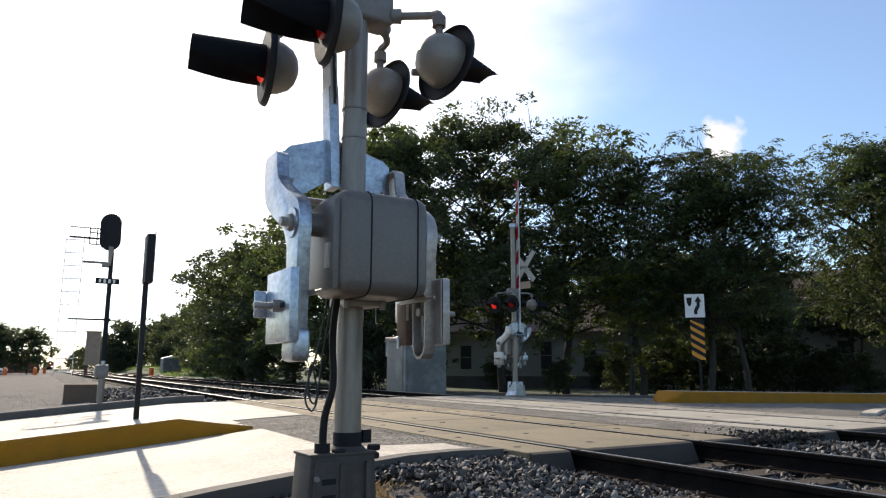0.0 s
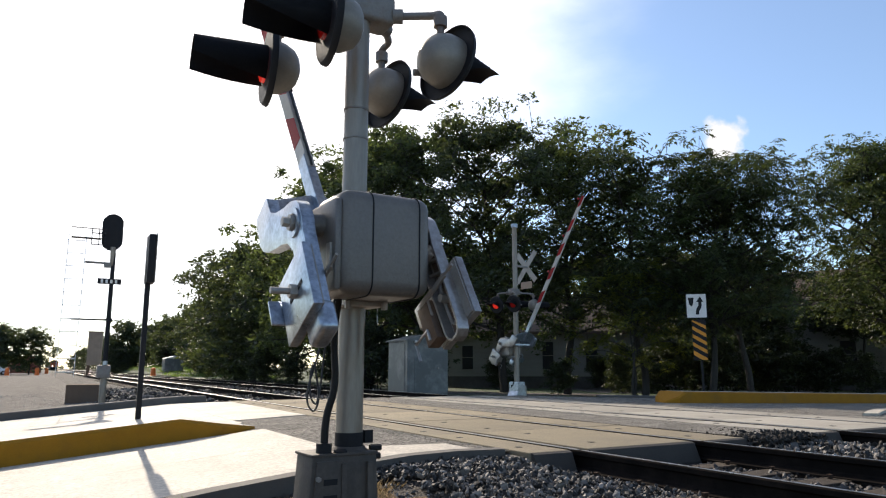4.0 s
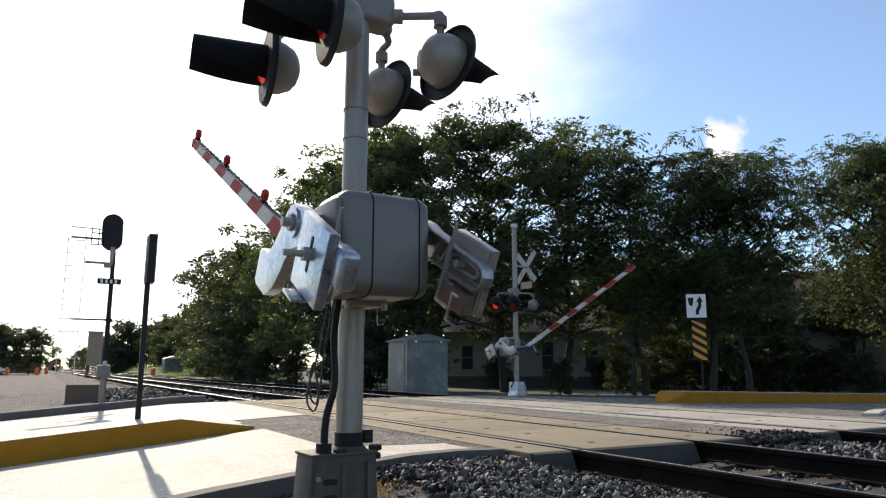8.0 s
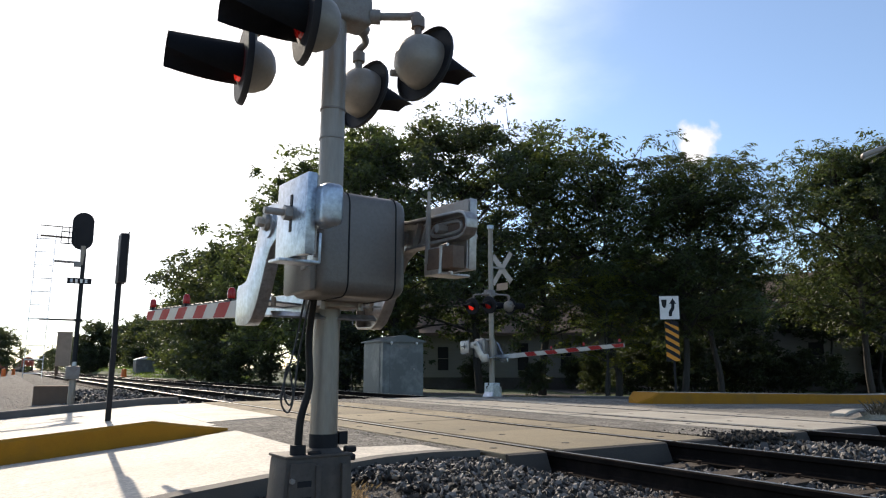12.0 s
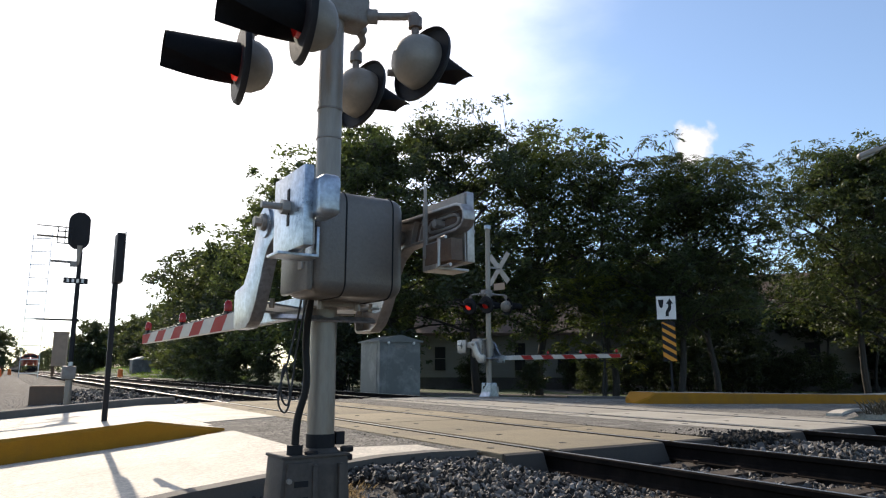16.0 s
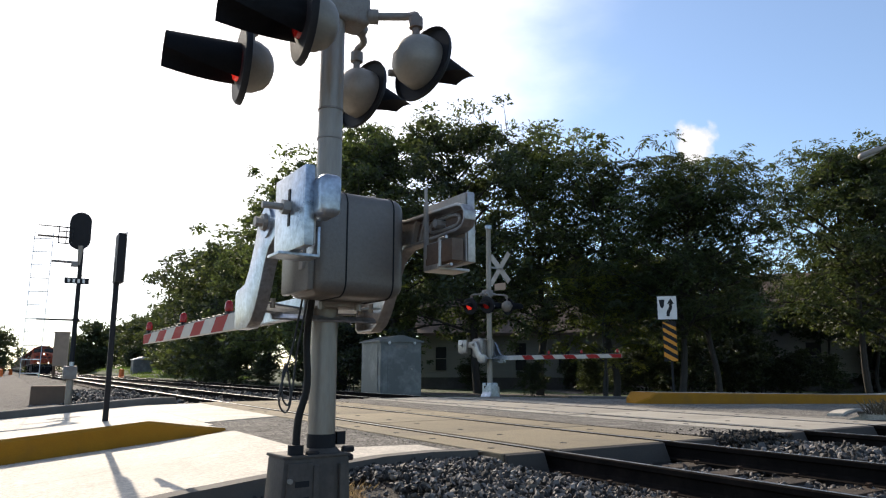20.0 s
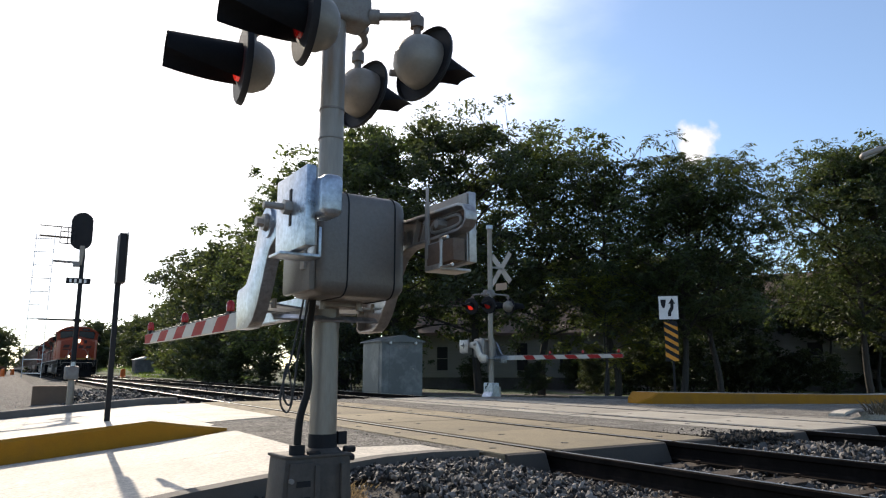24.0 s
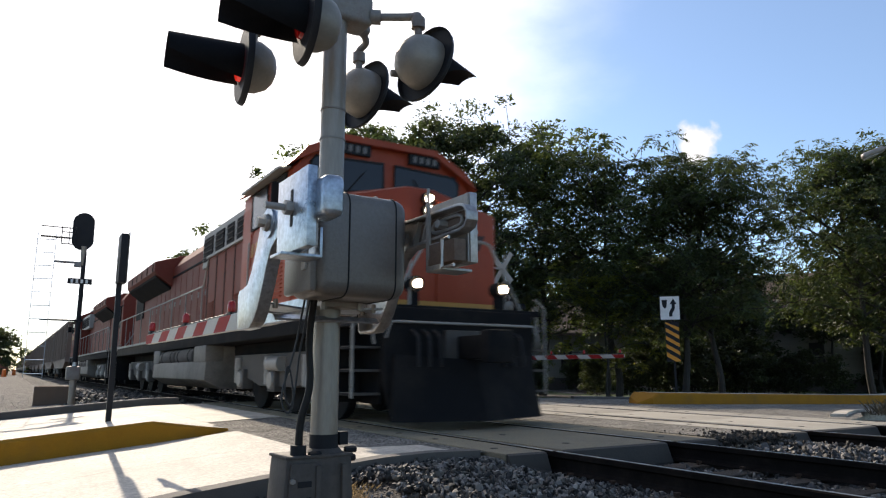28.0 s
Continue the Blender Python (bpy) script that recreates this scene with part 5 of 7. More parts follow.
# relay cabinet by the far track
cab = thing("relay_cabinet", pose(10.75, 20.55, -0.25, rz=-2), "grey aluminium railway relay cabinet with a low gable roof", "equipment cabinet")
part("body", box((0, 0, 0.93), (1.45, 1.5, 1.75)), "alu_house", cab, "ribbed aluminium cabinet body", bevel=0.015, smooth=False)
part("roof", prism([(-0.80, 1.80), (0.80, 1.80), (0.80, 1.84), (0.0, 2.03), (-0.80, 1.84)], "y", -0.82, 0.82), "alu_house", cab, "low gable roof", smooth=False)
part("plinth", box((0, 0, 0.04), (1.35, 1.4, 0.12)), "kerb", cab, smooth=False)
d = part("door", box((0.0, -0.757, 0.92), (0.95, 0.014, 1.6)), "alu_house", cab, "cabinet door", bevel=0.004, smooth=False)
part("handle", cyl((0.36, -0.77, 0.95), (0.36, -0.80, 0.95), 0.03, n=10), "galv_dull", d)
part("door", box((-0.732, 0.0, 0.92), (0.014, 1.1, 1.6)), "alu_house", cab, "cabinet side door", bevel=0.004, smooth=False)
for z in (1.62, 1.66, 1.70):
    part("vent_slat", box((0.0, -0.768, z), (0.4, 0.012, 0.02)), "bracket", d, smooth=False)
for x in (-0.45, 0.45):
    part("lamp", cyl((x, -0.80, 1.78), (x, -0.84, 1.74), 0.05, 0.03, n=10), "white", cab)

# ================= the train =================
TRAIN_X = CENTRES[0]
WHEEL = mesh_of("wheel", cyl((-0.065, 0, 0), (0.065, 0, 0), 0.51, n=26, bm=cyl((-0.085, 0, 0), (0.085, 0, 0), 0.16, n=14)), "loco_black")


def truck(parent, y, axles, spacing, r=0.51):
    """A bogie: two side frames, and on each axle two wheels."""
    L = spacing * (axles - 1)
    for s in (-1, 1):
        x = 1.05 * s
        pts = [(-L / 2 - 0.75, 0.72), (-L / 2 - 0.7, 0.95), (L / 2 + 0.7, 0.95), (L / 2 + 0.75, 0.72), (L / 2 + 0.3, 0.62), (L / 4, 0.42), (-L / 4, 0.42), (-L / 2 - 0.3, 0.62)]
        sf = part("bogie_frame", prism([(y + a, b) for a, b in pts], "x", x - 0.08, x + 0.08), "loco_dust", parent, "dusty grey bogie side frame", bevel=0.02)
        for i in range(axles):
            yy = y - L / 2 + spacing * i
            part("axle_box", box((x + 0.06 * s, yy, 0.52), (0.2, 0.36, 0.36)), "loco_dust", sf, bevel=0.03)
            part("spring", cyl((x + 0.10 * s, yy + 0.28, 0.45), (x + 0.10 * s, yy + 0.28, 0.9), 0.08, n=10), "loco_grey", sf)
        for i in range(axles):
            part("wheel_cover", lathe([(0.0, 0.0), (0.13, 0.0), (0.15, -0.03), (0.15, -0.06)], pose(x + 0.19 * s, y - L / 2 + spacing * i, 0.52, 0, 90 * s, 0), 14), "loco_grey", sf, "pale axle cap")
        part("brake_cylinder", cyl((x + 0.12 * s, y - 0.45, 0.78), (x + 0.12 * s, y + 0.15, 0.78), 0.12, n=12), "loco_grey", sf)
    for i in range(axles):
        for s in (-0.755, 0.755):
            w = part("wheel", WHEEL, "loco_black", parent, m=pose(s, y - L / 2 + spacing * i, r))
            w.scale = (1, r / 0.51, r / 0.51)


def loft(a, b, bm=None):
    """A hull between two closed outlines with as many points each."""
    bm = bm or bmesh.new()
    va, vb = [bm.verts.new(p) for p in a], [bm.verts.new(p) for p in b]
    n = len(va)
    bm.faces.new(va)
    bm.faces.new(vb[::-1])
    for i in range(n):
        bm.faces.new((va[i], vb[i], vb[(i + 1) % n], va[(i + 1) % n]))
    bmesh.ops.recalc_face_normals(bm, faces=bm.faces[:])
    return bm


def step_well(t, sx, y, d, metal):
    """Steps at one corner of the frame, between two dark side plates, with pale edges and a bent handrail."""
    for k in range(4):
        st = part("step", box((sx * 1.24, y - d * 0.42, 0.40 + 0.27 * k), (0.36, 0.52, 0.03)), "loco_black", t, "dark steel step", smooth=False)
        part("step_edge", box((sx * 1.40, y - d * 0.42, 0.405 + 0.27 * k), (0.03, 0.50, 0.035), bm=box((sx * 1.24, y - d * 0.15, 0.405 + 0.27 * k), (0.36, 0.02, 0.03))), "loco_dust", st, "worn step edge", smooth=False)
    part("step_guard", prism([(y - d * 0.70, 0.30), (y - d * 0.70, 1.46), (y - d * 0.66, 1.46), (y - d * 0.66, 0.30)], "x", sx * 1.06, sx * 1.42), "loco_black", t, "dark plate behind the steps", smooth=False)
    part("step_back", box((sx * 1.05, y - d * 0.42, 0.86), (0.03, 0.56, 1.15)), "loco_black", t, smooth=False)
    part("corner_rail", tube(curve_pts([(sx * 1.43, y - d * 0.12, 0.36), (sx * 1.43, y - d * 0.12, 1.40), (sx * 1.40, y - d * 0.10, 1.52), (sx * 1.22, y - d * 0.06, 1.62)], 3), 0.016, 6), metal, t, "pale bent corner handrail")
    part("inner_rail", tube(curve_pts([(sx * 1.20, y - d * 0.02, 0.98), (sx * 1.22, y - d * 0.02, 1.12), (sx * 1.20, y - d * 0.02, 1.52)], 3), 0.016, 6), metal, t)


def locomotive(label, lead):
    """Front at y = 0 (the nose), running towards -y; the hood goes back to y = 20."""
    t = thing("locomotive", pose(TRAIN_X, 0, 0), label, "locomotive", "locomotives")
    body = "orange" if lead else "maroon"
    hoodc = "maroon"
    # frame, walkway and pilots
    part("frame", box((0, 10.2, 1.30), (2.86, 19.6, 0.26)), "loco_black", t, "dark side sill", bevel=0.02)
    part("sill_stripe", box((0, 10.2, 1.455), (2.96, 19.8, 0.06)), "loco_grey", t, "pale walkway edge", smooth=False)
    part("front_platform", box((0, -0.42, 1.42), (2.5, 1.15, 0.07)), "loco_black", t, "front walkway platform", bevel=0.01, smooth=False)
    for y, d in ((-0.98, -1), (20.75, 1)):
        pilot = part("pilot", prism([(-1.10, 1.42), (1.10, 1.42), (1.10, 0.55), (0.98, 0.14), (-0.98, 0.14), (-1.10, 0.55)], "y", y - 0.05, y + 0.05), "loco_black", t, "black pilot plate", bevel=0.015, smooth=False)
        if d < 0:
            for s in (-1, 1):
                part("plough", loft([(0, -1.30, 0.80), (s * 0.99, -1.08, 0.86), (s * 1.06, -1.22, 0.10), (0, -1.55, 0.10)], [(0, -1.22, 0.80), (s * 0.99, -1.0, 0.86), (s * 1.06, -1.12, 0.10), (0, -1.45, 0.10)]),
                     "loco_black", pilot, "sloping black snow plough", smooth=False)
        part("coupler", box((0, y + d * 0.38, 0.95), (0.26, 0.7, 0.28), bm=box((0, y + d * 0.75, 0.95), (0.36, 0.2, 0.38))), "loco_black", pilot, bevel=0.03)
        part("coupler_pocket", box((0, y + d * 0.08, 0.95), (0.6, 0.06, 0.42)), "loco_dust", pilot, bevel=0.01, smooth=False)
        for x in (-0.75, -0.6, -0.45, 0.45, 0.6, 0.75):
            part("air_hose", tube(curve_pts([(x, y + d * 0.06, 1.15), (x, y + d * 0.22, 1.05), (x * 1.02, y + d * 0.26, 0.72)], 4), 0.022, 6), "rubber", pilot)
        part("uncoupling_lever", tube([(-1.12, y + d * 0.12, 1.05), (-1.05, y + d * 0.12, 1.24), (1.05, y + d * 0.12, 1.24), (1.12, y + d * 0.12, 1.05)], 0.016, 6), "loco_grey", pilot)
        for sx in (-1, 1):
            step_well(t, sx, y, d, "loco_grey")
            part("end_rail", tube(curve_pts([(sx * 0.98, y - d * 0.06, 1.45), (sx * 0.58, y - d * 0.05, 2.12), (sx * 0.46, y - d * 0.04, 2.30), (sx * 0.22, y - d * 0.04, 2.33)], 3), 0.02, 6), "loco_grey", t, "slanting pale end handrail")
            part("end_post", cyl((sx * 0.72, y - d * 0.05, 1.45), (sx * 0.72, y - d * 0.05, 2.2), 0.014, n=6), "loco_grey", t)
    # nose: a wide, slightly peaked front that widens back to the cab
    front = [(-1.24, 0, 1.48), (1.24, 0, 1.48), (1.26, 0.02, 2.96), (0.22, 0.06, 3.24), (-0.22, 0.06, 3.24), (-1.26, 0.02, 2.96)]
    back = [(-1.50, 1.15, 1.48), (1.50, 1.15, 1.48), (1.50, 1.15, 3.14), (0.22, 1.15, 3.42), (-0.22, 1.15, 3.42), (-1.50, 1.15, 3.14)]
    nose = part("nose", loft(front, back), body, t, "wide peaked nose", bevel=0.05)
    part("base_stripe", box((0, -0.045, 1.56), (2.42, 0.02, 0.11)), "loco_yellow", nose, "worn yellow stripe at the nose's foot", smooth=False)
    door = part("nose_door", box((0.52, -0.005, 2.32), (0.62, 0.05, 1.5)), body, nose, bevel=0.015)
    part("door_window", box((0.52, -0.034, 2.93), (0.24, 0.012, 0.27)), "house_glass", door, "dark door window", smooth=False)
    for x0, x1, z0, z1 in ((-1.08, -0.56, 2.44, 2.68), (-0.50, -0.06, 2.43, 2.66), (0.02, 0.44, 2.42, 2.64), (0.52, 1.02, 2.40, 2.62), (-1.12, -0.52, 2.27, 2.35)):
        part("emblem_bar", prism([(x0, z0), (x1 - 0.09, z0), (x1, z1), (x0 + 0.09, z1)], "y", -0.044, -0.004), "emblem_dark", nose, "dark slanted bar of the nose emblem", smooth=False)
    # crew cab
    prof = [(-1.52, 1.48), (1.52, 1.48), (1.52, 3.58), (1.32, 3.86), (0.78, 4.14), (-0.78, 4.14), (-1.32, 3.86), (-1.52, 3.58)]
    cabp = part("cab", prism(prof, "y", 1.10, 3.62), body, t, "crew cab", bevel=0.035)
    part("cab_roof", loft([(-1.60, 0.98, 3.62), (-1.36, 0.98, 3.90), (-0.80, 0.98, 4.18), (0.80, 0.98, 4.18), (1.36, 0.98, 3.90), (1.60, 0.98, 3.62), (1.30, 0.98, 3.80), (0.78, 0.98, 4.08), (-0.78, 0.98, 4.08), (-1.30, 0.98, 3.80)],
                          [(-1.60, 3.80, 3.62), (-1.36, 3.80, 3.90), (-0.80, 3.80, 4.18), (0.80, 3.80, 4.18), (1.36, 3.80, 3.90), (1.60, 3.80, 3.62), (1.30, 3.80, 3.80), (0.78, 3.80, 4.08), (-0.78, 3.80, 4.08), (-1.30, 3.80, 3.80)]),
         body, cabp, "overhanging cab roof", smooth=False)
    for s in (-1, 1):
        pts = [(s * 0.10, 3.40), (s * 1.26, 3.24), (s * 1.28, 3.70), (s * 1.20, 3.80), (s * 0.10, 3.84)]
        ws = part("windscreen", prism(pts, "y", 1.072, 1.105), "cab_glass", cabp, "dark windscreen", smooth=False)
        part("gasket", tube([(x, 1.075, z) for x, z in pts + pts[:1]], 0.022, 6), "rubber", ws)
        part("wiper", cyl((s * 0.7, 1.05, 3.32), (s * 0.42, 1.05, 3.66), 0.01, n=5), "rubber", ws)
        board = part("number_board", box((s * 0.62, 1.06, 3.99), (0.56, 0.06, 0.17)), "black", cabp, "dark number board with pale bars", smooth=False)
        for k in range(4):
            part("board_bar", box((s * 0.62 - 0.18 + 0.12 * k, 1.027, 3.99), (0.06, 0.006, 0.10)), "board_digit", board, smooth=False)
        for y, w in ((1.72, 0.66), (2.66, 0.80)):
            sw = part("side_window", box((s * 1.525, y, 3.26), (0.03, w, 0.60)), "cab_glass", cabp, "dark cab side window", bevel=0.01, smooth=False)
            part("window_frame", tube([(s * 1.535, y - w / 2, 2.96), (s * 1.535, y + w / 2, 2.96), (s * 1.535, y + w / 2, 3.56), (s * 1.535, y - w / 2, 3.56), (s * 1.535, y - w / 2, 2.96)], 0.022, 6), "rubber", sw)
        part("mirror", box((s * 1.68, 1.30, 3.2), (0.22, 0.05, 0.34)), "loco_black", cabp, bevel=0.01, smooth=False)
        part("sun_visor", box((s * 1.62, 2.2, 3.60), (0.2, 1.9, 0.03), ry=12 * s), "loco_grey", cabp, smooth=False)
        dr = part("cab_door", box((s * 1.525, 3.32, 2.45), (0.03, 0.50, 1.85)), body, cabp, bevel=0.012, smooth=False)
        part("grab_rail", cyl((s * 1.58, 3.02, 1.75), (s * 1.58, 3.02, 2.75), 0.015, n=6), "loco_grey", dr)
        for k in range(9):
            part("louvre", box((s * 1.525, 1.75, 1.74 + 0.06 * k), (0.035, 0.55, 0.022), ry=25 * s), body, cabp, smooth=False)
        for k in range(6):
            part("lettering_bar", box((s * 1.523, 1.55 + 0.30 * k, 2.62), (0.008, 0.16, 0.22)), "loco_yellow", cabp, "pale lettering bar", smooth=False)
        for k in range(2):
            part("battery_box_door", box((s * 1.522, 2.35 + 0.62 * k, 2.0), (0.02, 0.56, 0.7)), body, cabp, bevel=0.008, smooth=False)
    part("roof_unit", rounded((0.1, 2.9, 4.24), (1.2, 1.1, 0.20), 0.05, 2), "loco_grey", cabp, "roof air conditioner")
    for x in (-0.25, 0.0, 0.25):
        part("horn", cyl((x, 4.3, 4.16), (x, 3.85, 4.16), 0.03, 0.08, n=10), "loco_grey", cabp)
    part("antenna", cyl((-0.5, 2.2, 4.14), (-0.5, 2.2, 4.62), 0.012, n=6), "loco_black", cabp)
    # lights: a pair on the nose, two ditch lights above the pilot
    for z in (2.91, 3.08):
        r = part("headlight", cyl((0.08, -0.03, z), (0.08, 0.2, z), 0.10, n=18), "loco_black", t, "headlight housing")
        part("lens", cyl((0.08, -0.05, z), (0.08, -0.03, z), 0.050, n=18), "headlight" if lead else "white", r, "lit headlight" if lead else "")
    for x in (-0.645, 0.645):
        r = part("ditch_light", cyl((x, -0.98, 1.72), (x, -0.80, 1.72), 0.10, n=18, bm=box((x, -0.88, 1.56), (0.10, 0.10, 0.25))), "loco_black", t, "ditch light housing")
        part("lens", cyl((x, -1.0, 1.72), (x, -0.98, 1.72), 0.050, n=18), "headlight" if lead else "white", r, "lit ditch light" if lead else "")
    # full-width control cabinet behind the cab, with a set-back upper band of grilles
    aux = part("control_cabinet", box((0, 5.0, 2.22), (2.90, 2.74, 1.48)), hoodc, t, "full-width control cabinet", bevel=0.02, smooth=False)
    up = part("upper_band", box((0, 5.9, 3.36), (2.36, 4.52, 0.80)), "loco_grey", t, "pale upper band with grilles", bevel=0.03, smooth=False)
    for s in (-1, 1):
        part("drip_rail", box((s * 1.47, 5.0, 2.97), (0.05, 2.76, 0.05)), "loco_grey", aux, "pale drip rail", smooth=False)
        for k in range(5):
            part("panel_gap", box((s * 1.452, 3.68 + 0.66 * k, 2.22), (0.012, 0.045, 1.44)), "loco_black", aux, smooth=False)
        for k in range(4):
            for j in range(7):
                if k in (0, 3):
                    part("louvre", box((s * 1.46, 4.0 + 0.66 * k, 1.68 + 0.055 * j), (0.03, 0.42, 0.022), ry=25 * s), hoodc, aux, smooth=False)
        for k, (y, w) in enumerate(((4.1, 0.62), (4.95, 0.62), (5.75, 0.5), (6.6, 0.7), (7.6, 0.8))):
            g = part("upper_grille", box((s * 1.185, y, 3.36), (0.03, w, 0.52)), "loco_black", up, "dark intake grille", smooth=False)
            for j in range(4):
                part("grille_slat", box((s * 1.205, y, 3.18 + 0.12 * j), (0.02, w, 0.018)), "loco_dust", g, smooth=False)
    # long hood with doors, walkway rails and the flared radiator wings
    part("hood", prism([(-0.93, 1.48), (0.93, 1.48), (0.93, 3.60), (0.70, 3.92), (-0.70, 3.92), (-0.93, 3.60)], "y", 6.37, 19.9), hoodc, t, "engine hood", bevel=0.02, smooth=False)
    for s in (-1, 1):
        for k in range(13):
            y = 6.95 + 0.72 * k
            dr = part("hood_door", box((s * 0.945, y, 2.42), (0.03, 0.66, 1.66)), hoodc, t, bevel=0.008, smooth=False)
            part("door_latch", box((s * 0.965, y + 0.26, 2.5), (0.02, 0.05, 0.14)), "loco_grey", dr, smooth=False)
        for k in range(14):
            part("door_gap", box((s * 0.936, 6.59 + 0.72 * k, 2.42), (0.012, 0.05, 1.68)), "loco_black", t, smooth=False)
        part("upper_seam", box((s * 0.94, 13.1, 3.32), (0.03, 13.4, 0.05)), "loco_black", t, smooth=False)
        # radiator: overhanging wing on sloping brackets with a grille below it
        part("radiator_wing", prism([(s * 0.93, 3.05), (s * 1.40, 3.40), (s * 1.46, 3.48), (s * 1.46, 3.76), (s * 0.70, 3.98), (s * 0.70, 3.7)], "y", 12.9, 18.4), hoodc, t, "flared radiator wing", bevel=0.015, smooth=False)
        part("radiator_grille", prism([(s * 0.97, 2.99), (s * 1.39, 3.32), (s * 1.42, 3.38), (s * 0.95, 3.05)], "y", 13.05, 18.2), "loco_black", t, smooth=False)
        for k in range(6):
            part("wing_rib", box((s * 1.468, 13.2 + 1.0 * k, 3.62), (0.02, 0.06, 0.26)), "loco_black", t, smooth=False)
        part("dynamic_brake_grille", box((s * 0.95, 18.6, 2.9), (0.03, 1.6, 0.9)), "loco_black", t, "dark grille", smooth=False)
        # walkway rail: high beside the cabinet, then dropping to the hood's walkway
        hr = part("handrail", tube([(s * 1.45, 6.38, 2.95), (s * 1.44, 6.75, 2.42), (s * 1.43, 19.9, 2.42), (s * 1.43, 20.3, 2.2), (s * 1.43, 20.35, 1.5)], 0.018, 6), "loco_grey", t, "pale walkway handrail")
        for k in range(9):
            part("stanchion", cyl((s * 1.43, 6.9 + 1.6 * k, 1.45), (s * 1.43, 6.9 + 1.6 * k, 2.42), 0.015, n=6), "loco_grey", hr)
    part("underframe", box((0, 10.2, 1.05), (1.7, 19.0, 0.30)), "loco_black", t, "dark underframe", smooth=False)
    # fuel tank with two air reservoirs in a recess on each side
    tank = part("fuel_tank", prism([(-1.08, 1.16), (-1.08, 0.86), (-1.42, 0.86), (-1.44, 0.48), (-1.10, 0.30), (1.10, 0.30), (1.44, 0.48), (1.42, 0.86), (1.08, 0.86), (1.08, 1.16)], "y", 6.25, 12.2), "loco_tank", t, "grimy grey fuel tank", bevel=0.03)
    for s in (-1, 1):
        part("tank_front", box((s * 1.26, 6.78, 1.01), (0.36, 1.06, 0.34)), "loco_tank", tank, "raised front of the tank", bevel=0.03)
        part("tank_rear", box((s * 1.26, 11.75, 1.01), (0.36, 0.86, 0.34)), "loco_tank", tank, bevel=0.03)
        for y0 in (7.45, 9.40):
            tk = part("air_tank", cyl((s * 1.27, y0, 0.98), (s * 1.27, y0 + 1.8, 0.98), 0.19, n=18), "loco_dust", t, "dusty dark air reservoir", bevel=0.02)
            for o in (0.35, 1.45):
                part("strap", cyl((s * 1.27, y0 + o, 0.98), (s * 1.27, y0 + o + 0.05, 0.98), 0.198, n=18), "loco_black", tk)
    part("exhaust", rounded((0, 9.6, 4.0), (0.9, 1.3, 0.30), 0.08, 3), "loco_black", t, "black exhaust hood")
    part("radiator_roof", box((0, 15.65, 3.96), (1.6, 5.4, 0.08)), hoodc, t, bevel=0.03, smooth=False)
    for y in (2.75, 16.2):
        truck(t, y, 3, 1.75)
    return t


def hopper_car():
    t = thing("hopper_car", pose(TRAIN_X, 0, 0), "weathered brown bulk hopper car with ribbed sides", "freight car", "hopper cars")
    part("body", prism([(0.6, 1.35), (0.05, 3.9), (15.9, 3.9), (15.4, 1.35), (13.2, 0.8), (2.8, 0.8)], "x", -1.5, 1.5), "hopper", t, "ribbed steel hopper body", smooth=False)
    part("top_rim", box((0, 7.97, 3.92), (3.12, 15.95, 0.14)), "hopper", t, smooth=False)
    part("side_sill", box((0, 7.97, 1.35), (3.1, 15.6, 0.2)), "hopper", t, smooth=False)
    for i in range(12):
        for s in (-1, 1):
            part("rib", box((s * 1.53, 0.75 + 1.31 * i, 2.6), (0.1, 0.11, 2.5)), "hopper", t, smooth=False)
    for y, d in ((0.0, -1), (15.95, 1)):
        part("coupler", box((0, y + d * 0.25, 0.88), (0.24, 0.9, 0.26)), "loco_black", t, smooth=False)
        for z in (1.5, 1.95, 2.4, 2.85, 3.3):
            part("ladder_rung", cyl((-1.56, y - d * 0.15, z), (-1.56, y - d * 0.62, z), 0.02, n=6), "loco_grey", t)
    for y in (2.0, 13.95):
        truck(t, y, 2, 1.7, 0.45)
    return t


lead = locomotive("orange diesel freight locomotive with lit headlights leading a train", True)
second = locomotive("weathered red diesel freight locomotive coupled behind the first", False)
car = hopper_car()
CARS = [copy_thing(car, pose(TRAIN_X, 0, 0)) for _ in range(21)]
CONSIST = [(lead, 0.0, 0), (second, 43.2, 180)] + [(c, 46.3 + 17.0 * i, 0) for i, c in enumerate([car] + CARS)]

# ================= trees, houses and the distance =================


def leaf_faces(name, v, material):
    """Folded leaves of four corners each as one mesh."""
    f = np.arange(len(v)).reshape(-1, 4)
    f = np.concatenate([f[:, [0, 1, 2]], f[:, [0, 2, 3]]])
    me = bpy.data.meshes.new(name)
    me.vertices.add(len(v))
    me.vertices.foreach_set("co", v.ravel())
    me.loops.add(f.size)
    me.loops.foreach_set("vertex_index", f.ravel().astype(np.int32))
    me.polygons.add(len(f))
    me.polygons.foreach_set("loop_start", np.arange(0, f.size, 3, dtype=np.int32))
    me.update(calc_edges=True)
    me.materials.append(M[material])
    return me


def unit(a):
    return a / np.linalg.norm(a, axis=1)[:, None]


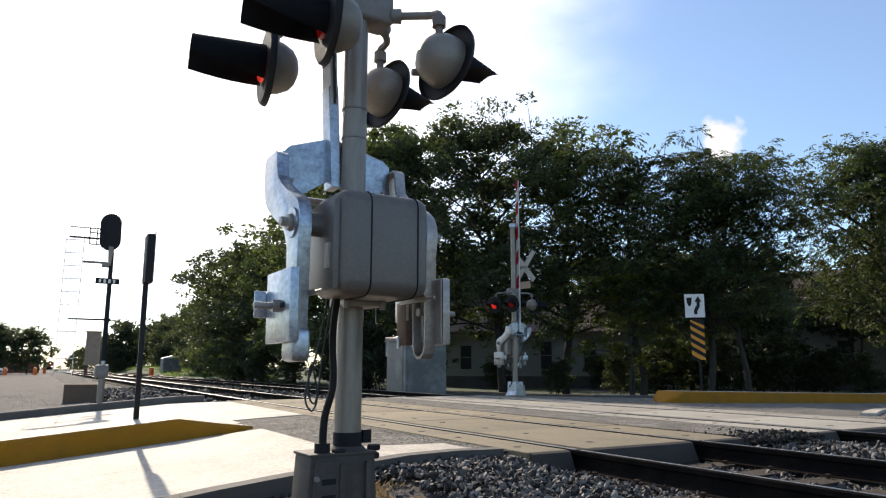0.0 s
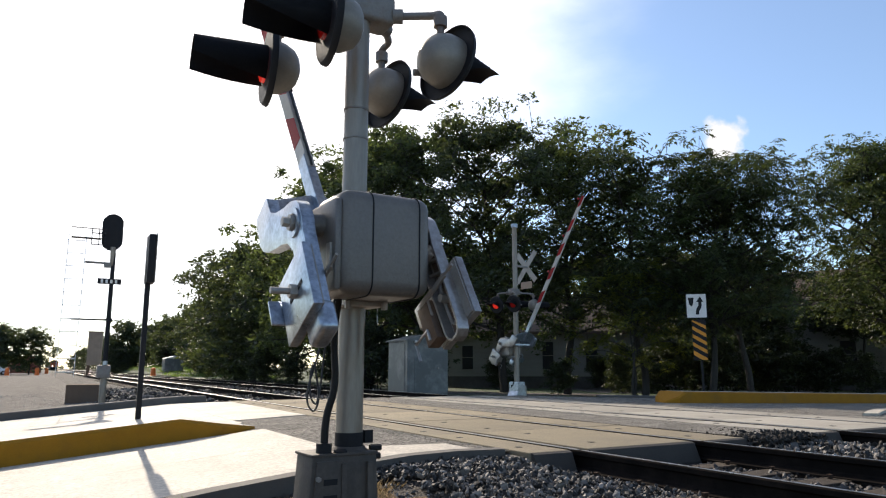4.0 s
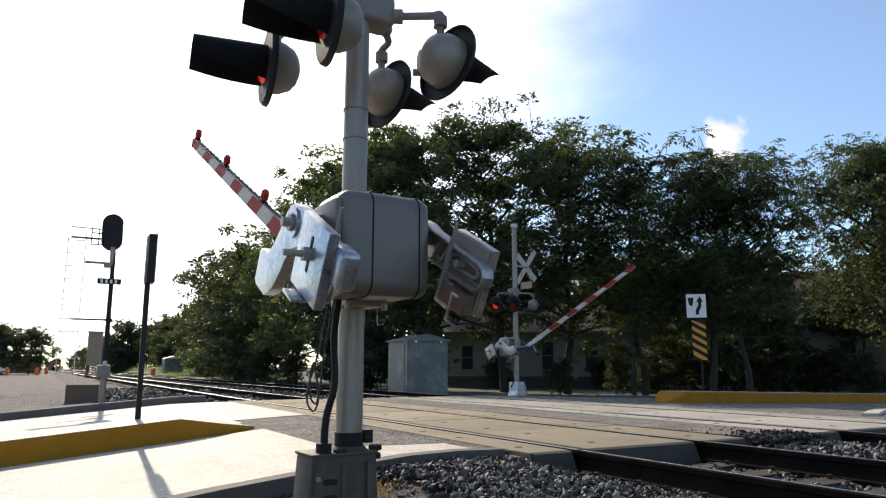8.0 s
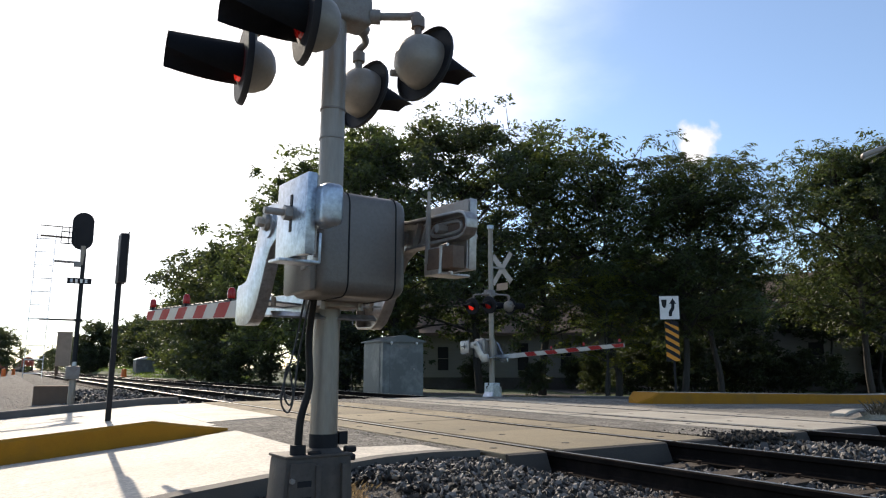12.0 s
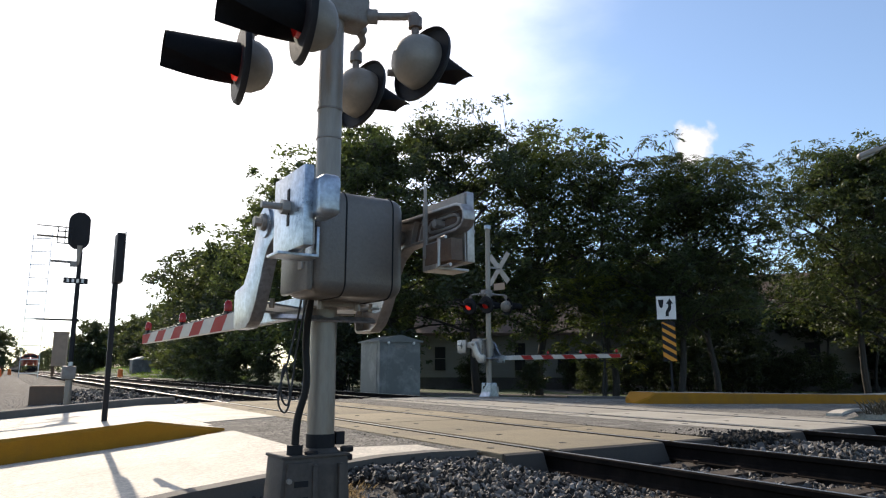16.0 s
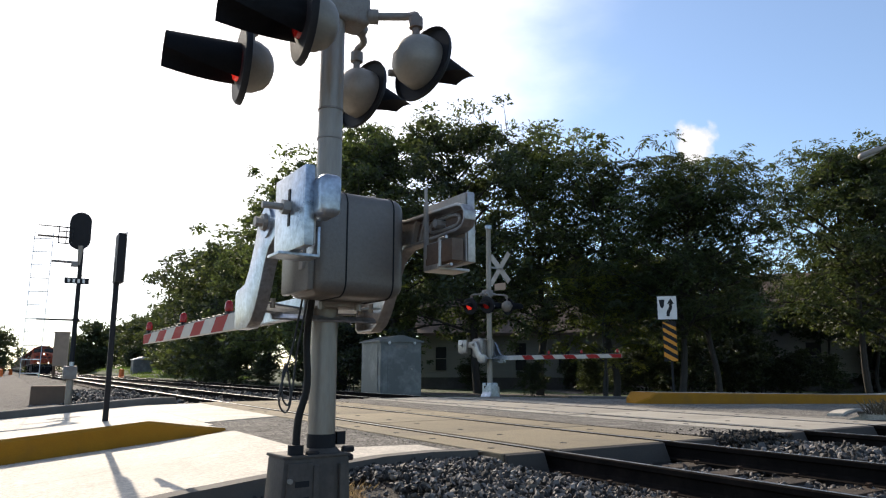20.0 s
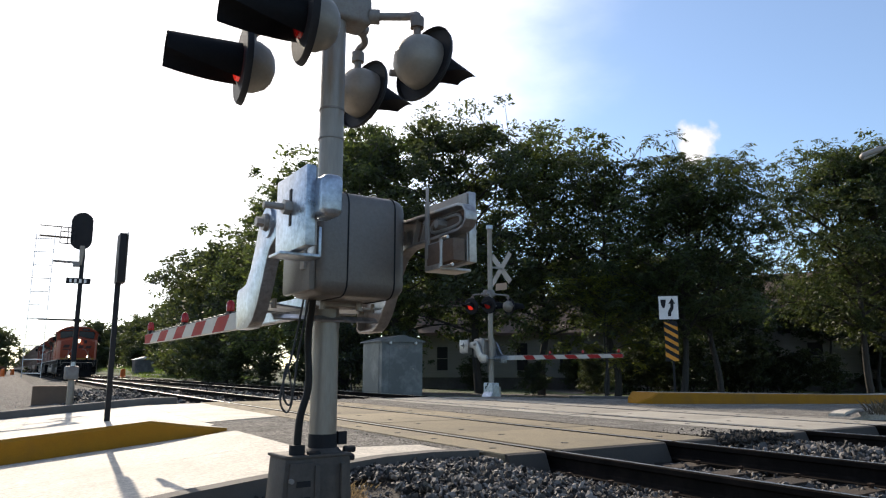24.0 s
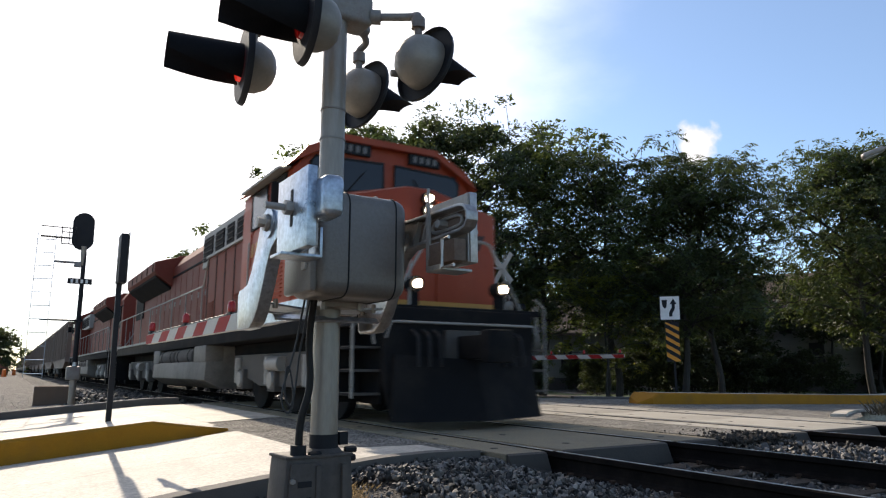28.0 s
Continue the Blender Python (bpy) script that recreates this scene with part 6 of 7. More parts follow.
def leaf_mesh(name, sprays, per, size, material, rng):
    """Small folded leaves gathered in flat sprays (x, y, z, radius)."""
    S = np.repeat(np.array(sprays), per, axis=0)
    count = len(S)
    d = unit(rng.normal(size=(count, 3)))
    r = rng.uniform(0.0, 1.0, count) ** 0.6
    c = S[:, :3] + d * (r * S[:, 3])[:, None] * (1.0, 1.0, 0.62)
    a = rng.normal(size=(count, 3))
    a[:, 2] = a[:, 2] * 0.6 - 0.25
    a = unit(a)
    b = unit(np.cross(a, rng.normal(size=(count, 3))))
    nrm = np.cross(a, b)
    s = size * rng.uniform(0.55, 1.4, count)[:, None]
    tip, side = a * s, b * s * 0.46
    return leaf_faces(name, np.stack([c - tip, c + side + nrm * s * 0.12, c + tip * 1.05, c - side + nrm * s * 0.12], 1).reshape(-1, 3), material)


def frond_mesh(name, sprays, fronds, leaflets, size, material, rng):
    """Drooping compound leaves: fronds that radiate from each spray, with pairs of narrow leaflets."""
    S = np.repeat(np.array(sprays), fronds, axis=0)
    n = len(S)
    az, el = rng.uniform(0, 6.283, n), rng.uniform(-0.1, 0.95, n)
    L = S[:, 3] * rng.uniform(0.85, 1.5, n)
    droop = rng.uniform(0.25, 0.8, n)
    out = np.stack([np.cos(az), np.sin(az), np.zeros(n)], 1)
    across = np.stack([-np.sin(az), np.cos(az), np.zeros(n)], 1)
    up = np.array((0.0, 0.0, 1.0))
    quads = []
    for k in range(leaflets):
        f = 0.22 + 0.78 * (k + 1) / leaflets
        c = S[:, :3] + L[:, None] * (out * (np.cos(el) * f)[:, None] + up * (np.sin(el) * f - droop * f * f)[:, None])
        tan = unit(out * np.cos(el)[:, None] + up * (np.sin(el) - 2 * droop * f)[:, None])
        for side in (-1, 1):
            d = unit(tan * 0.55 + across * side + up * rng.uniform(-0.55, 0.05, n)[:, None])
            w = unit(np.cross(d, up + 0.4 * rng.normal(size=(n, 3))))
            s = (size * rng.uniform(0.7, 1.25, n) * (1.0 - 0.35 * abs(f - 0.55)))[:, None]
            quads.append(np.stack([c, c + d * s * 0.45 + w * s * 0.19, c + d * s - up * s * 0.15, c + d * s * 0.45 - w * s * 0.19], 1))
    return leaf_faces(name, np.concatenate(quads).reshape(-1, 3), material)


def tree_kind(seed, height, radius, bole, limbs, per, material, size=0.13, trunks=1, spray=0.62, fill=60, fronds=0, flat_top=0.0):
    """Meshes of one tree: a forked tapered trunk with limbs and twigs, and leaves in sprays at the twigs' ends."""
    rng = np.random.default_rng(seed)
    bm = bmesh.new()
    base = height * 0.0155
    sprays, stems, nodes = [], [], []
    for t in range(trunks):
        o = Vector((rng.uniform(-0.25, 0.25), rng.uniform(-0.25, 0.25), 0)) * (trunks > 1)
        lean = Vector((rng.uniform(-0.08, 0.08), rng.uniform(-0.08, 0.08), 1)) if trunks == 1 else Vector((o.x * 0.5, o.y * 0.5, 1))
        pts = [o + Vector((0, 0, -0.25))] + [o + lean * height * k + Vector((rng.uniform(-0.15, 0.15), rng.uniform(-0.15, 0.15), 0)) for k in (0.1, 0.25, 0.42, 0.6, 0.78, 0.9)]
        line = curve_pts(pts, 3)
        stems.append(line)
        tube(line, base * (1.0 if trunks == 1 else 0.6), 9, bm, base * 0.12)
    for i in range(limbs):
        line = stems[i % trunks]
        k = (i + rng.uniform(0.2, 0.8)) / limbs
        z0 = bole * 0.8 + (height * 0.86 - bole * 0.8) * k
        s = min(line, key=lambda q: abs(q.z - z0)).copy()
        wide = radius * (0.5 + 0.5 * math.sin(math.pi * min(1.0, 0.25 + 0.75 * k))) * (1.0 - (0.45 - flat_top) * max(0, k - 0.6) / 0.4) * rng.uniform(0.72, 1.0)
        a = i * 2.4 + rng.uniform(-0.5, 0.5)
        e = Vector((s.x + wide * math.cos(a), s.y + wide * math.sin(a), min(height * 1.0, s.z + wide * rng.uniform(0.15, 0.65) * (0.6 + k))))
        mid = s.lerp(e, 0.5) + Vector((0, 0, wide * rng.uniform(0.02, 0.14)))
        limb = curve_pts([s, mid, e], 4)
        nodes += limb[2:]
        tube(limb, base * 0.34 * (1.1 - 0.6 * k), 6, bm, base * 0.06)
        for j in range(6):
            f = limb[min(len(limb) - 1, 2 + round(j * (len(limb) - 3) / 5))]
            q = f + Vector((rng.normal(), rng.normal(), rng.normal() * 0.7 + 0.15)) * wide * 0.16
            tube([f, (f + q) / 2 + Vector((0, 0, 0.05)), q], base * 0.09, 4, bm, base * 0.03)
            sprays.append((*q, spray * rng.uniform(0.6, 1.25)))
            sprays.append((*(q + Vector((rng.normal(), rng.normal(), rng.normal() * 0.6)) * spray * 0.62), spray * rng.uniform(0.4, 0.95)))
        sprays.append((*e, spray * rng.uniform(0.7, 1.2)))
    for i in range(9):
        f = stems[i % trunks][-1 - (i % 5)]
        q = f + Vector((rng.normal() * radius * 0.10, rng.normal() * radius * 0.10, height * rng.uniform(0.01, 0.09)))
        tube([f, (f + q) / 2, q], base * 0.08, 4, bm, base * 0.03)
        sprays.append((*q, spray * rng.uniform(0.6, 1.1)))
    # twigs that close the crown between the limbs
    for i in range(fill):
        a, k, r = rng.uniform(0, 6.283), rng.uniform(0.05, 1.0), radius * rng.uniform(0.35, 0.95)
        z = bole + (height * 0.98 - bole) * k
        r *= 0.5 + 0.5 * math.sin(math.pi * min(1.0, 0.22 + 0.72 * k))
        q = Vector((r * math.cos(a), r * math.sin(a), z))
        f = min(nodes, key=lambda n: (n - q).length_squared)
        q = f + (q - f) * min(1.0, 1.6 / max(0.01, (q - f).length))
        tube([f, (f + q) / 2 + Vector((0, 0, 0.08)), q], base * 0.09, 4, bm, base * 0.03)
        sprays.append((*q, spray * rng.uniform(0.7, 1.3)))
    leaves = frond_mesh("crown", sprays, fronds, per, size, material, rng) if fronds else leaf_mesh("crown", sprays, per, size, material, rng)
    return mesh_of("trunk", bm, "bark"), leaves


def plant(kind, x, y, z, scale, turn, label, group="trees along the tracks", tall=1.0):
    t = thing("tree", pose(x, y, z, rz=turn), label, "tree", group)
    wood, leaves = kind
    for name, me in (("trunk", wood), ("crown", leaves)):
        p = part(name, me, "", t)
        p.scale = (scale, scale, scale * tall)
    return t


KINDS = dict(
    maple=tree_kind(1, 12.0, 4.6, 2.8, 40, 48, "leaf_a", 0.09, spray=0.56, fill=90),
    maple_b=tree_kind(11, 11.7, 4.4, 2.4, 38, 50, "leaf_b", 0.088, spray=0.56, fill=90),
    walnut=tree_kind(2, 10.6, 4.6, 3.3, 28, 4, "leaf_a", 0.205, spray=0.62, fill=84, fronds=8, flat_top=0.3),
    walnut_b=tree_kind(12, 10.6, 4.4, 3.1, 28, 4, "leaf_d", 0.195, spray=0.6, fill=84, fronds=8, flat_top=0.3),
    light=tree_kind(3, 10.0, 4.0, 1.2, 32, 56, "leaf_b", 0.094, spray=0.6, fill=70),
    small=tree_kind(4, 8.4, 3.9, 2.2, 22, 5, "leaf_c", 0.17, trunks=3, spray=0.52, fill=20, fronds=6),
    hedge=tree_kind(5, 8.0, 3.8, 0.4, 34, 34, "leaf_a", 0.13, spray=0.7, fill=70),
    far=tree_kind(9, 8.0, 3.9, 0.4, 22, 26, "leaf_a", 0.20, spray=0.85, fill=30),
    # under, back and bush wear the leaf colour with shade painted in
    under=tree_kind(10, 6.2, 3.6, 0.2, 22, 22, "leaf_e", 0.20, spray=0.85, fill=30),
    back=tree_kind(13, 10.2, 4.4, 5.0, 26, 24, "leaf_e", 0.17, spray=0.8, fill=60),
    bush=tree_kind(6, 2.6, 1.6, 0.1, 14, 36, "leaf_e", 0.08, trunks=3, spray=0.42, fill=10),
)
DARK, GREEN = "tall dark green leafy tree against the sky", "green leafy tree with sunlit outer leaves"
TREES = (
    # kind, x, y, scale, turn, tall
    ("maple", 17.1, 24.7, 1.07, 10, 1.0, DARK), ("maple_b", 18.8, 22.7, 1.02, 100, 1.0, DARK), ("maple_b", 14.6, 27.3, 1.08, 200, 1.0, DARK), ("light", 13.2, 30.3, 1.22, 300, 1.0, GREEN),
    ("walnut", 20.0, 19.6, 0.93, 250, 0.92, DARK), ("walnut_b", 20.4, 16.9, 0.86, 75, 0.93, DARK), ("walnut", 22.0, 16.5, 0.79, 200, 1.1, DARK), ("walnut_b", 27.6, 14.1, 0.88, 290, 1.08, DARK),
    ("maple", 29.2, 13.6, 0.86, 35, 1.0, GREEN), ("walnut", 34.1, 14.3, 1.05, 150, 1.0, DARK), ("small", 18.1, 18.4, 0.61, 20, 1.0, GREEN), ("light", 12.8, 33.6, 1.11, 250, 1.0, GREEN),
    ("light", 12.6, 39.0, 0.98, 60, 1.0, GREEN), ("hedge", 11.9, 45.5, 1.15, 95, 1.0, DARK), ("hedge", 12.9, 54.5, 1.26, 110, 1.0, DARK), ("light", 15.1, 62.2, 1.14, 20, 1.0, GREEN),
    ("hedge", 18.9, 90.0, 1.35, 300, 1.0, GREEN), ("hedge", 20.3, 110.1, 1.25, 160, 1.0, GREEN), ("far", 19.2, 120.5, 1.22, 60, 1.0, GREEN), ("far", 19.1, 136.7, 1.28, 10, 1.0, DARK),
    ("far", 17.0, 141.0, 1.09, 200, 1.0, DARK), ("far", 13.8, 139.3, 1.21, 80, 1.0, DARK), ("far", 11.5, 139.5, 0.82, 140, 1.0, DARK), ("far", 11.0, 164.6, 0.83, 40, 1.0, DARK),
    ("far", 10.5, 199.7, 0.88, 240, 1.0, DARK), ("far", 11.7, 279.8, 0.9, 200, 1.0, DARK), ("far", 13.9, 399.8, 0.9, 30, 1.0, DARK), ("far", -6.1, 154.9, 1.18, 130, 1.0, DARK),
    # back and under trees are added behind the front row to darken lawn and houses
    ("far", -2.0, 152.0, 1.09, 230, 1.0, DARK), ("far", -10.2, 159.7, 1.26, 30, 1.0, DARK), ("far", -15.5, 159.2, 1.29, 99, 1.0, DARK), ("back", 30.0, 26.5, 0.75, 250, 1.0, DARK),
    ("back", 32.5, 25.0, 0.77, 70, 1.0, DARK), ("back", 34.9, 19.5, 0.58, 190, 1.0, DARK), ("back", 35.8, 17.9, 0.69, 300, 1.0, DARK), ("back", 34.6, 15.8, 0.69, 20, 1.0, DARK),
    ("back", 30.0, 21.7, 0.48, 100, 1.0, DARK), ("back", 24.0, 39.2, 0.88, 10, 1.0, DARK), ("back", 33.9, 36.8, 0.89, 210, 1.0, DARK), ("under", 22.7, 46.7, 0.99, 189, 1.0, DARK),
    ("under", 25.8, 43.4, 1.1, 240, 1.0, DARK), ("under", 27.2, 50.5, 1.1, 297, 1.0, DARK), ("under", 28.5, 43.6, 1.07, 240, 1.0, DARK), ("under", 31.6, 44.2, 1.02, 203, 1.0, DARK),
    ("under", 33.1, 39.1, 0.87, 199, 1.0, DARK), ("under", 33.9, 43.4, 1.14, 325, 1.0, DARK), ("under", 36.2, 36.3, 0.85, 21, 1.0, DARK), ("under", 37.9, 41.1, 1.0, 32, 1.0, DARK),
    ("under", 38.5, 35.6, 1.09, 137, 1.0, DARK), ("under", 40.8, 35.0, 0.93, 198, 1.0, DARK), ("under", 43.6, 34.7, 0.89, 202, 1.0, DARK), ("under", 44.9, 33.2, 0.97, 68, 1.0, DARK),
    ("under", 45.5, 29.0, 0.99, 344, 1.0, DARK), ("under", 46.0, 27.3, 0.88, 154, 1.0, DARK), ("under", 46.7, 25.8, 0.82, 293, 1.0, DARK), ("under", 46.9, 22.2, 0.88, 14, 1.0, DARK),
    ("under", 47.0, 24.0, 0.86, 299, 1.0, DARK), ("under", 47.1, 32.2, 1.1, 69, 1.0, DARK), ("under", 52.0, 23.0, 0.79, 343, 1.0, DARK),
)
for kind, x, y, s, turn, tall, label in TREES:
    plant(KINDS[kind], x, y, road_z(x) - 0.14, s, turn, label, tall=tall)
# the row at x 23 to 32 is added to fill the dark under the trees
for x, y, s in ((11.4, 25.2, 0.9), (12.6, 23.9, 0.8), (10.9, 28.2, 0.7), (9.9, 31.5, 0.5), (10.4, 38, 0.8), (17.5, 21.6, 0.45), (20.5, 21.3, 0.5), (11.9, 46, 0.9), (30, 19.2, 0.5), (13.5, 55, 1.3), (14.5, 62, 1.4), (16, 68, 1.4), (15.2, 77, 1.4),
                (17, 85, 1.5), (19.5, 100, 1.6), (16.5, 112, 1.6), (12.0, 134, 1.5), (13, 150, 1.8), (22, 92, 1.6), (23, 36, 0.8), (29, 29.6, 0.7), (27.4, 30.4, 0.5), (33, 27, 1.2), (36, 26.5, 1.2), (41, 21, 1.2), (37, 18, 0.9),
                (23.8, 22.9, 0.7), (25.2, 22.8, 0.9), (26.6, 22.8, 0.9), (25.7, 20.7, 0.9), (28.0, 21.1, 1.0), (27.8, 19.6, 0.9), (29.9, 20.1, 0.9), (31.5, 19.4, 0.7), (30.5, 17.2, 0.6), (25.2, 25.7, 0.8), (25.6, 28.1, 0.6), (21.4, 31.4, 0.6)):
    b = plant(KINDS["bush"], x, y, road_z(x) - 0.08, s, x * 77, "dense green bush with shade-dark leaves at the lawn's edge", "bushes")
    b.name, b["category"] = "bush", "bush"


def window(parent, x, y, z, w, h, along="x"):
    s = (w, 0.06, h) if along == "x" else (0.06, w, h)
    f = part("window", box((x, y, z), (s[0] + 0.1 * (along == "x"), s[1] + 0.1 * (along != "x"), h + 0.1)), "siding", parent, "painted window frame", smooth=False)
    o = (0, -0.035, 0) if along == "x" else (-0.035, 0, 0)
    part("pane", box((x + o[0], y + o[1], z), s), "house_glass", f, "dark pane", smooth=False)
    part("glazing_bar", box((x + 2 * o[0], y + 2 * o[1], z), (w if along == "x" else 0.03, 0.03 if along == "x" else w, 0.03)), "siding", f, smooth=False)
    return f


def house(m, lx, ly, wall, ridge, label, wins, roof_mat="roof"):
    h = thing("house", m, label, "house")
    part("foundation", box((0, 0, 0.1), (lx - 0.06, ly - 0.06, 0.8)), "kerb", h, smooth=False)
    part("wall", prism([(-ly / 2, 0.4), (ly / 2, 0.4), (ly / 2, wall), (0, ridge - 0.1), (-ly / 2, wall)], "x", -lx / 2, lx / 2), "siding", h, "white clapboard walls greyed by painted tree shade", smooth=False)
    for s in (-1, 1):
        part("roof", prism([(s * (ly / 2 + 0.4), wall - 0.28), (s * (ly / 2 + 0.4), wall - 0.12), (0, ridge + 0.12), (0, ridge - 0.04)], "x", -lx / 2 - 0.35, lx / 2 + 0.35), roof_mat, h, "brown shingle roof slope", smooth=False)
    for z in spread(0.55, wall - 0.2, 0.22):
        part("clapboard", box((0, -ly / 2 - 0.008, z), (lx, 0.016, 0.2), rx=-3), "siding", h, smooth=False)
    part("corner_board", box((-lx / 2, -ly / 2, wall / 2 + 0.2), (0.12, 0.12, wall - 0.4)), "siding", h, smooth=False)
    for x, z, w, hh in wins:
        window(h, x, -ly / 2 - 0.03, z, w, hh)
    return h


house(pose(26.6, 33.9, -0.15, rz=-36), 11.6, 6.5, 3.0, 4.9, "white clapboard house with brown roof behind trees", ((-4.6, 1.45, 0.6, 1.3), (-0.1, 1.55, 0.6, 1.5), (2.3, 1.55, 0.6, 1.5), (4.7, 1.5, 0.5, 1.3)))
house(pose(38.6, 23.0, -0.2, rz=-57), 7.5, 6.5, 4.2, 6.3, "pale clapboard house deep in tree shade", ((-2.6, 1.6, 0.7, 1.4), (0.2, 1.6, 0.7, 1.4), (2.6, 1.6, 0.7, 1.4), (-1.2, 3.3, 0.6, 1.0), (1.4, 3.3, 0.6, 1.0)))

# things down the line
cab2 = thing("relay_cabinet", pose(14.2, 93.0, -0.3), "small silver railway cabinet with a low roof beside the line", "equipment cabinet")
part("body", box((0, 0, 1.1), (2.2, 2.2, 2.2)), "alu_house", cab2, bevel=0.03, smooth=False)
part("roof", prism([(-1.2, 2.2), (1.2, 2.2), (0, 2.55)], "y", -1.2, 1.2), "white", cab2, "pale roof", smooth=False)
brick = thing("building", pose(-13.0, 178.0, -0.3), "low red brick building at the end of the lot", "building")
part("wall", box((0, 0, 1.7), (26, 10, 3.4)), "brick", brick, "red brick walls", smooth=False)
part("roof", box((0, 0, 3.5), (26.6, 10.6, 0.3)), "kerb", brick, smooth=False)
for i in range(6):
    window(brick, -10 + 4 * i, -5.02, 1.8, 1.6, 1.5)


def parked(m, label, material, van=False):
    c = thing("car", m, label, "car", "parked cars")
    side = [(-2.2, 0.35), (2.2, 0.35), (2.25, 0.8), (1.3, 0.95), (0.7, 1.45), (-1.3, 1.5), (-2.0, 1.0), (-2.25, 0.9)] if not van else [(-2.4, 0.35), (2.4, 0.35), (2.4, 0.95), (1.5, 1.15), (1.0, 1.9), (-2.4, 1.95)]
    part("body", prism(side, "y", -0.85, 0.85), material, c, bevel=0.06)
    part("glass", prism([(1.05, 0.98), (0.62, 1.40), (-1.2, 1.42), (-1.75, 1.0)], "y", -0.86, 0.86), "glass", c, smooth=False)
    for x in (-1.4, 1.4):
        for y in (-0.8, 0.8):
            w = part("wheel", cyl((x, y - 0.1, 0.33), (x, y + 0.1, 0.33), 0.33, n=18), "rubber", c)
            part("rim", cyl((x, y - 0.11, 0.33), (x, y + 0.11, 0.33), 0.18, n=12), "galv", w)
    return c


parked(pose(-6.5, 128, -0.3, rz=8), "white pickup parked across the gravel lot", "car_white")
parked(pose(-12.0, 131, -0.3, rz=-6), "white car parked across the gravel lot", "car_white", True)
parked(pose(11.8, 24.8 + 4, -0.3, rz=70), "dark car parked in tree shade", "black")
parked(pose(18.0, 118, -0.3, rz=80), "silver car parked by the grass", "alu_house")


def barrel(x, y):
    b = thing("traffic_barrel", pose(x, y, -0.3), "orange and white traffic barrel", "traffic barrel", "traffic barrels")
    part("body", lathe([(0.0, 0.0), (0.32, 0.0), (0.28, 0.5), (0.24, 1.05), (0.0, 1.08)]), "orange_barrel", b)
    for z in (0.35, 0.7):
        part("band", lathe([(0.30 - 0.06 * z, z), (0.305 - 0.06 * z, z + 0.02), (0.295 - 0.06 * z, z + 0.15), (0.285 - 0.06 * z, z + 0.16)]), "white", b, "white band")


for x, y in ((11.6, 90.0), (-0.5, 120.0), (-4.2, 118.0), (0.9, 150.0)):
    barrel(x, y)

# a raised tan equipment house by the farther track
tan = thing("equipment_house", pose(4.60, 79.87, -0.3, rz=-8), "tall tan equipment house on rusty legs beside the line", "equipment cabinet")
part("body", box((0, 0, 2.95), (1.25, 1.6, 3.3)), "tan", tan, "tan sheet-steel body", bevel=0.03, smooth=False)
part("roof", box((0, 0, 4.65), (1.4, 1.75, 0.1)), "tan", tan, smooth=False)
part("door", box((0.05, -0.81, 2.6), (0.8, 0.03, 1.9)), "tan", tan, bevel=0.01, smooth=False)
for x in (-0.5, 0.5):
    for y in (-0.65, 0.65):
        part("leg", box((x, y, 0.65), (0.14, 0.14, 1.32)), "rust_box", tan, "rusty steel leg", smooth=False)
pole = thing("utility_pole", pose(-2.2, 210, -0.3), "thin lattice radio mast far down the line", "mast")
part("leg", cyl((-0.3, 0, 0), (-0.15, 0, 9.5), 0.06, n=6, bm=cyl((0.3, 0, 0), (0.15, 0, 9.5), 0.06, n=6)), "galv_dull", pole)
for i in range(9):
    part("brace", cyl((-0.29, 0, i), (0.28, 0, i + 1), 0.04, n=5), "galv_dull", pole)
for dx in (0.0, 0.55):
    p = thing("pole", pose(11.0 + dx, 25.6, -0.3), "thin grey steel pole beside the cabinet", "pole", "thin poles")
    part("shaft", cyl((0, 0, 0), (0, 0, 3.9), 0.03, n=8), "galv_dull", p)
    part("foot", cyl((0, 0, 0), (0, 0, 0.2), 0.07, n=8), "galv_dull", p)


def tufts(name, spots, blades, h, material, label, seed, wide=0.006):
    rng = np.random.default_rng(seed)
    verts, faces = [], []
    for x, y, z, r in spots:
        for _ in range(blades):
            a, d = rng.uniform(0, 6.28), r * math.sqrt(rng.uniform(0, 1))
            bx, by = x + d * math.cos(a), y + d * math.sin(a)
            hh = h * rng.uniform(0.4, 1.2)
            lean = rng.normal(size=2) * 0.45 * hh
            w = wide * rng.uniform(0.7, 1.5)
            t = rng.uniform(0, 3.14)
            i = len(verts)
            verts += [(bx - w * math.cos(t), by - w * math.sin(t), z), (bx + w * math.cos(t), by + w * math.sin(t), z),
                      (bx + lean[0] * 0.4, by + lean[1] * 0.4, z + hh * 0.6), (bx + lean[0], by + lean[1], z + hh)]
            faces += [(i, i + 1, i + 2), (i + 1, i + 3, i + 2)]
    return tagged(new(name, raw_mesh(name, verts, faces, material)), label, "grass", kind="stuff")


tufts("dry_grass", [(1.82, 4.12, -0.17, 0.09), (1.95, 4.3, -0.15, 0.12), (1.86, 4.4, -0.14, 0.08), (2.1, 4.5, -0.15, 0.1), (1.3, 4.1, -0.2, 0.1)], 60, 0.075, "straw", "tufts of dry straw-coloured grass", 3)
tufts("dry_weeds", [(13.2 + 0.45 * i, 6.6 + 0.1 * (i % 3), -0.1, 0.25) for i in range(8)], 70, 0.24, "weed", "dry brown weeds at the road corner", 6)
tufts("weeds", [(0.75, 4.25, -0.1, 0.06), (0.05, 16.6, -0.28, 0.35), (-0.5, 16.2, -0.28, 0.3)], 60, 0.06, "blade", "small green weeds at the kerb and on gravel", 4)
turf = np.random.default_rng(21)
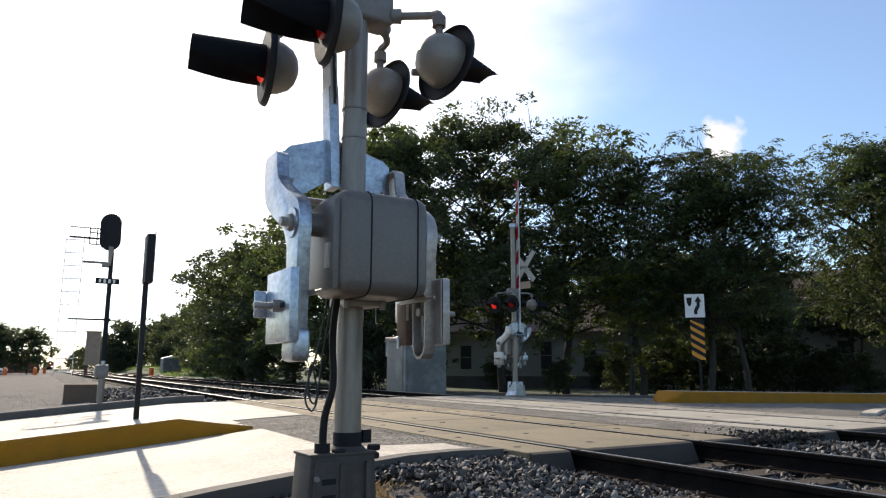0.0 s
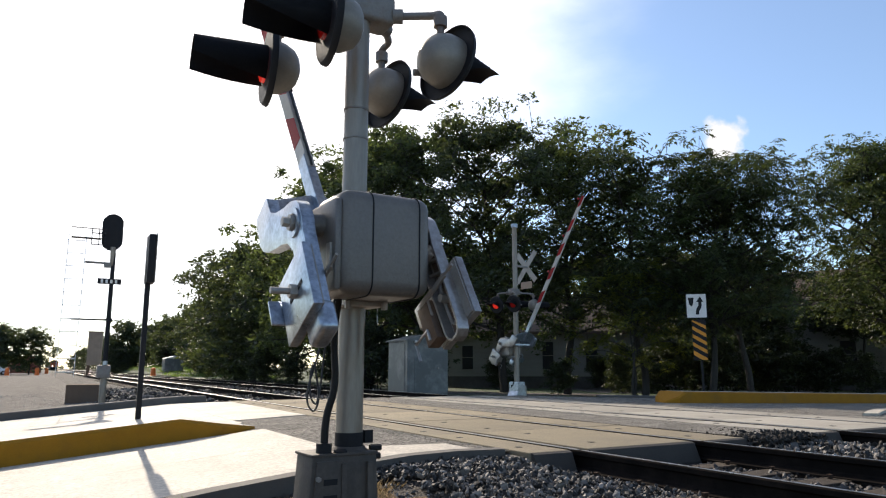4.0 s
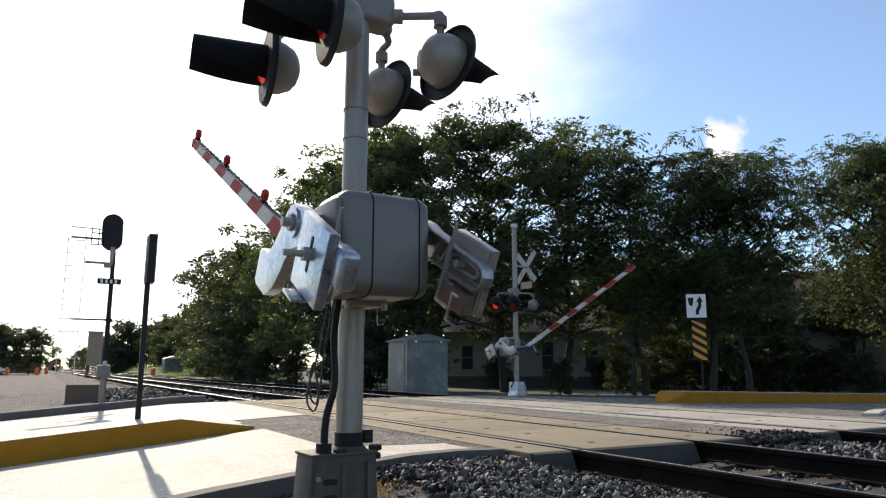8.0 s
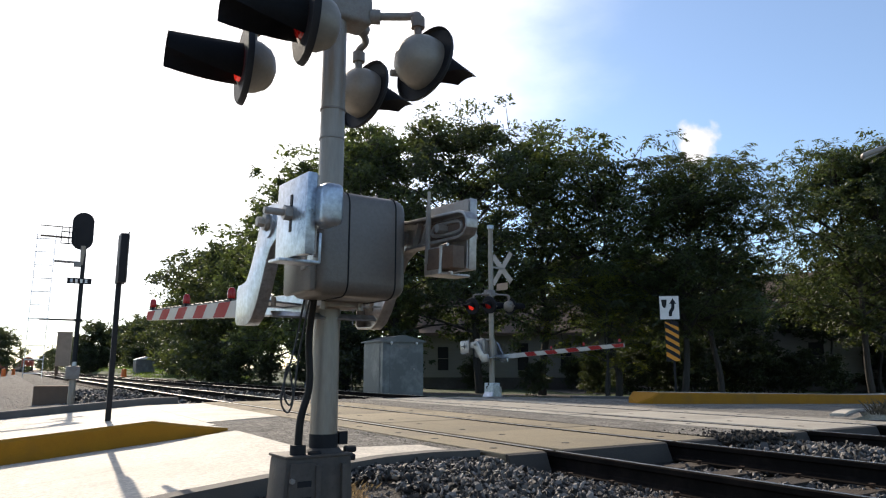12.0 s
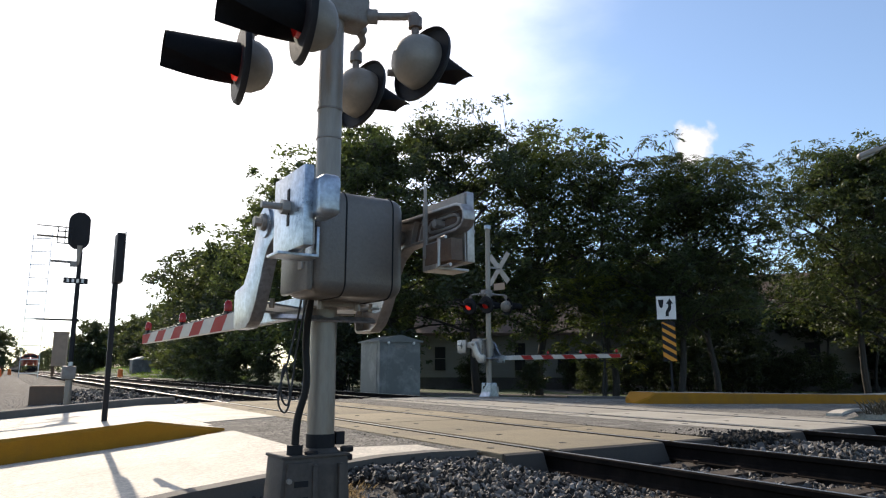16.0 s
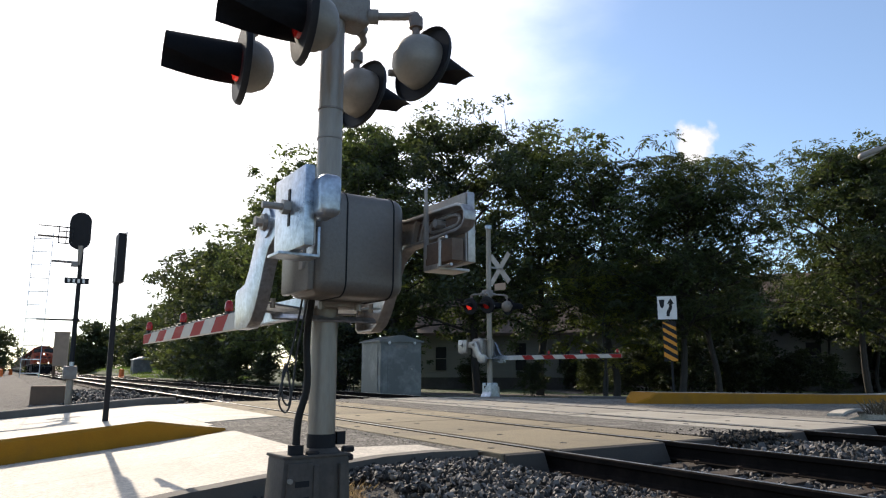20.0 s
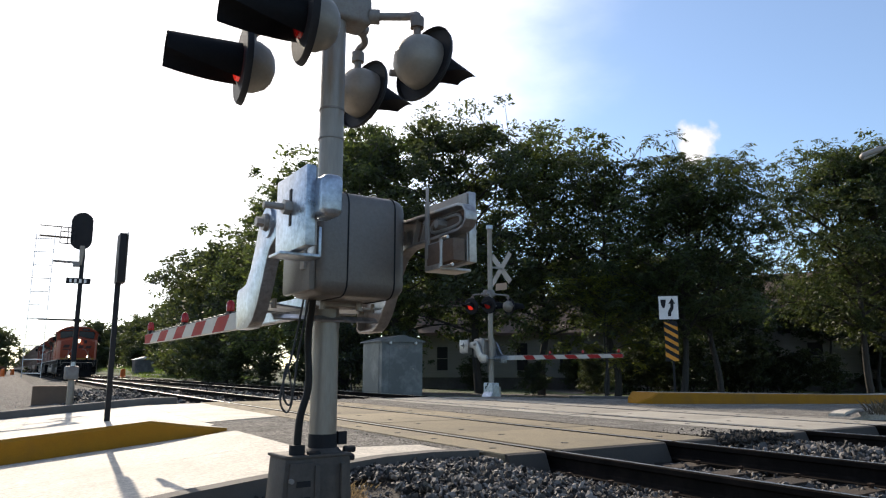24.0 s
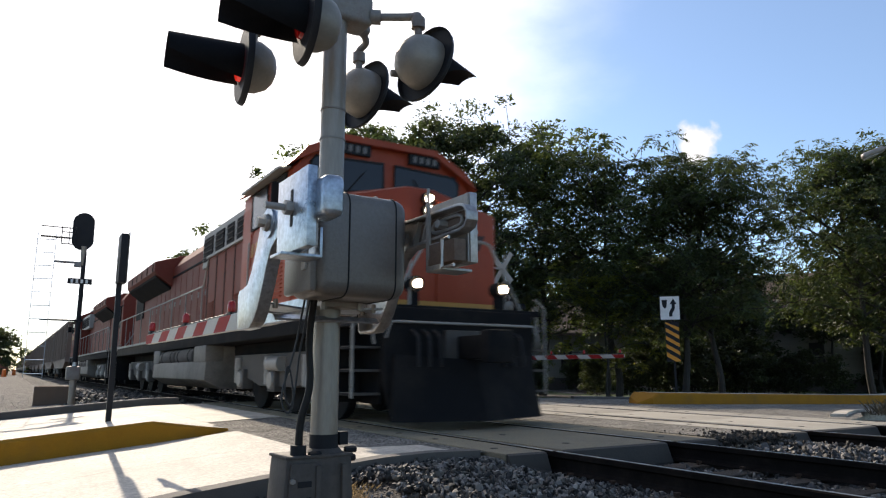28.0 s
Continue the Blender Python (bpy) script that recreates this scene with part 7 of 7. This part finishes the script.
tufts("lawn_grass", [(x, far_edge(x) + 0.75 + turf.uniform(0, 3.0), road_z(x) - 0.14, 0.4) for x in turf.uniform(12.6, 30, 260)], 30, 0.09, "blade", "mown grass blades along the lawn's edge", 8)
tufts("grass_far_side", [(x, near_edge(x) - 0.8 - turf.uniform(0, 1.5), road_z(x) - 0.06, 0.3) for x in turf.uniform(16, 26, 60)], 24, 0.09, "blade", "short green grass beside the road", 9)
tufts("verge_grass", [(x, y, road_z(x) - 0.12 + poly(y, ((80, 0.0), (105, 1.15), (150, 1.3))) * poly(x, ((12.0, 0.1), (13.5, 0.8), (16, 1.0))), 0.9)
                      for x, y in zip(turf.uniform(12.6, 24, 420), turf.uniform(74, 122, 420))], 14, 0.34, "blade", "sunlit green grass on the bank beside the tracks", 10, 0.05)

# ================= what moves =================


def motions():
    # raise angle of the arms over time; both gates swing together
    swing = ((0.0, 89.5), (0.5, 89.2), (1.0, 87.4), (1.5, 83.3), (2.0, 78.3), (2.5, 73.0), (3.0, 67.4), (3.5, 62.2), (4.5, 52.5), (5.5, 43.2), (6.5, 36.2), (7.25, 31.0), (8.0, 26.1), (9.0, 19.7),
             (10.0, 13.7), (11.0, 8.3), (11.5, 5.6), (12.0, 3.0), (12.5, 1.0), (13.0, 0.2), (14.5, 0.0), (21.0, 0.0), (28.0, 0.0))
    # the nearer arm runs a little ahead in the middle of its swing and rests just below level
    nearer = ((0, -1.0), (3, 2.4), (8.3, 8.7), (13.7, 14.9), (19.7, 21.4), (26.1, 28.0), (31.0, 33.0), (43.2, 45.0), (62.2, 63.2), (89.5, 89.5))
    walk(arm, [(t, pose(*PIVOT, rx=poly(a, nearer))) for t, a in swing])
    walk(far_arm, [(t, pose(*PIVOT, rx=a)) for t, a in swing])
    nose_y = ((0.0, 412.0), (4.0, 354.0), (8.0, 296.0), (12.0, 238.0), (16.0, 180.5), (20.0, 123.0), (22.0, 93.6), (24.0, 64.6), (25.0, 50.2), (26.0, 36.0), (27.0, 22.2), (28.0, 8.3))
    for ob, back, turn in CONSIST:
        walk(ob, [(t, pose(TRAIN_X, y + back, 0, rz=turn)) for t, y in nose_y])


motions()
